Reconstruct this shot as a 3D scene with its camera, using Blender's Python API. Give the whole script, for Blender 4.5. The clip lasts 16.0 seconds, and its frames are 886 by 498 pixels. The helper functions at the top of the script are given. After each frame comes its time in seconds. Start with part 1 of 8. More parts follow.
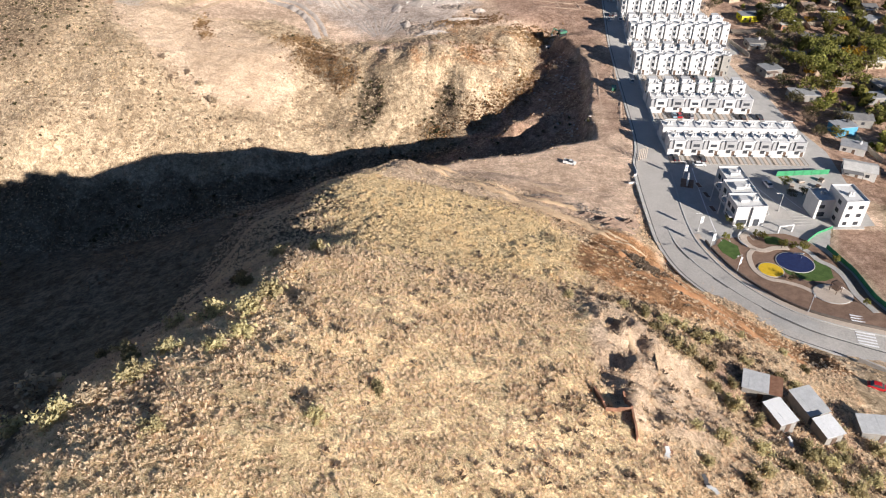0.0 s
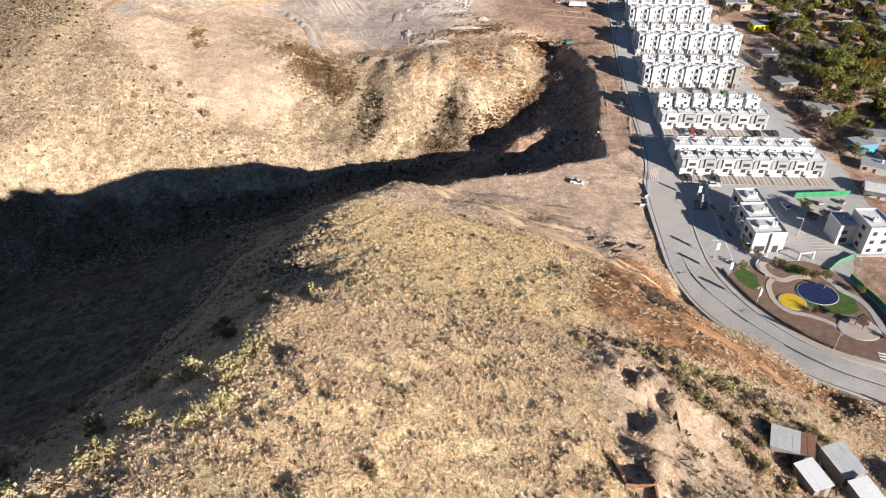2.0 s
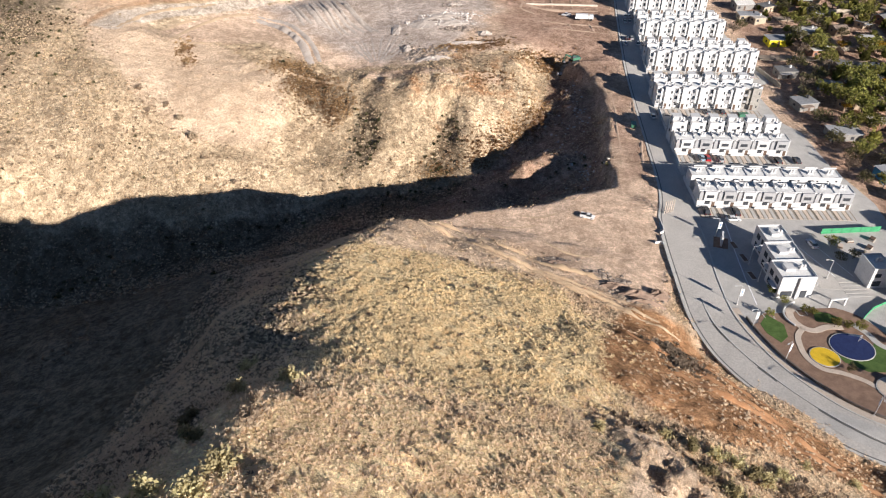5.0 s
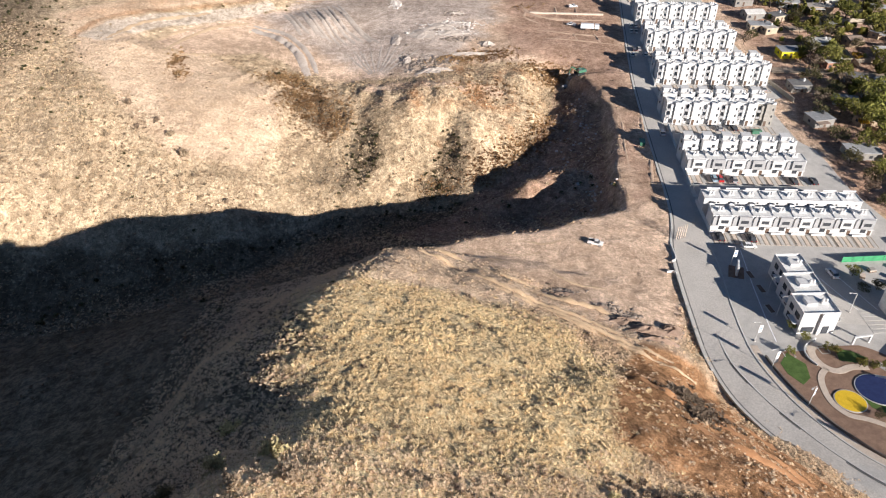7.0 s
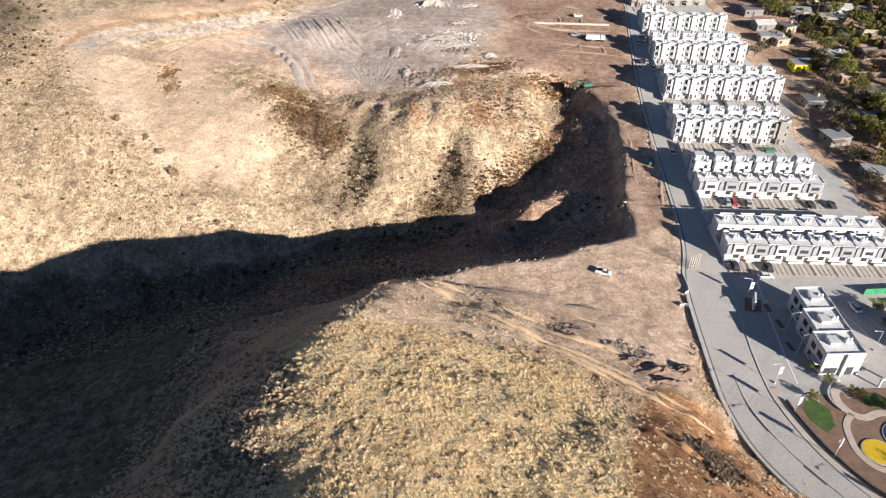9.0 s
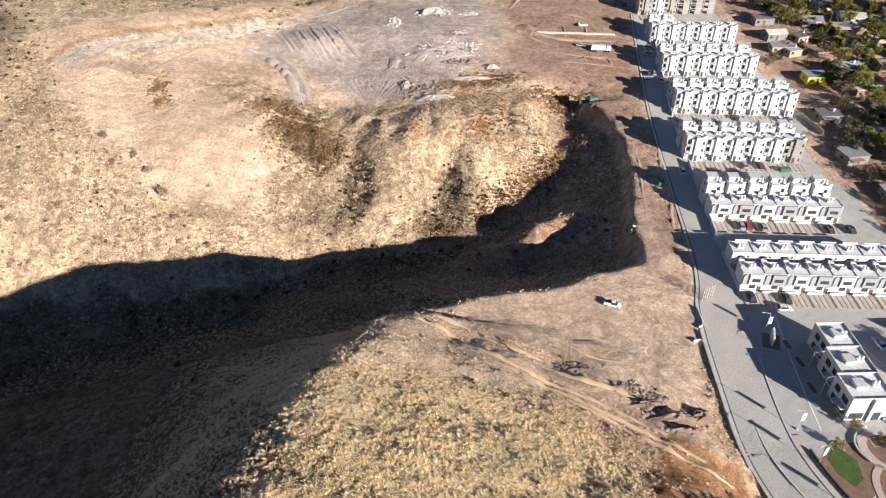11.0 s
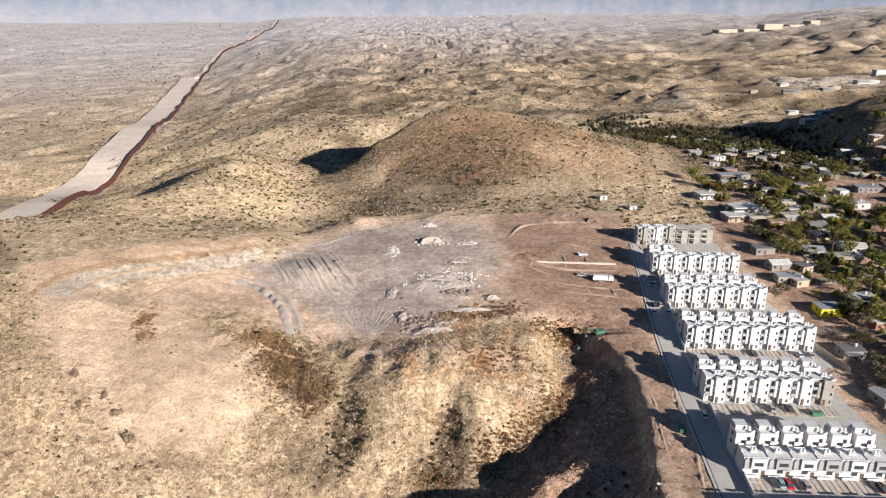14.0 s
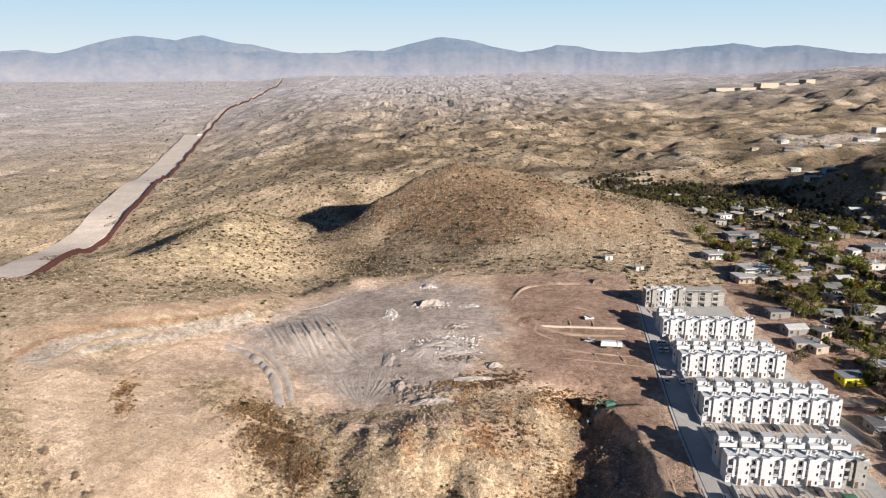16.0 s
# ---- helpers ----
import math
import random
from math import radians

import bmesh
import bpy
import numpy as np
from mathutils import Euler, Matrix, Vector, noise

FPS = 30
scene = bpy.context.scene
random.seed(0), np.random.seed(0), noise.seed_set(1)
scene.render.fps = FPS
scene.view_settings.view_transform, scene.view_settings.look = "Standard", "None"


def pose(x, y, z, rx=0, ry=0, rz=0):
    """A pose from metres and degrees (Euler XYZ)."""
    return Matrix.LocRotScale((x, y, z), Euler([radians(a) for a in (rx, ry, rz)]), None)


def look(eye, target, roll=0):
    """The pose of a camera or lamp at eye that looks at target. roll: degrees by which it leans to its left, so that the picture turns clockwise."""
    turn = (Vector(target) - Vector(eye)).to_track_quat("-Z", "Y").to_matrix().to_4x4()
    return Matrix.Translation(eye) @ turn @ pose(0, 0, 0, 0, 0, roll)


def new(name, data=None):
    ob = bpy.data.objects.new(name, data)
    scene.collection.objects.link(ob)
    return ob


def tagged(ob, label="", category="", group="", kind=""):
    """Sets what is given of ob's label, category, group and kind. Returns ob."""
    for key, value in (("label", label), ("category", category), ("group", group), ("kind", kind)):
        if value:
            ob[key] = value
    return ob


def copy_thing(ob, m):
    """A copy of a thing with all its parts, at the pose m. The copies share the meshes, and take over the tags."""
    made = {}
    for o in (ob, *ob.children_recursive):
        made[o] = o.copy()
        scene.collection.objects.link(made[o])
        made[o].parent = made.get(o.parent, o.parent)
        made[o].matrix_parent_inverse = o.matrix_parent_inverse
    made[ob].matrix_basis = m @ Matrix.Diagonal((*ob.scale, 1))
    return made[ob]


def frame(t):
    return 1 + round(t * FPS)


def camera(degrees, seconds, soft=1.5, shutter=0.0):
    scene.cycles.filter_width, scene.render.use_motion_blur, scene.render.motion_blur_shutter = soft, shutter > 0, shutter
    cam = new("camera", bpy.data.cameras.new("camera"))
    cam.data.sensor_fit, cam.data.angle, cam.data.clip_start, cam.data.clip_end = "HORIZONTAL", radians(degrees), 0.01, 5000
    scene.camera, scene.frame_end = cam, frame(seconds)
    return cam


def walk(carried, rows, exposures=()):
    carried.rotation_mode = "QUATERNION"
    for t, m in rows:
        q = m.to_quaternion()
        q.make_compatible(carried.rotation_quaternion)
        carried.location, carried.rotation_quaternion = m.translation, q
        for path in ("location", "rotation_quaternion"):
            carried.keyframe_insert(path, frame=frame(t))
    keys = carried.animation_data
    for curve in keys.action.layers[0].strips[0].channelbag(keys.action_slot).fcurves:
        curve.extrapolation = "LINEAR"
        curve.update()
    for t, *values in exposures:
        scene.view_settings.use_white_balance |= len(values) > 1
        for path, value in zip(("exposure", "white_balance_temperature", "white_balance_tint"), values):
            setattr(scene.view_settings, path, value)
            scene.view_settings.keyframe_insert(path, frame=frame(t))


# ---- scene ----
# camera: seconds, place, turn to the left, tilt
PATH = [
    (0.0, (0.00, 0.00, 121.00), -2.32, -36.63),
    (0.5, (0.12, 3.29, 120.89), -2.26, -36.63),
    (1.0, (0.24, 6.58, 120.81), -2.21, -36.62),
    (1.5, (0.37, 9.86, 120.76), -2.17, -36.62),
    (2.0, (0.50, 13.14, 120.74), -2.15, -36.61),
    (2.5, (0.64, 16.40, 120.73), -2.13, -36.61),
    (3.0, (0.78, 19.67, 120.75), -2.14, -36.62),
    (3.5, (0.93, 22.93, 120.79), -2.12, -36.62),
    (4.0, (1.08, 26.19, 120.84), -2.11, -36.63),
    (5.25, (1.48, 34.33, 121.05), -2.06, -36.65),
    (6.5, (1.88, 42.47, 121.28), -2.00, -36.68),
    (7.0, (2.05, 45.73, 121.38), -1.95, -36.68),
    (7.5, (2.22, 48.99, 121.48), -1.90, -36.68),
    (8.0, (2.40, 52.25, 121.58), -1.89, -36.65),
    (8.5, (2.57, 55.52, 121.68), -1.87, -36.66),
    (9.0, (2.76, 58.80, 121.77), -1.83, -36.67),
    (10.25, (3.22, 67.03, 121.93), -1.77, -36.70),
    (11.5, (3.70, 75.27, 122.03), -1.71, -36.73),
    (12.0, (3.89, 78.59, 122.03), -1.73, -36.73),
    (12.5, (4.08, 81.92, 122.01), -1.73, -36.78),
    (12.8, (4.20, 83.92, 121.98), -1.73, -36.20),
    (13.0, (4.28, 85.26, 121.96), -1.73, -34.44),
    (13.2, (4.36, 86.60, 121.94), -1.73, -30.50),
    (13.4, (4.44, 87.95, 121.90), -1.73, -26.10),
    (13.5, (4.48, 88.62, 121.88), -1.72, -24.41),
    (13.7, (4.56, 89.97, 121.84), -1.73, -21.70),
    (14.0, (4.68, 91.99, 121.77), -1.73, -19.85),
    (14.5, (4.88, 95.37, 121.64), -1.71, -19.77),
    (14.8, (5.00, 97.40, 121.54), -1.70, -19.50),
    (15.0, (5.08, 98.76, 121.46), -1.70, -18.80),
    (15.3, (5.21, 100.80, 121.33), -1.69, -16.95),
    (15.5, (5.29, 102.17, 121.25), -1.68, -15.93),
    (16.0, (5.49, 105.60, 121.00), -1.65, -15.44),
]
cam = camera(63.95, 16.0, soft=1.1)
walk(cam, [(t, pose(*eye, 90 + tilt, 0, turn)) for t, eye, turn, tilt in PATH], exposures=[(0.0, 1.04), (4.0, 1.04), (6.5, 1.06), (13.0, 1.03), (14.0, 0.89), (16.0, 0.77)])

# light: a low winter sun from behind the right shoulder, under a clear sky
SUN_WAY = Vector((0.622, -0.714, 0.325)).normalized()
world = bpy.data.worlds.new("world")
scene.world = world
world.use_nodes = True
wn, wl = world.node_tree.nodes, world.node_tree.links
sky = wn.new("ShaderNodeTexSky")
sky.sky_type, sky.sun_disc = "NISHITA", False
sky.sun_elevation = math.asin(SUN_WAY.z)
sky.sun_rotation = math.atan2(SUN_WAY.x, SUN_WAY.y)
sky.air_density, sky.dust_density, sky.ozone_density = 0.8, 0.0, 3.0
sky.altitude = 1800
wl.new(sky.outputs["Color"], wn["Background"].inputs["Color"])
wn["Background"].inputs["Strength"].default_value = 0.043
sun = new("sun", bpy.data.lights.new("sun", "SUN"))
sun.data.energy, sun.data.angle, sun.data.color = 5.0, radians(0.5), (1.0, 0.925, 0.85)
sun.matrix_world = look(SUN_WAY * 400, (0, 0, 0))


# ---------------------------------------------------------------- materials
def nodes_of(name, rough=0.9, metal=0.0):
    m = bpy.data.materials.new(name)
    m.use_nodes = True
    b = m.node_tree.nodes["Principled BSDF"]
    b.inputs["Roughness"].default_value, b.inputs["Metallic"].default_value = rough, metal
    b.inputs["Specular IOR Level"].default_value = 0.25
    return m, m.node_tree.nodes, m.node_tree.links, b


def noise_at(n, l, scale, detail=4.0, rough=0.6, vec=None, kind="Object"):
    t = n.new("ShaderNodeTexNoise")
    t.inputs["Scale"].default_value, t.inputs["Detail"].default_value, t.inputs["Roughness"].default_value = scale, detail, rough
    if vec is None:
        if kind == "World":
            vec = n.new("ShaderNodeNewGeometry").outputs["Position"]
        else:
            vec = n.new("ShaderNodeTexCoord").outputs["Object"]
    l.new(vec, t.inputs["Vector"])
    return t.outputs["Fac"]


def ramp(n, l, fac, a, b, lo=0.37, hi=0.63):
    r = n.new("ShaderNodeValToRGB")
    r.color_ramp.elements[0].position, r.color_ramp.elements[1].position = lo, hi
    r.color_ramp.elements[0].color, r.color_ramp.elements[1].color = (*a, 1), (*b, 1)
    l.new(fac, r.inputs["Fac"])
    return r.outputs["Color"]


def mixed(n, l, fac, a, b, how="MIX"):
    m = n.new("ShaderNodeMix")
    m.data_type, m.blend_type = "RGBA", how
    for socket, value in ((0, fac), (6, a), (7, b)):
        if isinstance(value, bpy.types.NodeSocket):
            l.new(value, m.inputs[socket])
        else:
            m.inputs[socket].default_value = value if socket == 0 else (*value, 1)
    return m.outputs[2]


def bumped(n, l, b, fac, strength=0.4, distance=0.05):
    k = n.new("ShaderNodeBump")
    k.inputs["Strength"].default_value, k.inputs["Distance"].default_value = strength, distance
    l.new(fac, k.inputs["Height"])
    l.new(k.outputs["Normal"], b.inputs["Normal"])


def surface(name, low, high, scale=1.0, rough=0.85, metal=0.0, grain=12.0, bump=0.25, distance=0.03, vary=0.0, island=0.0, kind="Object"):
    """Two tones mixed by noise at two scales, with a fine relief."""
    m, n, l, b = nodes_of(name, rough, metal)
    big = noise_at(n, l, scale, 5, 0.65, kind=kind)
    fine = noise_at(n, l, scale * grain, 3, 0.6, kind=kind)
    col = ramp(n, l, big, low, high)
    mid = tuple((x + y) / 2 for x, y in zip(low, high))
    col = mixed(n, l, 0.45, col, ramp(n, l, fine, tuple(v * 0.72 for v in mid), tuple(min(v * 1.25, 1) for v in mid)))
    if vary or island:
        if island:
            pick = n.new("ShaderNodeNewGeometry").outputs["Random Per Island"]
        else:
            pick = n.new("ShaderNodeObjectInfo").outputs["Random"]
        span = max(vary, island)
        tone = ramp(n, l, pick, (1 - span,) * 3, (1 + span * 0.6,) * 3, 0, 1)
        col = mixed(n, l, 1.0, col, tone, "MULTIPLY")
    l.new(col, b.inputs["Base Color"])
    bumped(n, l, b, fine, bump, distance)
    return m


def foliage(name, low, high, span=0.35):
    """Leaves or dry blades: each clump has its own tone."""
    m, n, l, b = nodes_of(name, 0.8)
    b.inputs["Specular IOR Level"].default_value = 0.1
    pick = n.new("ShaderNodeNewGeometry").outputs["Random Per Island"]
    col = ramp(n, l, pick, low, high, 0, 1)
    large = noise_at(n, l, 0.045, 5, kind="World")
    col = mixed(n, l, 1.0, col, ramp(n, l, large, (1 - 1.2 * span, 1 - 1.5 * span, 1 - 1.5 * span), (1 + span, 1 + span, 1 + 0.8 * span)), "MULTIPLY")
    l.new(col, b.inputs["Base Color"])
    thin, both = n.new("ShaderNodeBsdfTranslucent"), n.new("ShaderNodeMixShader")
    l.new(col, thin.inputs["Color"])
    both.inputs[0].default_value = 0.42
    l.new(b.outputs[0], both.inputs[1])
    l.new(thin.outputs[0], both.inputs[2])
    l.new(both.outputs[0], n["Material Output"].inputs["Surface"])
    return m


# ---------------------------------------------------------------- mesh helpers
class Geo:
    """Vertices and faces gathered for one mesh."""

    def __init__(self):
        self.v, self.f = [], []

    def box(self, x0, y0, z0, x1, y1, z1, taper=0.0):
        k, c = len(self.v), taper
        self.v += [(x0, y0, z0), (x1, y0, z0), (x1, y1, z0), (x0, y1, z0), (x0 + c, y0 + c, z1), (x1 - c, y0 + c, z1), (x1 - c, y1 - c, z1), (x0 + c, y1 - c, z1)]
        self.f += [tuple(k + i for i in q) for q in ((3, 2, 1, 0), (4, 5, 6, 7), (0, 1, 5, 4), (1, 2, 6, 5), (2, 3, 7, 6), (3, 0, 4, 7))]
        return self

    def prism(self, ring, z0, z1):
        """An upright prism on a ring of (x, y); z0, z1 numbers or functions of x, y."""
        k, n = len(self.v), len(ring)
        if sum(ring[i - 1][0] * ring[i][1] - ring[i][0] * ring[i - 1][1] for i in range(n)) < 0:
            ring = ring[::-1]
        for z in (z0, z1):
            self.v += [(x, y, z(x, y) if callable(z) else z) for x, y in ring]
        self.f += [tuple(k + n - 1 - i for i in range(n)), tuple(k + n + i for i in range(n))]
        self.f += [(k + i, k + (i + 1) % n, k + n + (i + 1) % n, k + n + i) for i in range(n)]
        return self

    def rod(self, a, b, r0, r1=None, n=8):
        a, b = Vector(a), Vector(b)
        r1, k, way = r0 if r1 is None else r1, len(self.v), (b - a).normalized()
        u = way.orthogonal().normalized()
        w = way.cross(u)
        for p, r in ((a, r0), (b, r1)):
            self.v += [tuple(p + (u * math.cos(i * math.tau / n) + w * math.sin(i * math.tau / n)) * r) for i in range(n)]
        self.f += [tuple(k + n - 1 - i for i in range(n)), tuple(k + n + i for i in range(n))]
        self.f += [(k + i, k + (i + 1) % n, k + n + (i + 1) % n, k + n + i) for i in range(n)]
        return self

    def dome(self, x, y, z, r, h, n=10, rings=3):
        """A drum with a rounded cap."""
        k = len(self.v)
        levels = [(0, r), (h * 0.7, r)] + [(h * (0.7 + 0.3 * math.sin(i * math.pi / 2 / rings)), r * math.cos(i * math.pi / 2 / rings) + 0.02) for i in range(1, rings + 1)]
        for dz, q in levels:
            self.v += [(x + q * math.cos(i * math.tau / n), y + q * math.sin(i * math.tau / n), z + dz) for i in range(n)]
        for j in range(len(levels) - 1):
            self.f += [(k + j * n + i, k + j * n + (i + 1) % n, k + (j + 1) * n + (i + 1) % n, k + (j + 1) * n + i) for i in range(n)]
        self.f.append(tuple(k + (len(levels) - 1) * n + i for i in range(n)))
        return self

    def ribbon(self, left, right, thick):
        """A strip between two lines of (x, y, z), with a depth below it."""
        k, n = len(self.v), len(left)
        for dz in (0, -thick):
            for a, b in zip(left, right):
                self.v += [(a[0], a[1], a[2] + dz), (b[0], b[1], b[2] + dz)]
        m = 2 * n
        for i in range(n - 1):
            j = k + 2 * i
            self.f += [(j, j + 1, j + 3, j + 2), (j + m + 2, j + m + 3, j + m + 1, j + m), (j, j + 2, j + m + 2, j + m), (j + 1, j + m + 1, j + m + 3, j + 3)]
        self.f += [(k, k + m, k + m + 1, k + 1), (k + 2 * n - 2, k + 2 * n - 1, k + m + 2 * n - 1, k + m + 2 * n - 2)]
        return self

    def mesh(self, name, material, smooth=False):
        me = bpy.data.meshes.new(name)
        me.from_pydata(self.v, [], self.f)
        me.materials.append(material)
        if smooth:
            me.polygons.foreach_set("use_smooth", [True] * len(me.polygons))
        me.update()
        return me


def part(name, geo, material, parent, label="", m=None, smooth=False):
    ob = new(name, geo if isinstance(geo, bpy.types.Mesh) else geo.mesh(name, material, smooth))
    ob.parent = parent
    if m is not None:
        ob.matrix_basis = m
    return tagged(ob, label=label)


def thing(name, label, category, m=None, group="", kind=""):
    ob = new(name)
    ob.empty_display_size = 0.3
    if m is not None:
        ob.matrix_basis = m
    return tagged(ob, label, category, group, kind)


def setting(name, geo, material, label, smooth=False):
    ob = new(name, geo if isinstance(geo, bpy.types.Mesh) else geo.mesh(name, material, smooth))
    return tagged(ob, label, name.split("_")[0], kind="structure")


def raw_mesh(name, v, f, material, smooth=False):
    """A mesh of equal-sided faces from arrays."""
    v, f = np.asarray(v, np.float32), np.asarray(f, np.int32)
    me = bpy.data.meshes.new(name)
    me.vertices.add(len(v))
    me.vertices.foreach_set("co", v.ravel())
    me.loops.add(f.size)
    me.loops.foreach_set("vertex_index", f.ravel())
    me.polygons.add(len(f))
    me.polygons.foreach_set("loop_start", np.arange(0, f.size, f.shape[1], dtype=np.int32))
    me.polygons.foreach_set("use_smooth", np.full(len(f), smooth))
    me.materials.append(material)
    me.update(calc_edges=True)
    return me


# ---------------------------------------------------------------- the land
def lattice(seed):
    g = np.random.RandomState(seed)
    a = g.rand(256, 256) * math.tau
    return np.cos(a), np.sin(a)


LATTICE = [lattice(s) for s in range(4)]


def perlin(x, y, seed=0):
    """Gradient noise about 0, of about +-0.7."""
    gx, gy = LATTICE[seed % 4]
    x, y = np.asarray(x, float) + 37.7 * seed, np.asarray(y, float) - 11.3 * seed
    xi, yi = np.floor(x).astype(int), np.floor(y).astype(int)
    u, v = x - xi, y - yi
    su, sv = u * u * u * (u * (u * 6 - 15) + 10), v * v * v * (v * (v * 6 - 15) + 10)

    def dot(a, b):
        i, j = (xi + a) & 255, (yi + b) & 255
        return gx[i, j] * (u - a) + gy[i, j] * (v - b)

    low, high = dot(0, 0) * (1 - su) + dot(1, 0) * su, dot(0, 1) * (1 - su) + dot(1, 1) * su
    return low * (1 - sv) + high * sv


def fractal(x, y, size, octaves=4, seed=0, gain=0.5):
    return sum(gain**k * perlin(x / size * 2**k, y / size * 2**k, seed + k) for k in range(octaves))


def ridged(x, y, size, octaves=4, seed=0):
    return sum(0.5**k * (1 - 2.4 * np.abs(perlin(x / size * 2**k, y / size * 2**k, seed + k))) for k in range(octaves)) / 1.9


def ease(v, a, b):
    k = np.clip((v - a) / (b - a), 0, 1)
    return k * k * (3 - 2 * k)


def shelf(y):
    """Height of the building terrace along its length."""
    return np.interp(y, [150, 175, 270, 300, 320, 350, 383, 415, 470, 520], [0.6, 0, 0, 0.4, 1.0, 2.4, 4.0, 5.6, 6.4, 7.5])


# form lines of the land: crests, feet and beds, as x, y, height
SOUTH_HILL = {
    "crest": [(-56, -80, 68), (-50, 0, 61), (-42, 40, 57), (-38, 62, 54.2), (-36, 81, 47), (-31, 93, 43.9), (-23, 98, 46.4), (-20, 113, 38.4), (-17, 128, 32.6), (-23, 136, 30.6), (-17, 144, 29.4), (-20, 152, 27.8), (-18, 160, 25), (-11, 177, 18.2), (-5, 191, 13.2), (-1, 201, 6)],
    "west_shoulder": [(-48, 73, 45.8), (-37, 101, 37), (-34, 122, 30.6), (-40, 143, 22.5), (-31, 147, 25), (-29, 156, 22.8), (-28, 168, 17.8), (-22, 188, 8.2)],
    "high_flank": [(-20, -60, 62), (-10, 0, 56), (-6, 30, 53), (-4, 69, 47.8), (-12, 78, 48.8), (-10, 96, 43.4), (5, 88, 41.2), (2, 105, 37.6), (-6, 121, 34.2), (3, 134, 29.4), (12, 119, 30.6), (-2, 149, 25.2), (6, 161, 18.2), (-4, 170, 17.6), (10, 192, 6.2), (7, 203, 3.4)],
    "low_flank": [(20, -60, 50), (20, 0, 46), (12, 40, 46), (11, 67, 43.5), (22, 83, 38), (31, 70, 37.4), (38, 88, 30.5), (27, 107, 30), (24, 127, 26.4), (17, 144, 22), (28, 141, 19), (15, 163, 14.6), (24, 172, 10.2), (34, 166, 9), (24, 184, 6.6), (31, 186, 3)],
    "spur": [(47, 84, 27), (46, 98, 26.2), (38, 107, 27), (50, 112, 22.5), (61, 107, 19.7), (59, 115, 18.8), (38, 140, 18), (55, 134, 13), (60, 138, 9.5), (45, 155, 8.5), (52, 167, 4), (60, 160, 4)],
    "foot": [(62, 20, 26), (85, 20, 16), (56, 60, 27), (62, 84, 20), (75, 84, 15), (88, 92, 10), (76, 104, 13), (92, 104, 7), (84, 112, 5), (74, 122, 7), (120, 60, 6), (140, 20, 6)],
    "west_flank": [(-110, -60, 40), (-100, 0, 34), (-92, 60, 22), (-75, 95, 16), (-60, 125, 8), (-52, 150, 4), (-44, 180, 0), (-34, 200, -6), (-16, 208, -6)],
    "west_foot": [(-180, 40, 0), (-170, 110, -14), (-140, 160, -22), (-105, 190, -22), (-75, 210, -21), (-45, 226, -20), (-20, 232, -17)],
}
RAVINE = {
    "bed": [(-330, 170, -58), (-260, 188, -50), (-180, 206, -42), (-120, 224, -35), (-88, 232, -32), (-62, 240, -30), (-45, 250, -28.5), (-30, 262, -27), (-8, 267, -27), (10, 266, -25), (24, 264, -21), (38, 252, -18)],
    "under_rim": [(0, 217, -8), (10, 222, -9), (25, 226, -9), (40, 229, -9), (50, 233, -8), (58, 235, -8)],
    "under_east_rim": [(59, 240, -9), (58, 254, -10), (62, 266, -8), (63, 280, -9), (65, 295, -8), (63, 310, -7)],
    "mound": [(39, 257.5, -11.4), (47, 262.5, -9.8), (36, 264, -16), (45, 256, -14), (44, 269, -15)],
    "gullies": [(-25.5, 278, -20), (-22, 288, -18), (-20.5, 299, -10.5), (3, 274, -24), (7, 279, -21), (11, 285, -17.5), (12.5, 291, -13.5), (12, 298, -8.5), (36, 290, -15)],
    "east_gully": [(58, 333, -6), (56, 326, -8), (54, 315, -10), (46, 296, -13.5), (40, 290, -15.5), (33, 284, -17), (27, 279, -19.5), (21, 274, -21.5)],
    "spurs": [(-14, 282, -18), (-10, 290, -11), (-8, 301, -2.5), (1, 290, -11), (21, 296, -6), (20, 283, -14.5), (45, 311, -4), (33, 311, -3.4), (25, 291, -9)],
    "rim": [(-44, 330, -5), (-27, 319, -4.5), (-8, 308, -1), (12, 306, 0), (30, 322, -1), (46, 328, -1.5), (60, 342, -1)],
}
WEST_SLOPE = {
    "low": [(-150, 238, -18), (-110, 249, -20), (-93, 252, -19.5), (-70, 253, -20), (-52, 258, -25), (-56, 270, -19), (-43, 286, -20.5)],
    "middle": [(-200, 260, -6), (-148, 251, -4), (-120, 266, -5), (-98, 260, -14), (-79, 267, -12.5), (-85, 278, -7), (-76, 300, -2), (-57, 299, -10), (-40, 302, -15), (-45, 320, -7), (-36, 318, -7)],
    "upper": [(-230, 320, 10), (-175, 290, 9), (-138, 276, 1.5), (-122, 290, 8), (-104, 310, 5), (-70, 318, -0.5), (-61, 338, -2.8), (-102, 340, 6)],
    "brow": [(-260, 400, 16), (-200, 370, 19), (-150, 330, 15), (-124, 325, 11), (-121, 343, 12.5)],
}
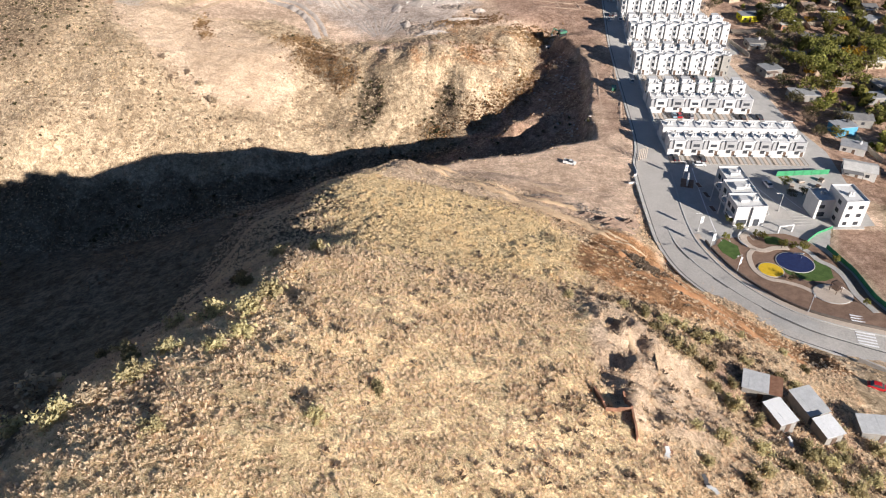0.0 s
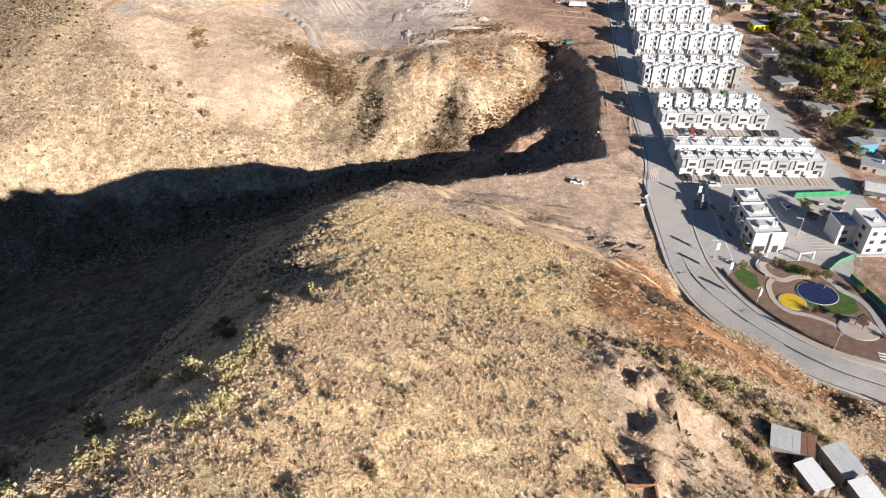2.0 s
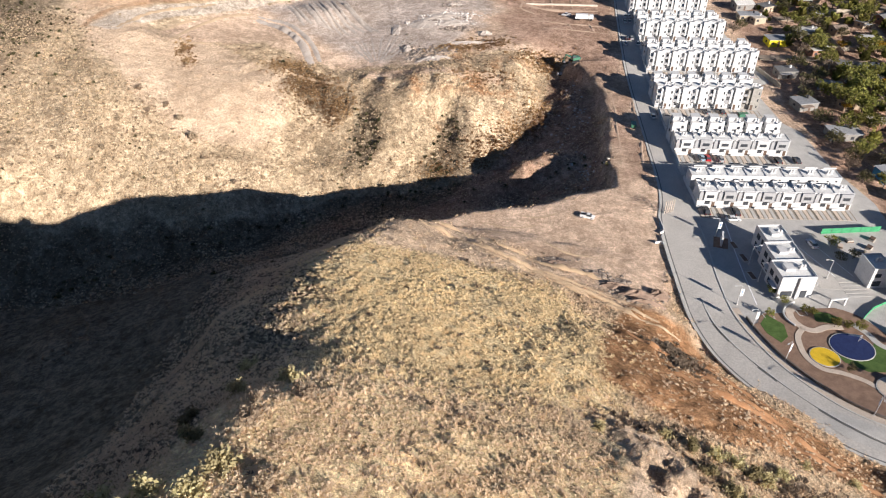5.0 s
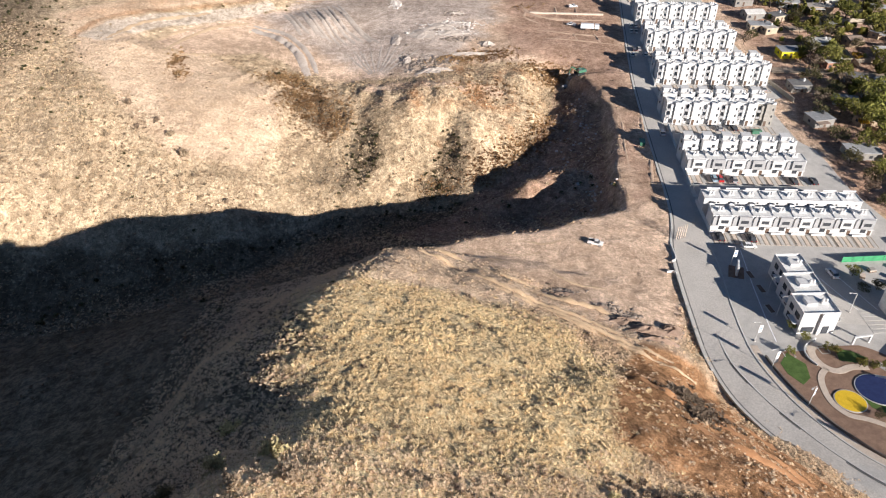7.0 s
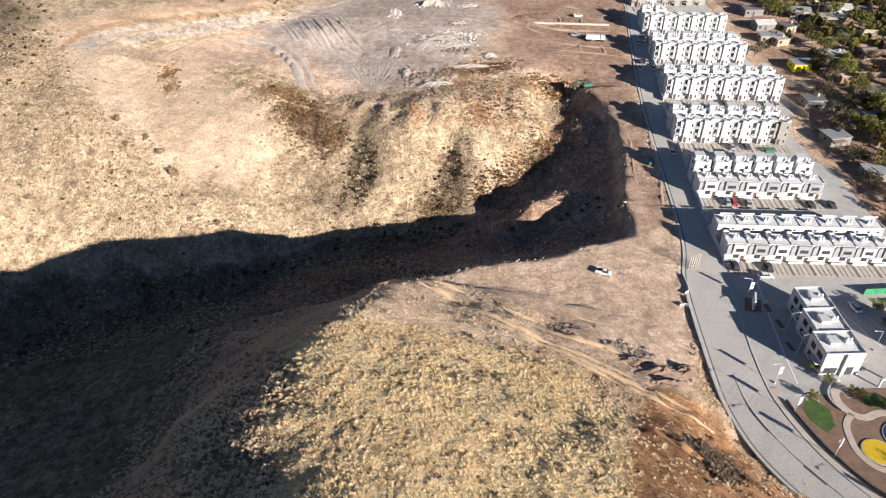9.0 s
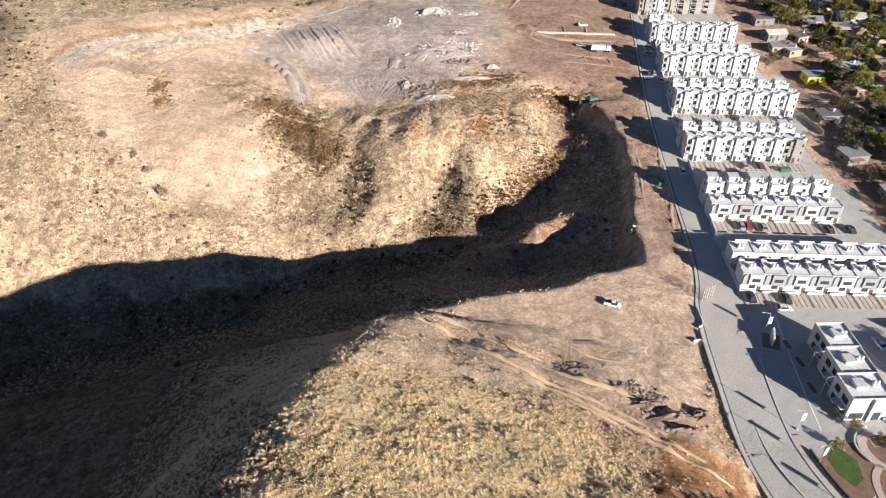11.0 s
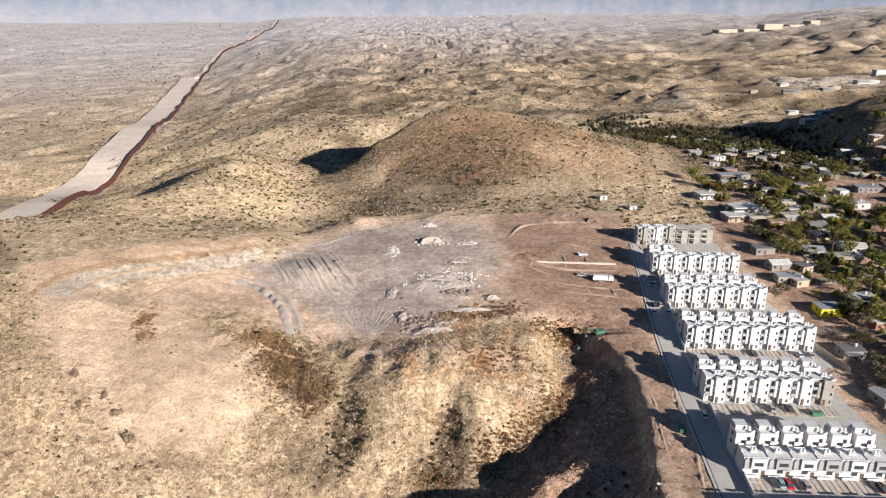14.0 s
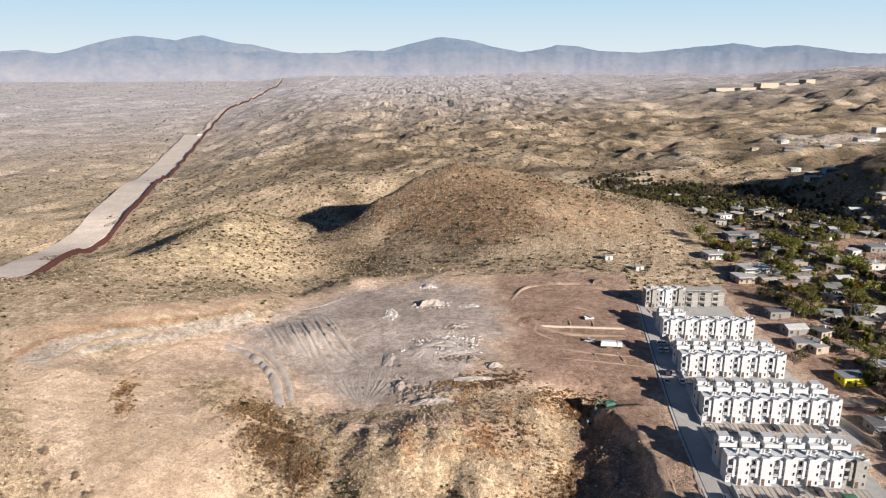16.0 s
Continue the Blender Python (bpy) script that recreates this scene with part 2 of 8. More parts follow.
QUARRY = {
    "rim": [(-150, 356, 17), (-130, 378, 15.5), (-106, 401, 13), (-78, 419, 9), (-68, 444, 5.5), (-30, 469, 5.5), (20, 474, 6), (84, 474, 7), (112, 462, 8)],
    "foot": [(-117, 356, 9), (-104, 377, 8), (-84, 395, 5), (-62, 410, 3), (-52, 436, 3), (-22, 456, 3.5)],
    "floor": [(-70, 380, 1), (-58, 366, 0), (-25, 341, -3.5), (-3, 330, -0.5), (-7, 372, 1.5), (-37, 382, 0.2), (-22, 381, 0), (-44, 391, 4), (-56, 398, 4), (-30, 412, 3.5), (12, 394, 4.4), (30, 391, 4.3), (8, 440, 4.2), (30, 358, 1.8), (40, 440, 5), (-95, 355, 5)],
    "terrace": [(52, 345, 1.4), (66, 350, 2.0), (80, 345, 2.2), (60, 380, 3.8), (85, 380, 3.9), (60, 410, 5.2), (90, 410, 5.4), (70, 450, 6), (100, 440, 6.3)],
}
TOWN = {
    "lots": [(70, 205, 0), (72, 185, 0), (62, 190, 0.2), (50, 205, 0), (58, 216, 0), (40, 205, 0.6), (38, 192, 1.5), (70, 240, 0), (76, 262, 0), (80, 290, 0.2), (84, 320, 1), (88, 350, 2.4)],
    "street": [(68, 166, 0), (67, 150, 0.8), (74, 140, 1.2), (86, 122, 2.8), (99, 113, 3.2), (118, 104, 3.4), (108, 125, 3.2), (95, 140, 1.8), (84, 160, 0.4), (115, 140, 2), (130, 132, 2), (150, 110, 2), (120, 84, 5)],
    "blocks": [(90, 190, 0), (120, 180, 0), (140, 200, 0), (90, 225, 0), (135, 225, 0), (92, 255, 0), (135, 255, 0), (95, 290, 0.2), (142, 288, 0.2), (105, 325, 1.1), (150, 322, 1), (108, 357, 2.6), (150, 352, 2.4), (112, 390, 4.2), (152, 386, 4.2), (114, 425, 6), (160, 425, 6)],
    "town": [(150, 170, -1), (160, 215, -2), (165, 260, -1), (172, 300, 0), (178, 350, 3), (185, 400, 6), (188, 450, 7), (190, 510, 7.5), (240, 300, 1), (240, 400, 6), (260, 470, 9), (276, 530, 11), (262, 590, 11), (220, 560, 8), (268, 680, 3), (230, 200, -3), (300, 250, 0)],
}
NORTH = {
    "back": [(-62, 466, -3), (-30, 492, -4), (20, 500, 1), (60, 505, 5.5), (105, 495, 8), (150, 490, 8), (-127, 450, 9), (-100, 440, 9)],
    "pale_hill": [(-200, 440, 15), (-160, 470, 16), (-120, 510, 14), (-118, 560, 16), (-126, 600, 13), (-132, 640, 5), (-72, 550, -2), (-60, 510, -7), (-90, 600, -8), (-148, 700, -10), (-159, 740, -19), (-188, 700, -17), (-200, 740, -26), (-218, 700, -27.5), (-233, 740, -38), (-264, 700, -44)],
    "brown_hill": [(-34, 640, 10), (0, 650, 28), (30, 654, 38), (60, 640, 36), (95, 610, 31), (130, 570, 23), (160, 540, 13), (63, 559, 19), (110, 522, 12), (20, 590, 16), (30, 545, 6), (-20, 590, -2), (60, 720, 16), (120, 700, 8)],
    "behind": [(-53, 654, -20), (-40, 560, -12), (-30, 720, -26), (-90, 760, -36), (-225, 790, -62), (-258, 784, -62), (-195, 800, -56), (-288, 748, -59), (20, 790, -22), (133, 780, -10), (220, 760, -8), (-170, 800, -48)],
    "west_basin": [(-250, 470, -8), (-300, 540, -36), (-290, 620, -46), (-250, 600, -46), (-205, 560, -26), (-220, 650, -50), (-215, 500, -12), (-320, 720, -52), (-340, 420, -22), (-380, 300, -30), (-420, 560, -50)],
    "dark_hill": [(305, 540, 6), (302, 600, 5), (312, 660, 4), (335, 720, 4), (340, 545, 22), (342, 605, 30), (352, 660, 34), (380, 660, 42), (430, 700, 44), (420, 620, 40), (470, 780, 18)],
}
FORM = np.array([p for group in (SOUTH_HILL, RAVINE, WEST_SLOPE, QUARRY, TOWN, NORTH) for line in group.values() for p in line])


def crumple(x, y):
    """Broken ridges and washes of the far hills, 0 in the washes to 1 on the crests."""
    a, c = x + 55 * perlin(x / 150, y / 150, 3), y + 55 * perlin(x / 150, y / 150, 1)
    a, c = a + 16 * perlin(x / 40, y / 40, 2), c + 16 * perlin(x / 40, y / 40, 0)
    return 0.46 * ridged(a, c, 290, 4, 2) + 0.33 * ridged(a, c, 120, 4, 1) + 0.24 * ridged(a, c, 48, 3, 3)


def far_land(x, y):
    """Rolling dry hills and the broad basin beyond the near ones."""
    basin = -48 * ease(-x - 0.16 * y, -80, 260) * (1 - 0.6 * ease(y, 1200, 3200))
    broad = -12 + 10 * fractal(x, y, 900, 2, 1) + 12 * ease(x, 200, 900)
    rough = ease(np.hypot(x, y - 300), 300, 900)
    crumpled = crumple(x, y)
    side = 0.6 + 0.4 * ease(x + 0.25 * y, -50, 350)
    east = 45 * ease(x - 0.42 * y, 0, 700) * ease(y, 900, 2600)
    return basin + broad + east + rough * side * (crumpled - 0.35) * (36 + 30 * ease(x - 0.30 * y, 60, 500) * ease(y, 1000, 1700)) * (1 - 0.45 * ease(y, 1800, 4200))


def solve_form():
    """Weights of a net drawn tight through the form lines, over the far land."""
    p = FORM[:, :2]
    d = np.hypot(p[:, None, 0] - p[None, :, 0], p[:, None, 1] - p[None, :, 1])
    want = FORM[:, 2] - far_land(p[:, 0], p[:, 1])
    n = len(p)
    a = np.zeros((n + 1, n + 1))
    a[:n, :n], a[:n, n], a[n, :n] = -np.sqrt(d * d + 9.0) + 3.0, 1, 1
    a[:n, :n] -= np.eye(n) * 0.4
    return np.linalg.solve(a, np.r_[want, 0])


FORM_WEIGHTS = solve_form()


def land(x, y, detail=True):
    """Height of the ground at x, y (arrays)."""
    x, y = np.atleast_1d(np.asarray(x, float)), np.atleast_1d(np.asarray(y, float))
    out, near = far_land(x, y), np.zeros_like(x)
    keep = 1 - ease(np.maximum(np.abs(x - 20) / 480, np.abs(y - 330) / 520), 0.8, 1.0)
    some = np.flatnonzero(keep > 0)
    for i in range(0, len(some), 20000):
        s = some[i : i + 20000]
        d = np.hypot(x[s, None] - FORM[None, :, 0], y[s, None] - FORM[None, :, 1])
        near[s] = (3.0 - np.sqrt(d * d + 9.0)) @ FORM_WEIGHTS[:-1] + FORM_WEIGHTS[-1]
    out = out + keep * near
    ragged = 1.6 * fractal(x, y, 7, 3, 1)
    level = inside(x + ragged, y + ragged, TERRACE, 1.3)
    out = out * (1 - level) + shelf(y) * level
    if detail:
        flat = flatness(x, y)
        out = out + (1 - flat) * ((0.9 - 0.5 * inside(x, y, TAN_SPUR, 14)) * fractal(x, y, 22, 4, 0) + 0.6 * fractal(x, y, 4.2, 2, 2) + cut_slopes(x, y) * (2.3 * ridged(x + 4 * perlin(x / 9, y / 9, 2), 0.55 * y, 17, 4, 1) + 1.2 * ridged(x + 2 * perlin(x / 5, y / 5, 1), 0.4 * y, 6.0, 2, 2) - 1.1) + rills(x, y)) + flat * (0.12 + 0.16 * inside(x, y, LOT, 6)) * fractal(x, y, 5, 3, 1)
    return out


def inside(x, y, ring, soft=3.0):
    """1 well inside a ring of (x, y), 0 outside, eased over soft metres."""
    x, y = np.asarray(x, float), np.asarray(y, float)
    odd, near = np.zeros(x.shape, bool), np.full(x.shape, 1e9)
    for (ax, ay), (bx, by) in zip(ring, ring[1:] + ring[:1]):
        if ay != by:
            odd ^= ((ay > y) != (by > y)) & (x < (bx - ax) * (y - ay) / (by - ay) + ax)
        k = np.clip(((x - ax) * (bx - ax) + (y - ay) * (by - ay)) / ((bx - ax) ** 2 + (by - ay) ** 2), 0, 1)
        near = np.minimum(near, np.hypot(x - ax - k * (bx - ax), y - ay - k * (by - ay)))
    return ease(np.where(odd, near, -near), -soft, soft)


BUILT = [(68, 152), (76, 138), (88, 121), (110, 108), (122, 116), (138, 130), (136, 150), (142, 176), (146, 212), (140, 232), (148, 262), (156, 300), (166, 340), (166, 400), (164, 436), (112, 440), (96, 400), (86, 330), (78, 270), (70, 215), (68, 170)]
LOT = [(2, 207), (14, 200), (26, 192), (36, 186), (46, 172), (64, 166), (72, 190), (82, 270), (92, 340), (104, 400), (112, 462), (84, 470), (20, 468), (-26, 464), (-58, 440), (-62, 412), (-84, 394), (-104, 374), (-116, 352), (-96, 346), (-70, 360), (-52, 346), (-30, 338), (0, 330), (20, 344), (50, 342), (66, 330), (74, 308), (72, 278), (66, 250), (64, 230), (40, 221), (16, 217)]
GREY_FLOOR = [(-76, 396), (-50, 366), (-24, 343), (-2, 337), (22, 356), (34, 378), (42, 410), (40, 450), (10, 462), (-24, 454), (-50, 432)]
TAN_SPUR = [(-130, 372), (-112, 352), (-86, 345), (-60, 330), (-50, 306), (-62, 282), (-88, 276), (-108, 300), (-132, 318), (-150, 350)]
ORANGE_BANK = [(44, 152), (37, 133), (33, 120), (42, 112), (52, 108), (63, 108), (74, 106), (84, 104), (96, 104), (94, 112), (84, 120), (74, 130), (69, 142), (66, 158), (54, 164)]
PALE_FACE = [(-141, 343), (-136, 360), (-123, 376), (-102, 390), (-86, 404), (-74, 414), (-70, 408), (-80, 397), (-97, 382), (-115, 368), (-126, 354), (-130, 341)]
ORANGE_RIM = [(-146, 340), (-142, 361), (-128, 380), (-106, 395), (-90, 409), (-76, 420), (-74, 415), (-87, 404.5), (-103, 390.5), (-124, 376), (-137, 360), (-141, 340)]
CUT_BAND = [(-150, 352), (-128, 372), (-104, 396), (-78, 414), (-66, 440), (-28, 464), (30, 470), (30, 478), (-34, 474), (-74, 448), (-84, 424), (-112, 406), (-136, 386), (-158, 362)]


TERRACE = [(-3, 208), (8, 212), (18, 216), (27, 217.5), (40, 219), (48, 223.5), (56, 226), (64.5, 228.5), (65.5, 249), (69, 262), (72, 278), (74, 292), (74.5, 308), (71.5, 322), (66, 331), (100, 331), (96, 300), (90, 260), (84, 225), (72, 184), (58, 190), (40, 197), (22, 204), (8, 205)]


def cut_slopes(x, y):
    """Where rain has cut the slopes above the ravine."""
    return inside(x, y, [(-50, 264), (0, 262), (58, 240), (68, 300), (60, 336), (20, 330), (-20, 330), (-60, 345), (-74, 335), (-58, 300)], 8)


BARE_SPUR = [(33, 109), (39, 106), (44, 97), (49, 91), (52, 84), (53, 74), (44, 66), (30, 66), (28, 77), (29, 94)]
KNOLL_EDGE = [(-12, 173), (-3, 172), (8, 174), (17, 171), (31, 173), (42, 168), (52, 160), (62, 152), (66, 164), (46, 180), (36, 188), (26, 194), (14, 202), (2, 208), (-4, 202), (-10, 186)]
KNOLL = [(-17, 112), (18, 108), (36, 114), (44, 130), (40, 148), (34, 164), (20, 170), (8, 175), (-4, 174), (-12, 174), (-20, 166), (-27, 150), (-22, 130)]
PITS = [(38, 98, 1.6), (40, 93, 1.8), (38, 89, 2.0), (33, 84, 1.7), (37, 78.5, 1.8), (34.5, 79, 1.5), (30, 72, 1.5), (35, 95, 1.2)]


def rills(x, y):
    """Rain furrows and old pits on the bare spur, and gullied soil on the orange bank."""
    k = inside(x, y, BARE_SPUR, 2.5)
    u = (x - 34) / (0.3 + 0.035 * np.maximum(112 - y, 1)) + 1.4 * perlin(x / 6, y / 6, 1)
    out = k * (2.0 * (1 - 2.2 * np.abs(perlin(u / 5.5, y / 26, 2))) - 0.6)
    for px, py, r in PITS:
        d = np.hypot(x - px, (y - py) * 0.8) / r
        out = out - 1.1 * np.exp(-d * d) + 0.7 * np.exp(-((d - 1.7) ** 2) * 3) * k
    e, v = inside(x, y, KNOLL_EDGE, 3), 0.5 * x + 0.87 * y
    out = out + e * (1.5 * ridged(v + 1.5 * perlin(x / 7, y / 7, 3), 0.16 * (x - 0.5 * y), 7.5, 2, 1) - 0.7)
    o = inside(x, y, ORANGE_BANK, 3)
    return out + o * 0.9 * (ridged(x + y * 0.4, y - x * 0.2, 9, 3, 2) - 0.4)


def flatness(x, y):
    return np.maximum(inside(x, y, BUILT, 4), 0.85 * inside(x, y, LOT, 5))


# the paved ground lies a little below its paving
PAVED = [(70, 168), (69, 152), (75, 140), (88, 123), (104, 112), (116, 106), (121, 112), (118.5, 124), (117.5, 134), (118.5, 146), (117, 158), (122.5, 168.5), (136, 168), (143, 214), (140, 236), (141, 262), (137.5, 269), (137.5, 300), (147, 305), (147.5, 338), (145.5, 344), (147, 400), (150, 432), (112, 432), (101, 385), (96, 355), (90, 321), (87, 290), (83, 255), (79.5, 229), (75, 210), (72.5, 195)]


def ground_z(x, y):
    """The ground as meshed: the land, levelled under the paving."""
    z = land(x, y)
    k = inside(x, y, PAVED, 0.8)
    return z * (1 - k) + (paved_z(x, y) - 0.22) * k


def paved_z(x, y):
    x, y = np.asarray(x, float), np.asarray(y, float)
    low = np.interp(y, [100, 112, 125, 135, 150, 168], [3.6, 3.3, 2.9, 1.9, 0.8, 0.0])
    return np.where(y < 175, low, shelf(y))


def at(x, y):
    """Ground height at one place."""
    return float(ground_z(np.array([x]), np.array([y]))[0])


def spaced(first, steps):
    out = [first]
    for upto, step in steps:
        while out[-1] < upto:
            out.append(out[-1] + step(out[-1]) if callable(step) else out[-1] + step)
    return np.array(out)


GX = np.r_[-spaced(160, [(260, 3.0), (2600, lambda v: 3 + (v - 260) * 0.026)])[::-1], spaced(-158, [(158, 1.5)])[0:-1], spaced(160, [(300, 3.0), (3600, lambda v: 3 + (v - 300) * 0.026)])]
GY = np.r_[-spaced(60, [(900, lambda v: 8 + (v - 60) * 0.2)])[::-1], spaced(-40, [(24, 6.0)]), spaced(30, [(480, 1.5), (720, 3.0), (5060, lambda v: 3 + (v - 720) * 0.010)])]
mx, my = np.meshgrid(GX, GY)
mz = ground_z(mx.ravel(), my.ravel()).reshape(mx.shape)
nx, ny = len(GX), len(GY)
idx = np.arange(nx * ny).reshape(ny, nx)
quads = np.stack([idx[:-1, :-1], idx[:-1, 1:], idx[1:, 1:], idx[1:, :-1]], -1).reshape(-1, 4)

ground_mat, n, l, b = nodes_of("dry_ground", 0.95)
b.inputs["Specular IOR Level"].default_value = 0.08
where = n.new("ShaderNodeNewGeometry").outputs["Position"]
soil = n.new("ShaderNodeAttribute")
soil.attribute_name = "soil"
cover = n.new("ShaderNodeAttribute")
cover.attribute_name = "cover"
wear = n.new("ShaderNodeAttribute")
wear.attribute_name = "wear"
split = n.new("ShaderNodeSeparateColor")
l.new(soil.outputs["Color"], split.inputs["Color"])
csplit = n.new("ShaderNodeSeparateColor")
l.new(cover.outputs["Color"], csplit.inputs["Color"])
wsplit = n.new("ShaderNodeSeparateColor")
l.new(wear.outputs["Color"], wsplit.inputs["Color"])
wide, mid_, fine, tiny = (noise_at(n, l, s, d, 0.65, where) for s, d in ((0.02, 6), (0.16, 8), (0.9, 6), (4.5, 4)))


def broken(weight, by, sharp=0.55):
    """A weight whose edge is broken up by noise."""
    a = n.new("ShaderNodeMath")
    a.operation = "MULTIPLY_ADD"
    l.new(by, a.inputs[0])
    a.inputs[1].default_value = sharp
    l.new(weight, a.inputs[2])
    c = n.new("ShaderNodeMapRange")
    c.interpolation_type = "SMOOTHSTEP"
    c.inputs["From Min"].default_value, c.inputs["From Max"].default_value = 0.5 + sharp * 0.5 - 0.22, 0.5 + sharp * 0.5 + 0.22
    l.new(a.outputs[0], c.inputs["Value"])
    return c.outputs[0]


fleck = noise_at(n, l, 0.07, 9, 0.75, where)
straw = mixed(n, l, 0.55, ramp(n, l, mid_, (0.473, 0.358, 0.242), (0.649, 0.512, 0.363)), ramp(n, l, fine, (0.363, 0.270, 0.182), (0.737, 0.589, 0.424)))
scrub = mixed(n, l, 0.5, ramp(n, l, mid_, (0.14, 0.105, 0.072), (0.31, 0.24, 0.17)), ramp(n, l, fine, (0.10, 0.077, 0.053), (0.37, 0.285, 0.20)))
dirt = mixed(n, l, 0.5, ramp(n, l, mid_, (0.554, 0.395, 0.289), (0.765, 0.583, 0.447)), ramp(n, l, fine, (0.447, 0.318, 0.230), (0.824, 0.635, 0.495)))
grey = mixed(n, l, 0.5, ramp(n, l, mid_, (0.42, 0.335, 0.285), (0.64, 0.545, 0.48)), ramp(n, l, fine, (0.38, 0.305, 0.265), (0.66, 0.565, 0.50)))
rust = mixed(n, l, 0.5, ramp(n, l, mid_, (0.33, 0.165, 0.08), (0.50, 0.29, 0.16)), ramp(n, l, fine, (0.27, 0.14, 0.07), (0.54, 0.33, 0.19)))
tan = mixed(n, l, 0.5, ramp(n, l, mid_, (0.581, 0.429, 0.308), (0.695, 0.537, 0.402)), ramp(n, l, fine, (0.467, 0.339, 0.237), (0.787, 0.616, 0.462)))
hay = mixed(n, l, 0.5, ramp(n, l, mid_, (0.725, 0.544, 0.326), (0.919, 0.725, 0.459)), ramp(n, l, fine, (0.556, 0.405, 0.242), (0.950, 0.833, 0.544)))
umber = mixed(n, l, 0.5, ramp(n, l, mid_, (0.37, 0.235, 0.17), (0.50, 0.345, 0.265)), ramp(n, l, fine, (0.29, 0.185, 0.135), (0.56, 0.40, 0.31)))
col = mixed(n, l, broken(wsplit.outputs[1], mid_), straw, hay)
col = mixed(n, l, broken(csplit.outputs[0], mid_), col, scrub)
col = mixed(n, l, broken(soil.outputs["Alpha"], mid_), col, tan)
col = mixed(n, l, broken(split.outputs[0], mid_), col, dirt)
col = mixed(n, l, broken(wsplit.outputs[0], mid_), col, umber)
col = mixed(n, l, broken(split.outputs[1], mid_), col, grey)
col = mixed(n, l, broken(split.outputs[2], mid_), col, rust)
pale = mixed(n, l, 0.5, ramp(n, l, mid_, (0.54, 0.45, 0.375), (0.68, 0.59, 0.50)), ramp(n, l, fine, (0.46, 0.38, 0.31), (0.73, 0.63, 0.54)))
col = mixed(n, l, broken(csplit.outputs[1], mid_), col, pale)
# distance haze put into the ground colour as a pale lilac-grey tone
far_haze = mixed(n, l, 0.5, ramp(n, l, wide, (0.53, 0.485, 0.48), (0.70, 0.645, 0.635)), ramp(n, l, fleck, (0.34, 0.32, 0.335), (0.68, 0.63, 0.64), 0.42, 0.58))
speck = noise_at(n, l, 1.7, 5, 0.7, where)
plain = mixed(n, l, split.outputs[0], (0.68, 0.66, 0.64), (0.85, 0.84, 0.83))
col = mixed(n, l, ramp(n, l, speck, (0, 0, 0), (1, 1, 1), 0.52, 0.66), col, mixed(n, l, 1.0, col, plain, "MULTIPLY"))
col = mixed(n, l, 1.0, col, ramp(n, l, fleck, (0.84, 0.83, 0.82), (1.12, 1.12, 1.12), 0.4, 0.6), "MULTIPLY")
col = mixed(n, l, csplit.outputs[2], col, far_haze)


def dots(scale, radius, many, squash=1.0):
    """Single plants too far off to stand free: round patches in some cells of a net."""
    v = n.new("ShaderNodeTexVoronoi")
    v.inputs["Scale"].default_value = scale
    stretch = n.new("ShaderNodeMapping")
    stretch.inputs["Scale"].default_value = (1, squash, 0.3)
    l.new(where, stretch.inputs["Vector"])
    l.new(stretch.outputs[0], v.inputs["Vector"])
    size = n.new("ShaderNodeSeparateColor")
    l.new(v.outputs["Color"], size.inputs["Color"])
    cut = n.new("ShaderNodeMapRange")
    cut.inputs["From Min"].default_value, cut.inputs["From Max"].default_value = 1 - many, 1
    cut.inputs["To Min"].default_value, cut.inputs["To Max"].default_value = 0, radius
    l.new(size.outputs[0], cut.inputs["Value"])
    edge = n.new("ShaderNodeMath")
    edge.operation = "SUBTRACT"
    l.new(cut.outputs[0], edge.inputs[0])
    l.new(v.outputs["Distance"], edge.inputs[1])
    soft = n.new("ShaderNodeMapRange")
    soft.inputs["From Min"].default_value, soft.inputs["From Max"].default_value = 0, 0.12
    l.new(edge.outputs[0], soft.inputs["Value"])
    return soft.outputs[0]


def both_of(a, c):
    k = n.new("ShaderNodeMath")
    k.operation = "MULTIPLY"
    l.new(a, k.inputs[0])
    l.new(c, k.inputs[1])
    return k.outputs[0]


clumped = ramp(n, l, noise_at(n, l, 0.028, 5, 0.7, where), (0, 0, 0), (1, 1, 1), 0.42, 0.56)
far_dots = both_of(both_of(dots(0.16, 0.55, 0.75), clumped), wsplit.outputs[2])
col = mixed(n, l, far_dots, col, ramp(n, l, fine, (0.085, 0.083, 0.045), (0.19, 0.175, 0.10)))
far_dots = both_of(dots(0.31, 0.5, 0.6), wsplit.outputs[2])
col = mixed(n, l, far_dots, col, ramp(n, l, fine, (0.12, 0.11, 0.065), (0.25, 0.22, 0.14)))
tuft = ramp(n, l, fine, (0.58, 0.45, 0.31), (0.80, 0.655, 0.475))
col = mixed(n, l, both_of(dots(0.8, 0.55, 0.9), wear.outputs["Alpha"]), col, tuft)
col = mixed(n, l, both_of(dots(0.55, 0.5, 0.7), wear.outputs["Alpha"]), col, ramp(n, l, fine, (0.24, 0.19, 0.135), (0.40, 0.325, 0.235)))
mottle = noise_at(n, l, 0.36, 9, 0.78, where)
smooth_soil = mixed(n, l, soil.outputs["Alpha"], mixed(n, l, split.outputs[0], (1, 1, 1), (0.62, 0.62, 0.62)), (0.34, 0.34, 0.34))
col = mixed(n, l, smooth_soil, col, mixed(n, l, 1.0, col, ramp(n, l, mottle, (0.62, 0.60, 0.57), (1.24, 1.25, 1.25), 0.41, 0.59), "MULTIPLY"))
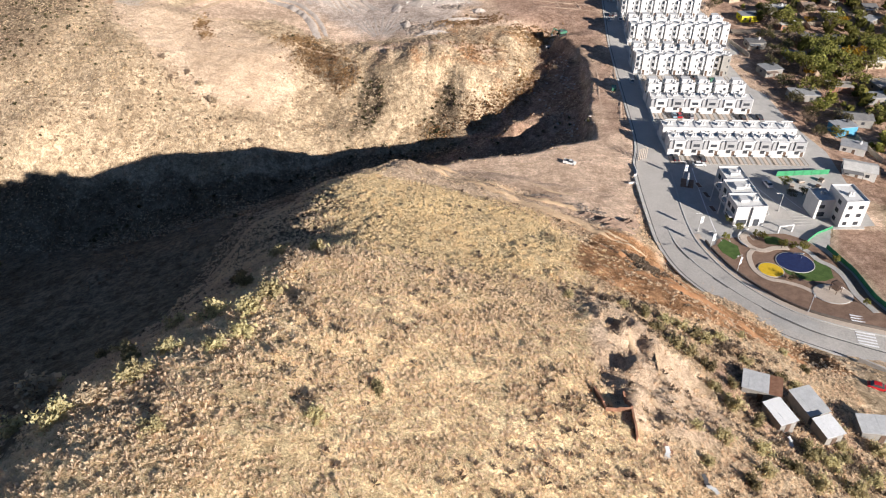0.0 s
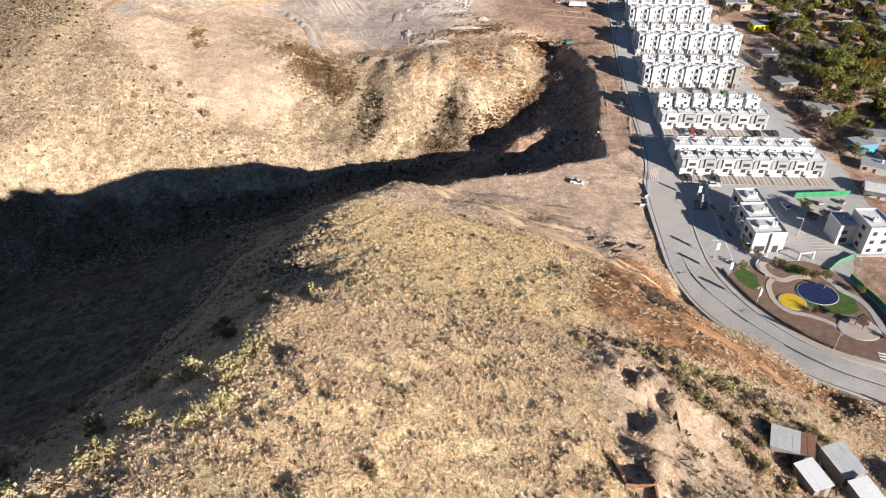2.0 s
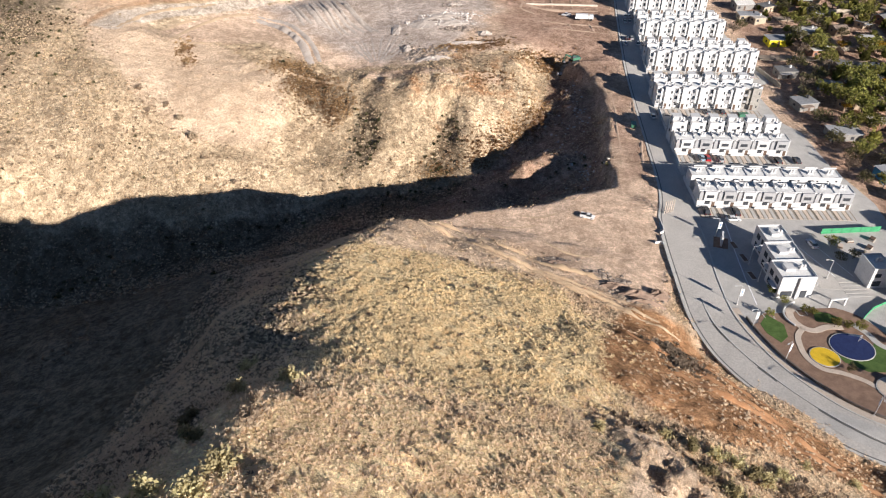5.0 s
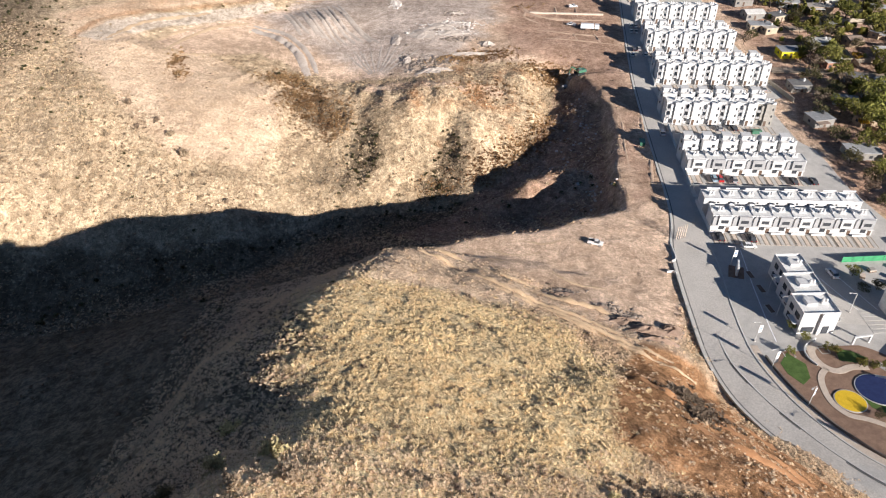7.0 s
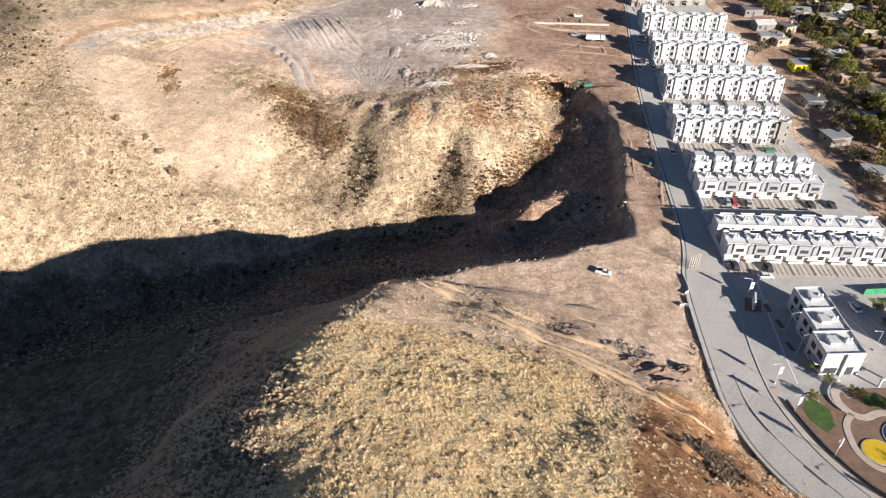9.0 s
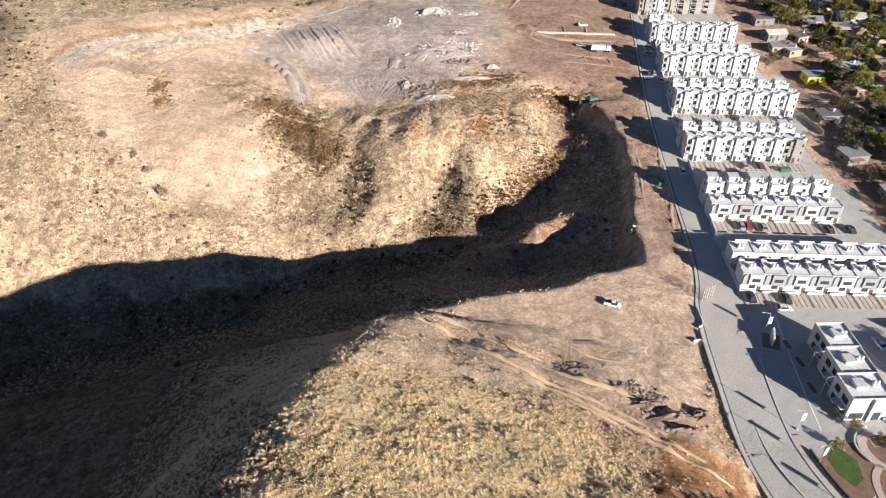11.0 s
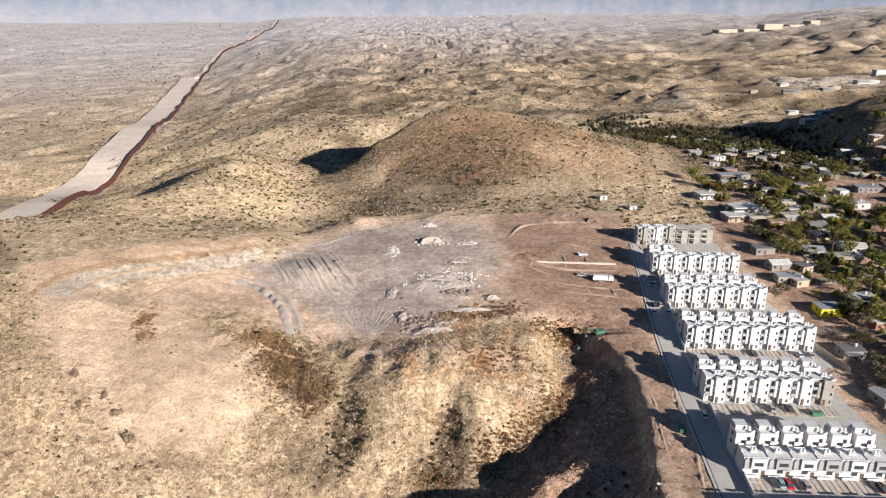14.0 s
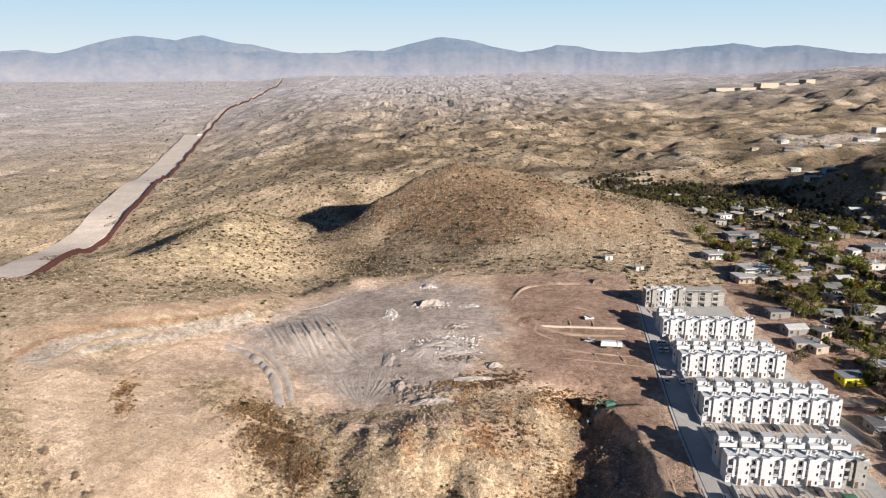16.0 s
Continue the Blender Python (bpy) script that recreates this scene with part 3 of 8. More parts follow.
col = mixed(n, l, 1.0, col, ramp(n, l, tiny, (0.66, 0.65, 0.64), (1.24, 1.24, 1.24)), "MULTIPLY")
col = mixed(n, l, 1.0, col, ramp(n, l, wide, (0.85, 0.84, 0.82), (1.12, 1.12, 1.12)), "MULTIPLY")
# the painted haze once more, over the mottling, flattening far contrast
haze_share = n.new("ShaderNodeMath")
haze_share.operation = "MULTIPLY"
l.new(csplit.outputs[2], haze_share.inputs[0])
haze_share.inputs[1].default_value = 0.6
col = mixed(n, l, haze_share.outputs[0], col, far_haze)
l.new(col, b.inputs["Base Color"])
two = n.new("ShaderNodeMath")
two.operation = "MULTIPLY_ADD"
l.new(tiny, two.inputs[0])
two.inputs[1].default_value = 0.35
l.new(fine, two.inputs[2])
three = n.new("ShaderNodeMath")
three.operation = "MULTIPLY_ADD"
l.new(mottle, three.inputs[0])
three.inputs[1].default_value = 2.2
l.new(two.outputs[0], three.inputs[2])
bumped(n, l, b, three.outputs[0], 0.6, 0.55)
easing = n.new("ShaderNodeMapRange")
easing.inputs["To Min"].default_value, easing.inputs["To Max"].default_value = 0.75, 0.45
l.new(split.outputs[0], easing.inputs["Value"])
l.new(easing.outputs[0], [k for k in n if k.type == "BUMP"][0].inputs["Strength"])

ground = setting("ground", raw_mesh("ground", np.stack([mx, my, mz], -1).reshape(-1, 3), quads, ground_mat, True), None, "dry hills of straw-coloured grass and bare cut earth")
gx_, gy_ = mx.ravel(), my.ravel()
wob = 7 * fractal(gx_, gy_, 18, 3, 1)
soils = np.zeros((nx * ny, 4), np.float32)
soils[:, 0] = np.maximum(inside(gx_ + wob * 0.5, gy_ + wob * 0.5, LOT, 6), inside(gx_, gy_, BUILT, 10))
BENCH = [(-22, 322), (0, 316), (20, 313), (36, 313), (38, 320), (20, 323), (0, 325), (-20, 331)]
soils[:, 0] = np.maximum(soils[:, 0], 0.85 * inside(gx_, gy_, BENCH, 3))
soils[:, 1] = 0.9 * inside(gx_ + wob * 1.6, gy_ - wob * 1.2, GREY_FLOOR, 17)
soils[:, 2] = np.maximum.reduce([0.52 * inside(gx_ + 0.25 * wob, gy_, ORANGE_RIM, 2), 0.3 * inside(gx_ + wob * 0.4, gy_, KNOLL_EDGE, 4), inside(gx_ + wob * 0.4, gy_, ORANGE_BANK, 5), 0.42 * inside(gx_, gy_, CUT_BAND, 4), inside(gx_ + wob, gy_ + wob, [(20, 282), (60, 298), (62, 345), (10, 350), (-10, 300)], 6) * (0.30 + 0.7 * fractal(gx_, gy_, 13, 3, 1)), 0.46 * inside(gx_ + 3 * wob, gy_ + 3 * wob, [(-50, 640), (-20, 575), (20, 530), (110, 515), (170, 520), (160, 560), (120, 640), (60, 720), (-20, 700)], 25)])
soils[:, 3] = np.maximum.reduce([inside(gx_ + wob, gy_ + wob, TAN_SPUR, 10), inside(gx_, gy_, CUT_BAND, 4), 0.75 * inside(gx_ + wob * 0.3, gy_, BARE_SPUR, 3), 0.9 * inside(gx_ + wob * 0.4, gy_, KNOLL_EDGE, 5)])
layer = ground.data.attributes.new("soil", "FLOAT_COLOR", "POINT")
layer.data.foreach_set("color", soils.ravel())
covers = np.zeros((nx * ny, 4), np.float32)
high_ground = crumple(gx_, gy_)
brown = ease(gy_, 455, 560) * (0.30 + 0.35 * ease(gx_ + 0.2 * gy_, -60, 120) + 0.35 * fractal(gx_, gy_, 260, 4, 2) + 0.5 * fractal(gx_, gy_, 60, 4, 1) - 0.5 * (high_ground - 0.35))
brown = np.maximum(brown, inside(gx_ + 3 * wob, gy_ + 3 * wob, [(-50, 640), (-20, 575), (20, 520), (110, 500), (190, 505), (170, 560), (120, 640), (60, 720), (-20, 700)], 25) * (0.20 + 0.5 * fractal(gx_, gy_, 30, 3, 2)))
brown = brown * (1 - 0.85 * inside(gx_, gy_, [(-240, 440), (-70, 470), (-60, 520), (-80, 600), (-130, 720), (-200, 720)], 25))
brown = brown * (1 - 0.45 * ease(-gx_ - 0.16 * gy_, 80, 260))
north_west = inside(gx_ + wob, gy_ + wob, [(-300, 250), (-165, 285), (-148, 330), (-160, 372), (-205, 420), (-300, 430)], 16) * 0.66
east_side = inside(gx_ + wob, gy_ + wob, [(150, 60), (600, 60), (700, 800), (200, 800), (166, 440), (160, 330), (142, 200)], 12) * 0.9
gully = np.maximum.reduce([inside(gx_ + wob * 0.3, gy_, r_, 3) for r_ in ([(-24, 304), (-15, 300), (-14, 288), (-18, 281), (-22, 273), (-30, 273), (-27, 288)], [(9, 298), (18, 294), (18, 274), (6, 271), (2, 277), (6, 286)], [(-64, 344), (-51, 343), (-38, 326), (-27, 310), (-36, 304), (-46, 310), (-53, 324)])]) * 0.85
# brush tone over the west flank and ravine foot, also deepening their shade
shade_brush = inside(gx_ + wob, gy_ + wob, [(-300, 40), (-58, 40), (-46, 66), (-38, 86), (-28, 102), (-20, 120), (-22, 150), (-24, 172), (-12, 198), (30, 232), (46, 246), (26, 270), (-30, 264), (-60, 251), (-120, 242), (-220, 228), (-300, 208)], 5) * 0.95
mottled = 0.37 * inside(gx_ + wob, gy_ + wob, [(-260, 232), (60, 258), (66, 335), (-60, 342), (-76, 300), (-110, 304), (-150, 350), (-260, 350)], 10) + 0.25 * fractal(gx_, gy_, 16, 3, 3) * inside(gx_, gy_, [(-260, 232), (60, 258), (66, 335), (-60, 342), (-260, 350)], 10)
covers[:, 0] = np.clip(np.maximum.reduce([brown, north_west, east_side, gully, shade_brush, mottled]), 0, 1)
pale_veins = ease(gy_, 640, 800) * ease(high_ground, 0.50, 0.72) * ease(fractal(gx_, gy_, 400, 2, 3), 0.0, 0.35) * 0.5
pale_veins = np.maximum(pale_veins, inside(gx_, gy_, [(505, 1030), (630, 1030), (650, 1140), (520, 1150)], 12))
face = inside(gx_ + 0.25 * wob, gy_, PALE_FACE, 3)
strip_x = np.interp(gy_, [430, 560, 686, 831, 903, 1050, 1231, 1400, 1587, 1880, 2134, 2500, 2854], [-296, -292, -302, -306, -316, -340, -377, -408, -444, -500, -543, -568, -578])
from_fence = strip_x - gx_ + 7 * fractal(gx_, gy_, 40, 3, 1)
strip = ease(from_fence, -2, 3) * (1 - ease(from_fence, 30, 42)) * ease(gy_, 420, 470) * (1 - ease(gy_, 1850, 2150))
covers[:, 1] = np.clip(np.maximum.reduce([pale_veins, 1.2 * strip, face]), 0, 1)
covers[:, 0] *= 1 - ease(strip, 0.1, 0.5)
# weight of the painted haze, growing northward
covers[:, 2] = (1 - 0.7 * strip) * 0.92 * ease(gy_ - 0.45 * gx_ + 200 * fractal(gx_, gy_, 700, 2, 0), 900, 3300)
wears = np.zeros((nx * ny, 4), np.float32)
UMBER = [(50, 343), (62, 338), (72, 318), (75, 300), (71, 275), (66, 250), (66, 229), (78, 226), (88, 290), (98, 345), (108, 400), (116, 462), (90, 476), (44, 474), (40, 440), (43, 405), (38, 378), (44, 352)]
wears[:, 0] = np.maximum(0.74 * inside(gx_ + wob * 1.6, gy_ + wob * 1.6, UMBER, 14), 0.8 * inside(gx_ + wob, gy_ + wob, [(138, 180), (300, 180), (320, 520), (184, 520), (156, 440), (149, 330), (140, 250)], 8))
# umber east of the park, and round the sheds for yard soil and painted shade
for ring_ in ([(119, 120), (142, 116), (160, 172), (137, 167), (124, 168), (118, 156)], [(54, 92), (60, 97), (70, 93), (82, 90), (80, 74), (64, 72), (56, 80)]):
    wears[:, 0] = np.maximum(wears[:, 0], 0.9 * inside(gx_ + 0.3 * wob, gy_ + 0.3 * wob, ring_, 3))
wears[:, 1] = np.maximum.reduce([inside(gx_ + wob * 0.5, gy_ + wob * 0.5, KNOLL, 7), 0.45 * inside(gx_, gy_, KNOLL_EDGE, 4), 0.5 * inside(gx_ + wob, gy_ + wob, [(-240, 440), (-70, 470), (-60, 520), (-80, 600), (-130, 720), (-200, 720)], 25), 0.72 * inside(gx_ + wob, gy_ + wob, [(-60, 30), (40, 30), (36, 100), (-14, 116), (-40, 96)], 10), 0.34 * inside(gx_ + wob, gy_ + wob, [(-90, 254), (-30, 262), (60, 290), (62, 340), (-20, 345), (-100, 340)], 10)])
# umber inside the ravine darkens the soil and paints in deeper shade
wears[:, 0] = np.maximum(wears[:, 0], 0.85 * inside(gx_ + 0.3 * wob, gy_ + 0.3 * wob, [(10, 226), (64, 229), (67, 255), (74, 300), (70, 326), (60, 333), (55, 312), (44, 291), (30, 278), (12, 262), (-10, 250)], 4))
wears[:, 2] = ease(gy_, 640, 820) * (1 - 0.75 * ease(gy_, 2600, 4200))
slopes_ = np.maximum(inside(gx_ + wob, gy_ + wob, [(-300, 215), (-60, 246), (60, 262), (66, 335), (-60, 342), (-112, 300), (-150, 350), (-300, 440)], 8), inside(gx_, gy_, [(-330, 430), (330, 470), (330, 760), (-330, 760)], 30))
wears[:, 3] = slopes_ * (1 - inside(gx_ + wob, gy_ + wob, TAN_SPUR, 8)) * (0.6 + 0.5 * fractal(gx_, gy_, 24, 3, 2))
layer = ground.data.attributes.new("wear", "FLOAT_COLOR", "POINT")
layer.data.foreach_set("color", np.clip(wears, 0, 1).ravel())
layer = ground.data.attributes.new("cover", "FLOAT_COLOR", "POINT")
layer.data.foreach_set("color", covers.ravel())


# ---------------------------------------------------------------- materials of the built place
concrete = surface("concrete", (0.37, 0.355, 0.335), (0.50, 0.48, 0.455), 0.35, 0.9, grain=14, kind="World", bump=0.12)
road_concrete = surface("road_concrete", (0.41, 0.385, 0.355), (0.52, 0.49, 0.455), 0.12, 0.85, grain=20, kind="World", bump=0.1)
kerb_grey = surface("kerb_grey", (0.42, 0.41, 0.39), (0.58, 0.57, 0.54), 0.5, kind="World")
asphalt = surface("asphalt", (0.10, 0.10, 0.105), (0.17, 0.168, 0.165), 0.3, kind="World")
white_paint = surface("white_render", (0.50, 0.497, 0.497), (0.61, 0.607, 0.605), 0.35, 0.75, grain=9, bump=0.06)
roof_white = surface("roof_coating", (0.58, 0.575, 0.56), (0.74, 0.735, 0.72), 0.5, 0.8, grain=6, bump=0.08, vary=0.08)
grey_panel = surface("grey_panel", (0.27, 0.27, 0.28), (0.38, 0.38, 0.39), 0.6, 0.8, bump=0.05)
raw_block = surface("raw_block", (0.24, 0.225, 0.205), (0.37, 0.35, 0.32), 0.8, 0.9, bump=0.3)
glass, n, l, b = nodes_of("window_glass", 0.06)
b.inputs["Base Color"].default_value, b.inputs["Specular IOR Level"].default_value = (0.055, 0.06, 0.07, 1), 0.6
dark_metal = surface("dark_metal", (0.05, 0.05, 0.055), (0.10, 0.10, 0.105), 2.0, 0.5, 0.4, bump=0.05)
door_brown = surface("door_brown", (0.09, 0.06, 0.045), (0.15, 0.10, 0.075), 2.0, 0.6)
stone_gravel = surface("gravel_strip", (0.22, 0.19, 0.16), (0.36, 0.31, 0.26), 2.0, 0.95, grain=5, bump=0.6)
mulch = surface("planting_bed", (0.17, 0.105, 0.075), (0.30, 0.20, 0.145), 0.6, 0.95, kind="World", bump=0.6, distance=0.08)
lawn_green = surface("lawn", (0.045, 0.085, 0.02), (0.10, 0.16, 0.045), 0.5, 0.95, kind="World", bump=0.5, distance=0.05)
yellow_floor = surface("yellow_rubber", (0.62, 0.40, 0.02), (0.78, 0.52, 0.04), 0.8, 0.8, kind="World", bump=0.1)
blue_floor = surface("blue_rubber", (0.014, 0.022, 0.08), (0.026, 0.042, 0.125), 0.8, 0.7, kind="World", bump=0.1)
beige_stone = surface("beige_paving", (0.46, 0.38, 0.31), (0.60, 0.51, 0.43), 0.8, 0.85, kind="World")
fence_green = surface("green_screen", (0.03, 0.20, 0.09), (0.07, 0.32, 0.15), 0.8, 0.8, kind="World")
lamp_grey = surface("lamp_post_grey", (0.45, 0.45, 0.46), (0.6, 0.6, 0.6), 2.0, 0.5, 0.3)
banner_white = surface("banner_cloth", (0.70, 0.70, 0.72), (0.84, 0.84, 0.85), 1.5, 0.8)
banner_mark = surface("banner_print", (0.10, 0.18, 0.35), (0.16, 0.26, 0.45), 1.5, 0.8)


def smooth_line(points, step=2.5):
    """A rounded line through (x, y), as evenly spaced points."""
    p = [Vector((*q, 0)) for q in points]
    p = [p[0] * 2 - p[1]] + p + [p[-1] * 2 - p[-2]]
    out = []
    for a, b2, c, d in zip(p, p[1:], p[2:], p[3:]):
        k = max(2, int((c - b2).length / step))
        for i in range(k):
            t = i / k
            out.append(0.5 * ((2 * b2) + (c - a) * t + (2 * a - 5 * b2 + 4 * c - d) * t * t + (3 * b2 - a - 3 * c + d) * t**3))
    out.append(p[-2])
    return [(v.x, v.y) for v in out]


def resampled(line, count):
    a = np.array(line)
    s = np.r_[0, np.cumsum(np.hypot(*np.diff(a, axis=0).T))]
    t = np.linspace(0, s[-1], count)
    return list(zip(np.interp(t, s, a[:, 0]), np.interp(t, s, a[:, 1])))


def lifted(line, dz, z=paved_z):
    return [(x, y, float(z(x, y)) + dz) for x, y in line]


def offset(line, by):
    """The line moved by metres to its right."""
    a = np.array(line)
    d = np.gradient(a, axis=0)
    d /= np.hypot(*d.T)[:, None]
    return [tuple(v) for v in a + by * np.stack([d[:, 1], -d[:, 0]], 1)]


# the paved sheet, side to side in narrow strips
def paved_sheet():
    ring, rows = PAVED, []
    for y in np.arange(106.6, 432, 1.2):
        xs = sorted((bx - ax) * (y - ay) / (by - ay) + ax for (ax, ay), (bx, by) in zip(ring, ring[1:] + ring[:1]) if (ay > y) != (by > y))
        rows.append((y, xs[0], xs[-1]))
    g, cols = Geo(), 14
    for y, a, c in rows:
        g.v += [(x, y, float(paved_z(x, y)) - 0.02) for x in np.linspace(a, c, cols)]
    for r in range(len(rows) - 1):
        g.f += [(r * cols + i, r * cols + i + 1, (r + 1) * cols + i + 1, (r + 1) * cols + i) for i in range(cols - 1)]
    return g


setting("pavement_court", paved_sheet(), concrete, "pale concrete paving of the courts and side streets")

WEST_KERB = smooth_line([(121, 99), (110, 105.5), (99, 112), (92, 116.5), (85.6, 121.5), (78, 132), (73, 141), (70, 150), (68.8, 160), (69.2, 170), (71.6, 195), (73.8, 209), (76.5, 217), (79, 229), (82.2, 254.5), (86.5, 290), (90.5, 321), (95.8, 354), (101, 385), (106, 413), (109, 430)])
EAST_KERB = smooth_line([(126, 113), (112, 118.5), (101, 123.5), (93, 129.5), (87.5, 137.5), (84, 145), (81.6, 153), (80.2, 161), (80, 168), (81, 180), (83.5, 197), (84.5, 210), (85.5, 219), (86.2, 230), (89, 254), (93.2, 289.5), (97.2, 320.5), (102.4, 353), (107.6, 384), (112.6, 412), (115.6, 429)])
west, east = resampled(WEST_KERB, 160), resampled(EAST_KERB, 160)
setting("road_main", Geo().ribbon(lifted(west, 0.03), lifted(east, 0.03), 0.4), road_concrete, "light grey concrete road curving down past the park")
kerb_w = Geo().ribbon(lifted(offset(west, -0.55), 0.16), lifted(west, 0.16), 0.5)
setting("kerb_west", kerb_w, kerb_grey, "pale concrete kerb along the bare earth")
first_part = [p for p in east if p[1] < 206]
setting("kerb_east", Geo().ribbon(lifted(first_part, 0.17), lifted(offset(first_part, 0.35), 0.17), 0.45), kerb_grey, "pale concrete kerb on the park side")
walk_line = [p for p in east if p[1] < 168]
setting("pavement_park", Geo().ribbon(lifted(offset(walk_line, 0.37), 0.15), lifted(offset(walk_line, 2.2), 0.15), 0.4), beige_stone, "narrow pavement beside the park wall")
median = smooth_line([(74, 171), (74, 161), (76.8, 150.5), (80.5, 142), (86, 132), (93, 123.5), (102, 117.5), (112, 112)])
setting("kerb_median", Geo().ribbon(lifted(median, 0.2), lifted(offset(median, 0.35), 0.2), 0.5), kerb_grey, "raised concrete divider between the two lanes")
setting("trim_gutter", Geo().ribbon(lifted(offset(median, 0.4), 0.045), lifted(offset(median, 0.85), 0.045), 0.02), asphalt, "dark gutter strip along the divider")
setting("trim_lane_edge", Geo().ribbon(lifted(offset(west, 0.25), 0.045), lifted(offset(west, 0.55), 0.045), 0.02), asphalt, "dark drainage strip along the road edge")
crossing = thing("zebra_crossing", "worn white zebra crossing bars painted on the road", "road marking")
for i in range(11):
    k = 6.5 + i * 1.15
    part("bar", Geo().box(-2.2, -0.25, 0, 2.2, 0.25, 0.012), banner_white, crossing, m=pose(103.2 + k * 0.28, 110.5 + k * 0.9, 0.055 + float(paved_z(0, 110.5 + k * 0.9)), 0, 0, -20))

# side streets with raised pavements at their mouths
for y in (241, 275, 310, 343, 375, 406):
    x = float(np.interp(y, [p[1] for p in east], [p[0] for p in east]))
    g = Geo().prism([(x + 0.6, y - 7.5), (x + 2.0, y - 7.5), (x + 2.6, y + 3), (x + 1.0, y + 3)], lambda a, c: float(paved_z(a, c)) - 0.2, lambda a, c: float(paved_z(a, c)) + 0.16)
    setting("pavement_planter", g, kerb_grey, "raised concrete strip beside the houses")
low = [p for p in east if 212 < p[1] < 428]
for a in range(0, len(low) - 9, 12):
    seg = offset(low[a : a + 9], 1.4)
    w = thing("garden_wall", "low white rendered wall along the street", "wall", group="walls along the street")
    part("wall", Geo().ribbon(lifted(seg, 1.5), lifted(offset(seg, 0.22), 1.5), 1.7), white_paint, w)
    part("coping", Geo().ribbon(lifted(offset(seg, -0.05), 1.56), lifted(offset(seg, 0.27), 1.56), 0.06), kerb_grey, w)


# ---------------------------------------------------------------- white townhouses
def window(parent, x, z, w, h, y=0.0, face=-1, name="window"):
    """A framed pane in a wall whose face lies at y and looks to -y (face -1) or +y."""
    f = Geo()
    e = 0.07
    for x0, z0, x1, z1 in ((x, z, x + w, z + e), (x, z + h - e, x + w, z + h), (x, z + e, x + e, z + h - e), (x + w - e, z + e, x + w, z + h - e), (x + w / 2 - 0.03, z + e, x + w / 2 + 0.03, z + h - e)):
        f.box(x0, min(y, y + 0.08 * face), z0, x1, max(y, y + 0.08 * face), z1)
    frame_ = part(name, f, dark_metal, parent)
    part("pane", Geo().box(x + e, min(y - 0.02 * face, y + 0.03 * face), z + e, x + w - e, max(y - 0.02 * face, y + 0.03 * face), z + h - e), glass, frame_, "dark window glass")
    return frame_


def side_window(parent, y, z, w, h, x=0.0, face=-1):
    """The same in a wall that looks to -x or +x."""
    ob = window(parent, 0, 0, w, h, 0, -1)
    ob.matrix_basis = Matrix.Translation((x, y + (w if face < 0 else 0), z)) @ pose(0, 0, 0, 0, 0, -90 if face < 0 else 90)
    return ob


def tanks(parent, x, y, z):
    part("tank_plinth", Geo().box(x - 0.9, y - 0.55, z, x + 0.9, y + 0.55, z + 0.35), white_paint, parent)
    for dx in (-0.45, 0.45):
        part("water_tank", Geo().dome(x + dx, y, z + 0.35, 0.38, 0.95), white_paint, parent, "small white rounded tank", smooth=False)


def parapet(parent, x0, y0, x1, y1, z, h=0.24, t=0.16):
    g = Geo()
    g.box(x0, y0, z, x1, y0 + t, z + h).box(x0, y1 - t, z, x1, y1, z + h).box(x0, y0 + t, z, x0 + t, y1 - t, z + h).box(x1 - t, y0 + t, z, x1, y1 - t, z + h)
    part("parapet", g, white_paint, parent)


def horn(parent, x0, y, z, w=1.5, h=1.1, t=0.16, flip=False):
    """A quarter-round upstand on a wall head."""
    ring = [(0, 0), (w, 0)] + [(w * math.cos(a), h * math.sin(a)) for a in (0.35, 0.7, 1.05, 1.3)] + [(0, h)]
    k = -1 if flip else 1
    g = Geo()
    g.v = [(x0 + k * px, y, z + pz) for px, pz in ring] + [(x0 + k * px, y + t, z + pz) for px, pz in ring]
    n_ = len(ring)
    g.f = [tuple(range(n_)), tuple(range(2 * n_ - 1, n_ - 1, -1))] + [(i, i + n_, (i + 1) % n_ + n_, (i + 1) % n_) for i in range(n_)]
    part("upstand", g, white_paint, parent)


def driveway(parent, w, length=5.2):
    base = part("driveway", Geo().box(0.1, -length - 1.0, -0.3, w - 0.1, -0.9, 0.06), stone_gravel, parent, "gravel parking bays with pale concrete strips")
    step = (w - 0.5) / 4
    for i in range(4):
        part("strip", Geo().box(0.25 + i * step + 0.12, -length - 1.0, 0.06, 0.25 + (i + 1) * step - 0.25, -1.0, 0.10), concrete if i % 2 else beige_stone, base)


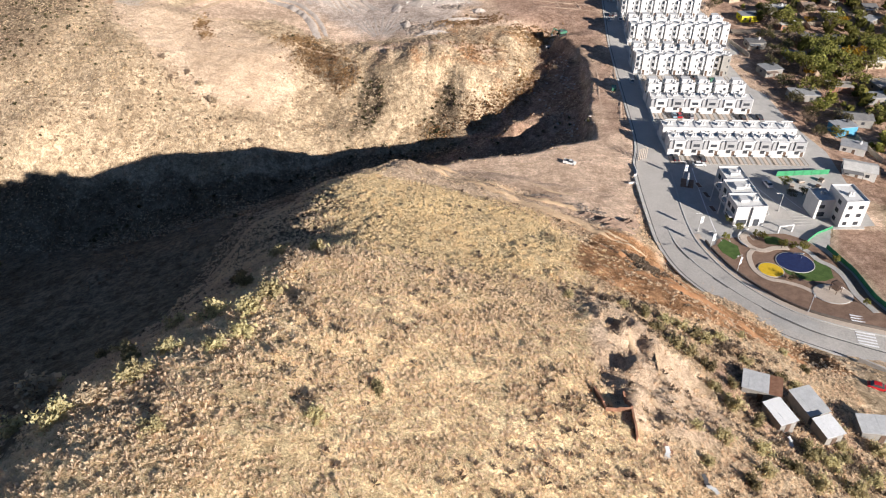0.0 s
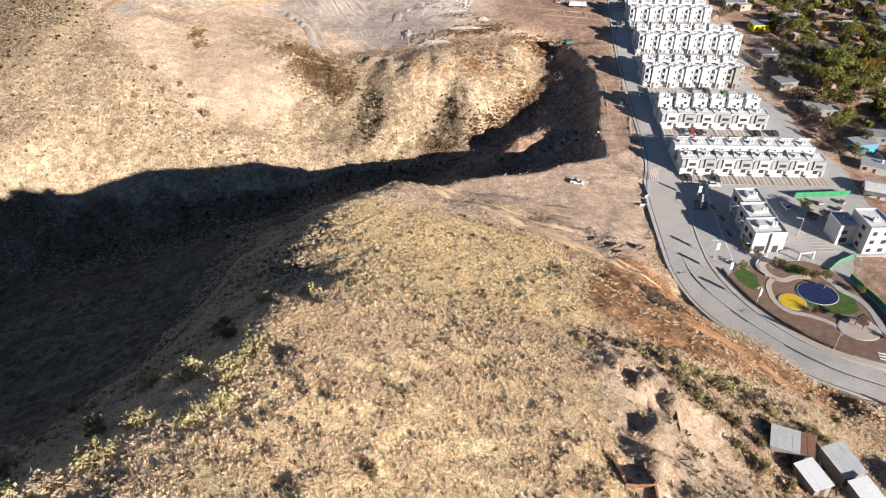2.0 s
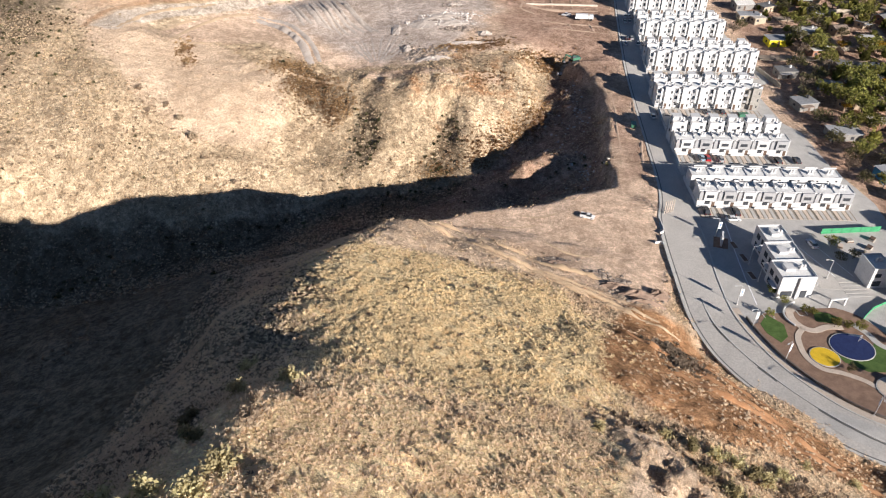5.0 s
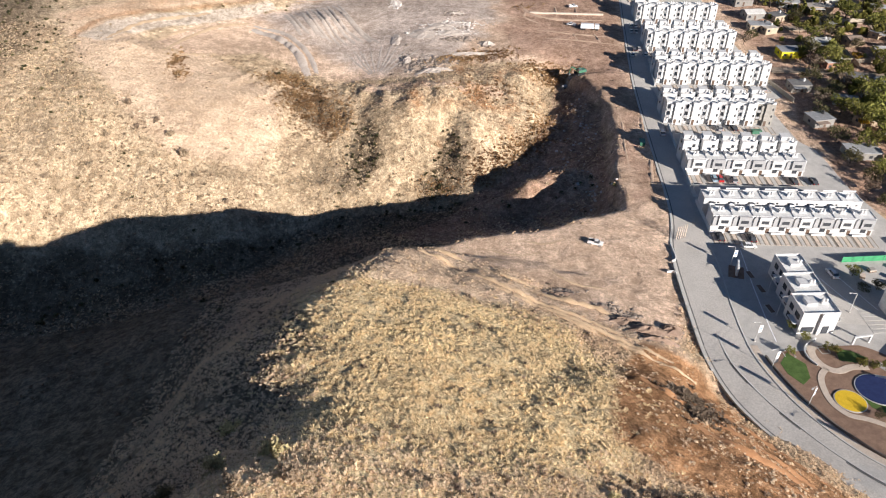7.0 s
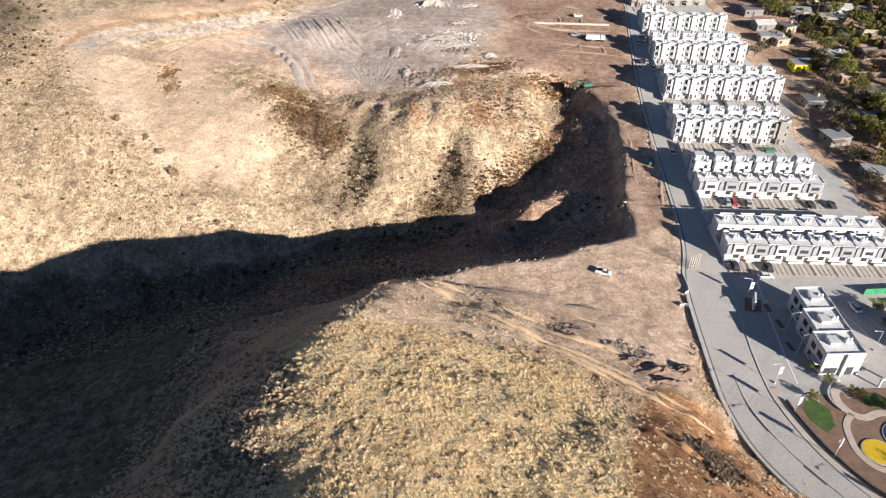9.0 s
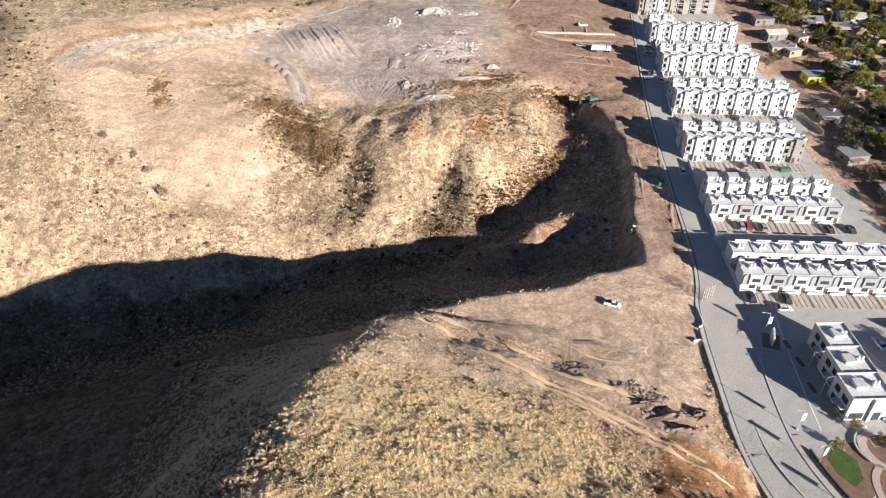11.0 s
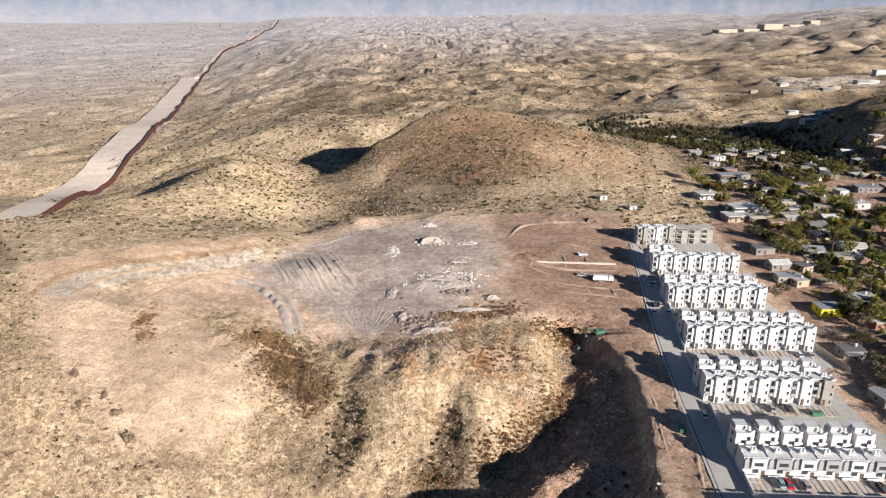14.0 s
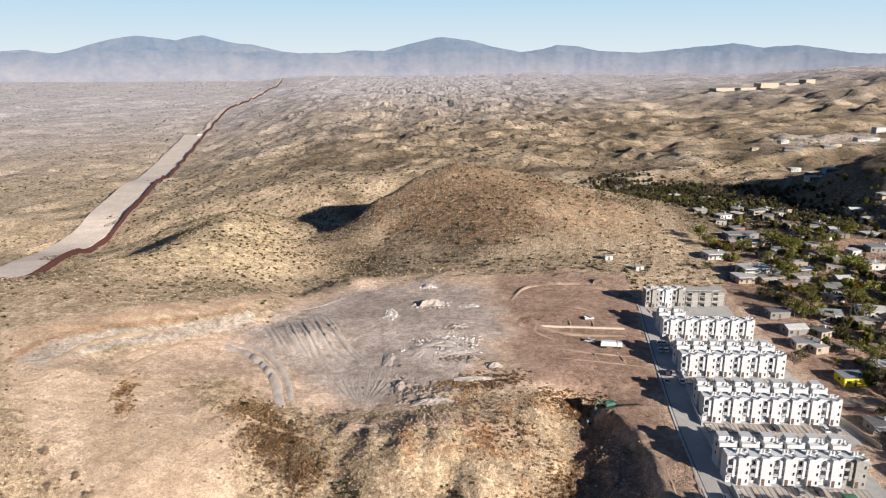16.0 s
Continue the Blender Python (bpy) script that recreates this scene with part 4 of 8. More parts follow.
def house_two(w, d, odd):
    """Two storeys: a bay with a wide window, an arched grey panel, a flat roof with tanks."""
    h = thing("townhouse", "white two-storey townhouse with arched grey panel and flat roof", "house")
    part("wall", Geo().box(0, 0, -0.8, w, d, 5.6), white_paint, h)
    part("roof", Geo().box(0.16, 0.16, 5.6, w - 0.16, d - 0.16, 5.68), roof_white, h, "pale coated flat roof")
    parapet(h, 0, 0, w, d, 5.6)
    part("party_wall", Geo().box(-0.12, d * 0.45, 5.6, 0.12, d + 0.05, 6.45), white_paint, h)
    horn(h, 0.0, d - 0.16, 6.05, 1.7, 0.7)
    tanks(h, w * 0.5, d * 0.55, 5.68)
    bay = Geo().box(w * 0.30, -0.7, 2.55, w * 0.92, 0.02, 5.75)
    part("bay", bay, grey_panel if odd else white_paint, h)
    window(h, w * 0.42, 3.5, w * 0.36, 1.05, -0.7)
    ring = [(0.25, 2.3), (1.35, 2.3), (1.35, 5.0), (1.15, 5.5), (0.8, 5.72), (0.45, 5.5), (0.25, 5.0)]
    g = Geo()
    g.v = [(x, -0.35, z) for x, z in ring] + [(x, 0.02, z) for x, z in ring]
    g.f = [tuple(range(7))[::1]] + [(i, i + 7, (i + 1) % 7 + 7, (i + 1) % 7) for i in range(7)]
    part("arch_panel", g, grey_panel, h, "grey arched panel")
    window(h, w * 0.42, 0.9, 1.5, 1.2, 0.0)
    part("door", Geo().box(w * 0.78, -0.06, 0, w * 0.78 + 0.95, 0.02, 2.1), door_brown, h, "dark front door")
    part("front_wall", Geo().box(0.1, -0.95, -0.3, w * 0.70, -0.8, 0.75), white_paint, h)
    part("canopy", Geo().box(w * 0.70, -1.0, 2.3, w - 0.05, 0.02, 2.45), white_paint, h)
    for z in (1.0, 3.7):
        window(h, w * 0.2, z, 0.8, 0.7, d, 1)
    window(h, w * 0.62, 3.7, 0.7, 0.6, d, 1)
    driveway(h, w)
    return h


def house_three(w, d, odd, finished=True):
    """Three storeys: a tall white volume with stacked windows beside a recessed grey bay and a fin."""
    skin = white_paint if finished else raw_block
    h = thing("townhouse", "white three-storey townhouse with stacked narrow windows" if finished else "unpainted grey three-storey townhouse with stacked windows", "house")
    a = w * 0.46
    part("wall", Geo().box(0.15, 1.3, -0.8, w - 0.1, d, 8.3), skin, h)
    part("volume", Geo().box(a, 0, -0.8, w - 0.25, 1.32, 8.75), skin, h)
    part("roof", Geo().box(0.35, 1.45, 8.3, w - 0.3, d - 0.18, 8.38), roof_white, h, "pale coated flat roof")
    parapet(h, 0.15, 1.32, w - 0.1, d, 8.3, 0.26)
    horn(h, w - 0.25, 0.1, 8.75, 1.5, 0.75, 0.9, True)
    horn(h, w - 0.12, d * 0.55, 8.7, 0.9, 0.7, 0.16, True)
    part("panel", Geo().box(0.2, 1.24, 0, 1.0, 1.32, 8.0), grey_panel if odd else skin, h)
    part("fin", Geo().box(a * 0.52, 0.25, 2.3, a * 0.52 + 0.75, 1.32, 7.9), skin, h)
    for k in range(3):
        z = 0.85 + 2.7 * k
        window(h, w - 1.25, z, 0.5, 1.0, 0.0)
        window(h, 1.1 if odd else 0.45, z, 0.6, 1.05, 1.3)
        if k:
            part("balcony", Geo().box(0.15, 0.35, 2.55 * k + 0.2, a, 1.32, 2.55 * k + 0.35), skin, h)
            part("rail", Geo().box(0.15, 0.35, 2.55 * k + 0.35, a * 0.5, 0.40, 2.55 * k + 1.15), grey_panel, h)
    part("door", Geo().box(a + 0.35, -0.05, 0, a + 1.25, 0.02, 2.1), door_brown, h, "dark front door")
    tanks(h, w * 0.62, d * 0.62, 8.38)
    driveway(h, w)
    return h


def house_back(w, d, tall):
    """The row behind, seen from its garden side: a tower with a roof cap, tanks and a small balcony."""
    h = thing("townhouse", "white three-storey townhouse tower with roof cap and tanks", "house")
    z = 8.9 if tall else 8.6
    part("base", Geo().box(0.05, 0, -0.8, w - 0.05, d, 2.9), white_paint, h)
    part("wall", Geo().box(0.1, 0.3, 2.9, w - 1.35, d, z - 0.6), white_paint, h)
    part("roof", Geo().box(0.26, 0.46, z - 0.6, w - 1.5, d - 0.16, z - 0.52), roof_white, h, "pale coated flat roof")
    parapet(h, 0.1, 0.3, w - 1.35, d, z - 0.6, 0.26)
    cap = part("stair_head", Geo().box(0.5, d * 0.45, z - 0.55, w * 0.52, d - 0.25, z + 0.75), white_paint, h)
    part("cap", Geo().box(0.3, d * 0.40, z + 0.75, w * 0.56, d - 0.1, z + 0.92), white_paint, cap)
    tanks(h, w * 0.56, d * 0.42, z - 0.52)
    horn(h, w - 1.37, 0.32, z - 0.25, 1.1, 0.75, 0.2, True)
    for k in range(2):
        side_window(h, d * 0.45, 3.5 + 2.7 * k, 0.9, 1.0, 0.1)
    b_ = part("balcony", Geo().box(w * 0.42, -0.75, 5.3, w - 1.45, 0.32, 5.5), white_paint, h)
    part("balustrade", Geo().box(w * 0.42, -0.75, 5.5, w - 1.45, -0.62, 6.4), white_paint, b_)
    window(h, w * 0.50, 5.55, 0.9, 1.5, 0.3)
    window(h, w * 0.16, 3.6, 0.6, 0.6, 0.3)
    window(h, w * 0.2, 0.9, 0.9, 1.0, 0.0)
    return h


def house_low_back(w, d):
    """The two-storey row behind, with a raised saw-toothed edge and small bathroom windows."""
    h = thing("townhouse", "white two-storey townhouse with long flat roof and small windows", "house")
    part("wall", Geo().box(0, 0, -0.8, w, d, 5.6), white_paint, h)
    part("roof", Geo().box(0.16, 0.16, 5.6, w - 0.16, d - 0.16, 5.68), roof_white, h, "pale coated flat roof")
    parapet(h, 0, 0, w, d, 5.6, 0.26)
    part("raised_edge", Geo().box(w * 0.3, d - 0.2, 6.1, w - 0.05, d + 0.02, 6.55), white_paint, h)
    tanks(h, w * 0.45, d * 0.5, 5.68)
    window(h, w * 0.25, 4.2, 0.5, 0.5, 0.0)
    window(h, w * 0.7, 4.2, 0.5, 0.5, 0.0)
    window(h, w * 0.4, 0.9, 1.2, 1.2, 0.0)
    window(h, w * 0.3, 3.2, 1.4, 1.2, d, 1)
    return h


def shell_house(w, d, floors):
    """A house still building: slabs on columns, some block walls."""
    h = thing("house_shell", "grey concrete house shell under construction with open floors", "house")
    for k in range(floors):
        z = 2.7 * k
        for x in (0.15, w * 0.45, w - 0.45):
            for y in (0.1, d - 0.4):
                part("column", Geo().box(x, y, z - (0.8 if k == 0 else 0), x + 0.28, y + 0.28, z + 2.52), raw_block, h)
        part("slab", Geo().box(0, 0, z + 2.52, w - 0.1, d, z + 2.7), concrete, h)
        part("block_wall", Geo().box(w * 0.5, 0.1, z, w - 0.2, 0.26, z + (2.52 if k < floors - 1 else 1.3)), raw_block, h)
        part("back_wall", Geo().box(0.1, d - 0.2, z, w - 0.2, d - 0.05, z + 2.4), raw_block, h)
    return h


def row(make, x, y, w, count, turn=-4.5, group="", skip=()):
    """Copies of alternating houses side by side, from their front corner."""
    pair, placed = [make(False), make(True)], set()
    way = Vector((math.cos(radians(turn)), math.sin(radians(turn)), 0))
    for i in range(count):
        if i in skip:
            continue
        p = Vector((x, y, float(shelf(y)) + 0.02)) + way * (w * i)
        m = pose(*p, 0, 0, turn)
        if i % 2 not in placed:
            placed.add(i % 2)
            pair[i % 2].matrix_basis = m
            tagged(pair[i % 2], group=group)
        else:
            copy_thing(pair[i % 2], m)
    for i, h in enumerate(pair):
        if i not in placed:
            for o in (*h.children_recursive, h):
                bpy.data.objects.remove(o)


def behind(x, y, by, turn=-4.5):
    return x - by * math.sin(radians(turn)), y + by * math.cos(radians(turn))


ROWS = [  # front corner, width of a house, houses
    (89.5, 248.0, 6.45, 6),
    (92.7, 283.6, 6.60, 6),
    (99.2, 318.2, 6.45, 7),
    (103.0, 350.4, 6.45, 6),
    (106.5, 382.6, 6.30, 6),
]
row(lambda odd: house_two(5.85, 5.2, odd), 86.6, 214.6, 5.85, 8, group="two-storey townhouses")
row(lambda odd: house_low_back(5.85, 5.2), *behind(86.4, 214.6, 9.2), 5.85, 8, group="two-storey townhouses behind")
for k, (x, y, w, count) in enumerate(ROWS):
    name = f"townhouse row at {('first', 'second', 'third', 'fourth', 'fifth')[k]} cross street"
    if k == 0:
        row(lambda odd: house_two(w, 5.2, odd), x, y, w, count, group=name)
        row(lambda odd: house_back(w, 5.4, False), *behind(x, y, 7.2), w, count, group=name + ", behind")
    else:
        last = count - 1
        row(lambda odd: house_three(w, 5.8, odd), x, y, w, count, group=name, skip=(last,) if k == 1 else ())
        if k == 1:
            row(lambda odd: house_three(w, 5.8, odd, False), x + last * w * 0.9969, y - last * w * 0.0785, w, 1, group=name)
        if k < 4:
            row(lambda odd: house_back(w, 5.4, True), *behind(x, y, 7.9), w, count, group=name + ", behind")
        else:
            row(lambda odd: house_back(w, 5.4, True), *behind(x, y, 7.9), w, 2, group=name + ", behind")
            row(lambda odd: shell_house(w, 5.0, 1), *behind(x + 2 * w, y - 1.0, 7.9), w, 4, group="house shells")
row(lambda odd: house_three(6.3, 5.8, odd, odd), 109.5, 416.5, 6.3, 3, 2.0, group="last townhouses")
row(lambda odd: shell_house(6.3, 5.4, 3), 128.6, 417.2, 6.3, 3, 2.0, group="tall house shells")


# ---------------------------------------------------------------- grass, scrub and woods
straw_leaf = foliage("straw_grass", (0.70, 0.545, 0.385), (0.86, 0.70, 0.515), 0.12)
brown_leaf = foliage("brown_scrub", (0.16, 0.125, 0.095), (0.36, 0.29, 0.225), 0.25)
yellow_leaf = foliage("yellowish_leaves", (0.352, 0.314, 0.171), (0.616, 0.550, 0.330), 0.2)
olive_leaf = foliage("olive_scrub", (0.165, 0.143, 0.077), (0.374, 0.325, 0.187), 0.25)
green_leaf = foliage("green_leaves", (0.09, 0.10, 0.028), (0.31, 0.30, 0.09), 0.25)
grey_leaf = foliage("grey_brown_scrub", (0.336, 0.269, 0.196), (0.560, 0.459, 0.336), 0.2)
pale_leaf = foliage("short_straw", (0.496, 0.384, 0.266), (0.779, 0.625, 0.454), 0.2)
hay_leaf = foliage("yellow_hay", (0.80, 0.635, 0.385), (0.95, 0.79, 0.51), 0.08)
rust_leaf = foliage("rusty_brush", (0.30, 0.19, 0.10), (0.54, 0.38, 0.22), 0.25)
dull_leaf = foliage("dull_leaves", (0.06, 0.062, 0.032), (0.17, 0.15, 0.08), 0.25)
gold_leaf = foliage("golden_leaves", (0.16, 0.11, 0.015), (0.40, 0.24, 0.03), 0.25)
bark = surface("bark", (0.09, 0.07, 0.055), (0.18, 0.145, 0.11), 3.0, 0.95, bump=0.5)


def fan_clump(seed, blades, spread=1.0, up=1.0, width=0.35):
    """One clump: blades that fan out of a shared foot."""
    g = np.random.RandomState(seed)
    v, f = [(0.0, 0.0, -0.08)], []
    for i in range(blades):
        a, e = g.rand() * math.tau, 0.15 + 1.25 * g.rand()
        r = 0.7 + 0.3 * g.rand()
        d = np.array([math.cos(a) * math.cos(e) * spread, math.sin(a) * math.cos(e) * spread, math.sin(e) * up]) * r
        s = np.array([-math.sin(a), math.cos(a), 0.6 * (g.rand() - 0.5)]) * width * (0.6 + 0.8 * g.rand())
        v += [tuple(d + s * 0.5), tuple(d * (0.75 + 0.2 * g.rand()) - s * 0.5)]
        f.append((0, 1 + 2 * i, 2 + 2 * i))
    return np.array(v), np.array(f)


def scatter(name, label, category, spots, sizes, heights, clumps, material, seed=0, sink=0.0):
    """Many clumps joined into one mesh."""
    g = np.random.RandomState(seed)
    spots = np.asarray(spots)
    z = ground_z(spots[:, 0], spots[:, 1]) - sink
    pick, turn = g.randint(0, len(clumps), len(spots)), g.rand(len(spots)) * math.tau
    vs, fs, count = [], [], 0
    for k, (cv, cf) in enumerate(clumps):
        s = np.flatnonzero(pick == k)
        if not len(s):
            continue
        c, d = np.cos(turn[s])[:, None], np.sin(turn[s])[:, None]
        x = (cv[None, :, 0] * c - cv[None, :, 1] * d) * sizes[s][:, None] + spots[s, 0][:, None]
        y = (cv[None, :, 0] * d + cv[None, :, 1] * c) * sizes[s][:, None] + spots[s, 1][:, None]
        h = cv[None, :, 2] * heights[s][:, None] + z[s][:, None]
        vs.append(np.stack([x, y, h], -1).reshape(-1, 3))
        fs.append((cf[None] + (np.arange(len(s)) * len(cv))[:, None, None]).reshape(-1, 3) + count)
        count += len(s) * len(cv)
    ob = new(name, raw_mesh(name, np.concatenate(vs), np.concatenate(fs), material))
    return tagged(ob, label, category, kind="stuff")


def jittered(x0, x1, y0, y1, step, seed):
    g = np.random.RandomState(seed)
    x, y = np.meshgrid(np.arange(x0, x1, step), np.arange(y0, y1, step))
    p = np.stack([x.ravel(), y.ravel()], -1)
    return p + (g.rand(*p.shape) - 0.5) * step * 1.3


def bare(p):
    """How bare the ground is at each spot."""
    x, y = p[:, 0], p[:, 1]
    return np.maximum.reduce([inside(x, y, LOT, 4), inside(x, y, BUILT, 3), 0.93 * inside(x, y, TAN_SPUR, 6), 0.86 * inside(x, y, ORANGE_BANK, 3), 0.82 * inside(x, y, KNOLL_EDGE, 3), inside(x, y, CUT_BAND, 3), inside(x, y, TERRACE, 2)])


tufts = [fan_clump(s, 17, 1.0, 1.0, 0.15) for s in range(10)]
small_tufts = [fan_clump(210 + s, 10, 1.1, 0.85, 0.34) for s in range(6)]
g = np.random.RandomState(5)
p = jittered(-62, 90, 44, 210, 0.66, 1)
worn = fractal(p[:, 0], p[:, 1], 14, 3, 2)
keep = (g.rand(len(p)) > bare(p) * 1.05 + inside(p[:, 0], p[:, 1], BARE_SPUR, 2) * 0.72) & (g.rand(len(p)) < 0.88 + 0.7 * worn) & ~((p[:, 0] < -50) & (g.rand(len(p)) < 0.6))
p = p[keep]
size = 0.46 + 0.36 * g.rand(len(p)) ** 1.6 + 0.3 * np.clip(fractal(p[:, 0], p[:, 1], 9, 2, 1), 0, 1)
knoll = inside(p[:, 0], p[:, 1], KNOLL, 9) > g.rand(len(p))
thin = knoll & (g.rand(len(p)) < 0.42)
p, size, knoll = p[~thin], size[~thin], knoll[~thin]
tops = size * (0.55 + 0.45 * g.rand(len(p)))
scatter("grass_knoll", "bright yellow dry grass tufts on the lower knoll", "grass", p[knoll], size[knoll] * 1.5, tops[knoll] * 0.62, tufts, hay_leaf, 36)
p, size, tops = p[~knoll], size[~knoll], tops[~knoll]
scatter("grass_south_hill", "tall dry straw-coloured grass tufts covering the hillside", "grass", p, size * 1.08, tops * 0.8, tufts, straw_leaf, 2)

p = jittered(-105, 88, 36, 205, 2.2, 3)
patch = fractal(p[:, 0], p[:, 1], 26, 3, 3)
keep = (g.rand(len(p)) > bare(p)) & (g.rand(len(p)) < 0.05 + (0.4 + 0.9 * ease(-p[:, 1], -112, -98)) * np.clip(patch + 0.12, 0, 1))
p = p[keep]
size = 0.45 + 0.65 * g.rand(len(p))
scatter("scrub_south_hill", "low grey-brown leafless scrub among the grass", "scrub", p, size, size * 0.9, [fan_clump(20 + s, 26, 1.0, 0.9, 0.22) for s in range(6)], brown_leaf, 4)

p = jittered(-240, 84, 212, 352, 1.15, 6)
keep = (g.rand(len(p)) > bare(p) * 1.3) & (g.rand(len(p)) < 0.8)
p = p[keep]
size = 0.36 + 0.48 * g.rand(len(p)) ** 2
scatter("grass_ravine", "short dry grass on the ravine slopes", "grass", p, size * 1.2, size, small_tufts, pale_leaf, 7)

p = jittered(-240, 84, 246, 352, 2.1, 17)
keep = (g.rand(len(p)) > bare(p) * 0.9) & (g.rand(len(p)) < 0.42 + 0.9 * fractal(p[:, 0], p[:, 1], 12, 3, 3))
p = p[keep]
size = 0.25 + 0.45 * g.rand(len(p)) ** 2
scatter("scrub_small", "small brown bushes dotted over the dry slope", "scrub", p, size * 1.2, size, [fan_clump(180 + s, 14, 1.0, 0.9, 0.36) for s in range(5)], brown_leaf, 18)

p = jittered(-260, -40, 236, 360, 2.5, 27)
dotted = np.maximum(inside(p[:, 0], p[:, 1], [(-260, 236), (-60, 258), (-88, 282), (-112, 300), (-130, 318), (-150, 360), (-260, 360)], 8), 0.04)
keep = (g.rand(len(p)) < dotted * (0.8 + 0.5 * fractal(p[:, 0], p[:, 1], 25, 2, 1)))
p = p[keep]
size = 0.5 + 0.75 * g.rand(len(p)) ** 1.5
scatter("scrub_west_slope", "round grey-brown bushes dotted evenly over the slope", "scrub", p, size * 1.1, size * 0.8, [fan_clump(220 + s, 24, 1.0, 0.95, 0.3) for s in range(6)], grey_leaf, 28)

p = jittered(-290, 84, 150, 410, 2.2, 8)
wet = np.maximum.reduce([inside(p[:, 0], p[:, 1], r, 3) for r in (
    [(-24, 304), (-15, 300), (-14, 288), (-18, 281), (-22, 273), (-30, 273), (-27, 288)], [(9, 298), (18, 294), (18, 274), (6, 271), (2, 277), (6, 286)])])
bed = np.clip(1 - np.abs(p[:, 1] - np.interp(p[:, 0], [-260, -180, -120, -58, -32, 10, 40], [188, 206, 224, 243, 263, 268, 252])) / 14, 0, 1)
west_part = inside(p[:, 0], p[:, 1], [(-260, 200), (-95, 262), (-120, 320), (-150, 350), (-260, 350)], 10)
brow_ = inside(p[:, 0], p[:, 1], [(-300, 250), (-165, 285), (-148, 330), (-160, 372), (-205, 420), (-300, 430)], 12)
keep = (g.rand(len(p)) < 0.003 + 1.5 * wet * (0.6 + fractal(p[:, 0], p[:, 1], 10, 2, 0)) + 0.2 * bed + 0.03 * west_part + 0.24 * brow_) & (g.rand(len(p)) > bare(p))
p = p[keep]
size = 0.6 + 0.9 * g.rand(len(p)) ** 1.5
scatter("scrub_ravine", "dark brown and olive scrub in the gullies", "scrub", p, size, size * 0.9, [fan_clump(40 + s, 30, 1.0, 0.95, 0.3) for s in range(6)], dull_leaf, 9)

# the hills beyond, thinning with distance
bushes = [fan_clump(60 + s, 22, 1.0, 0.9, 0.5) for s in range(6)]
p = jittered(-330, 330, 400, 800, 3.6, 10)
cover_ = fractal(p[:, 0], p[:, 1], 60, 3, 1)
keep = (g.rand(len(p)) < 0.5 + 0.9 * cover_) & (g.rand(len(p)) > bare(p)) & ~((p[:, 0] > 160) & (p[:, 1] < 560))
p = p[keep]
size = 0.6 + 1.3 * g.rand(len(p)) ** 2
scatter("scrub_near_hills", "scattered olive desert scrub on the hills", "scrub", p, size, size * 0.85, bushes, olive_leaf, 11)
p = jittered(-230, 0, 430, 740, 3.4, 29)
streak = fractal(p[:, 0] * 0.5 + p[:, 1] * 0.2, p[:, 1], 9, 3, 2)
p = p[(g.rand(len(p)) < 1.6 * np.clip(streak - 0.02, 0, 1)) & (g.rand(len(p)) > bare(p))]
size = 0.7 + 0.8 * g.rand(len(p))
scatter("scrub_pale_hill", "streaks of olive scrub on the straw hill", "scrub", p, size * 1.2, size * 0.7, bushes, olive_leaf, 30)
p = jittered(-330, 330, 400, 760, 2.6, 12)
keep = (g.rand(len(p)) < 0.6) & (g.rand(len(p)) > bare(p)) & ~((p[:, 0] > 160) & (p[:, 1] < 560))
p = p[keep]
size = 0.35 + 0.45 * g.rand(len(p))
scatter("grass_near_hills", "dry straw grass on the hills", "grass", p, size * 1.3, size, [fan_clump(80 + s, 8, 0.9, 0.8, 0.6) for s in range(5)], straw_leaf, 13)
rows_ = []
for y in spaced(760, [(4300, lambda v: 7 + (v - 760) * 0.011)]):
    wide_ = 0.72 * (y - 90) + 60
    rows_ += [(x, y) for x in np.arange(-wide_, wide_, 5 + (y - 760) * 0.009)]
p = np.array(rows_) + (g.rand(len(rows_), 2) - 0.5) * 14
cover_ = fractal(p[:, 0], p[:, 1], 170, 4, 2)
p = p[g.rand(len(p)) < 0.55 + 0.9 * cover_ - 0.8 * (crumple(p[:, 0], p[:, 1]) - 0.35)]
size = (0.9 + 1.6 * g.rand(len(p)) ** 2) * (1 + 0.00035 * (p[:, 1] - 760))
scatter("scrub_far_hills", "dark dots of scrub over the far dry hills", "scrub", p, size, size * 0.7, [fan_clump(100 + s, 9, 1.0, 0.9, 0.9) for s in range(6)], dull_leaf, 14)
WOODS = [(140, 720), (180, 630), (215, 565), (300, 535), (312, 640), (330, 720), (300, 790), (220, 850), (160, 800)]
p = jittered(120, 560, 520, 960, 4.6, 15)
keep = g.rand(len(p)) < inside(p[:, 0], p[:, 1], WOODS, 25) * (0.7 + 0.9 * fractal(p[:, 0], p[:, 1], 50, 2, 1))
p = p[keep]
size = 1.5 + 2.3 * g.rand(len(p))
scatter("far_woods", "dark green trees along the valley", "woods", p, size, size * 1.3, [fan_clump(120 + s, 30, 1.0, 0.9, 0.42) for s in range(5)], dull_leaf, 16, -0.4)


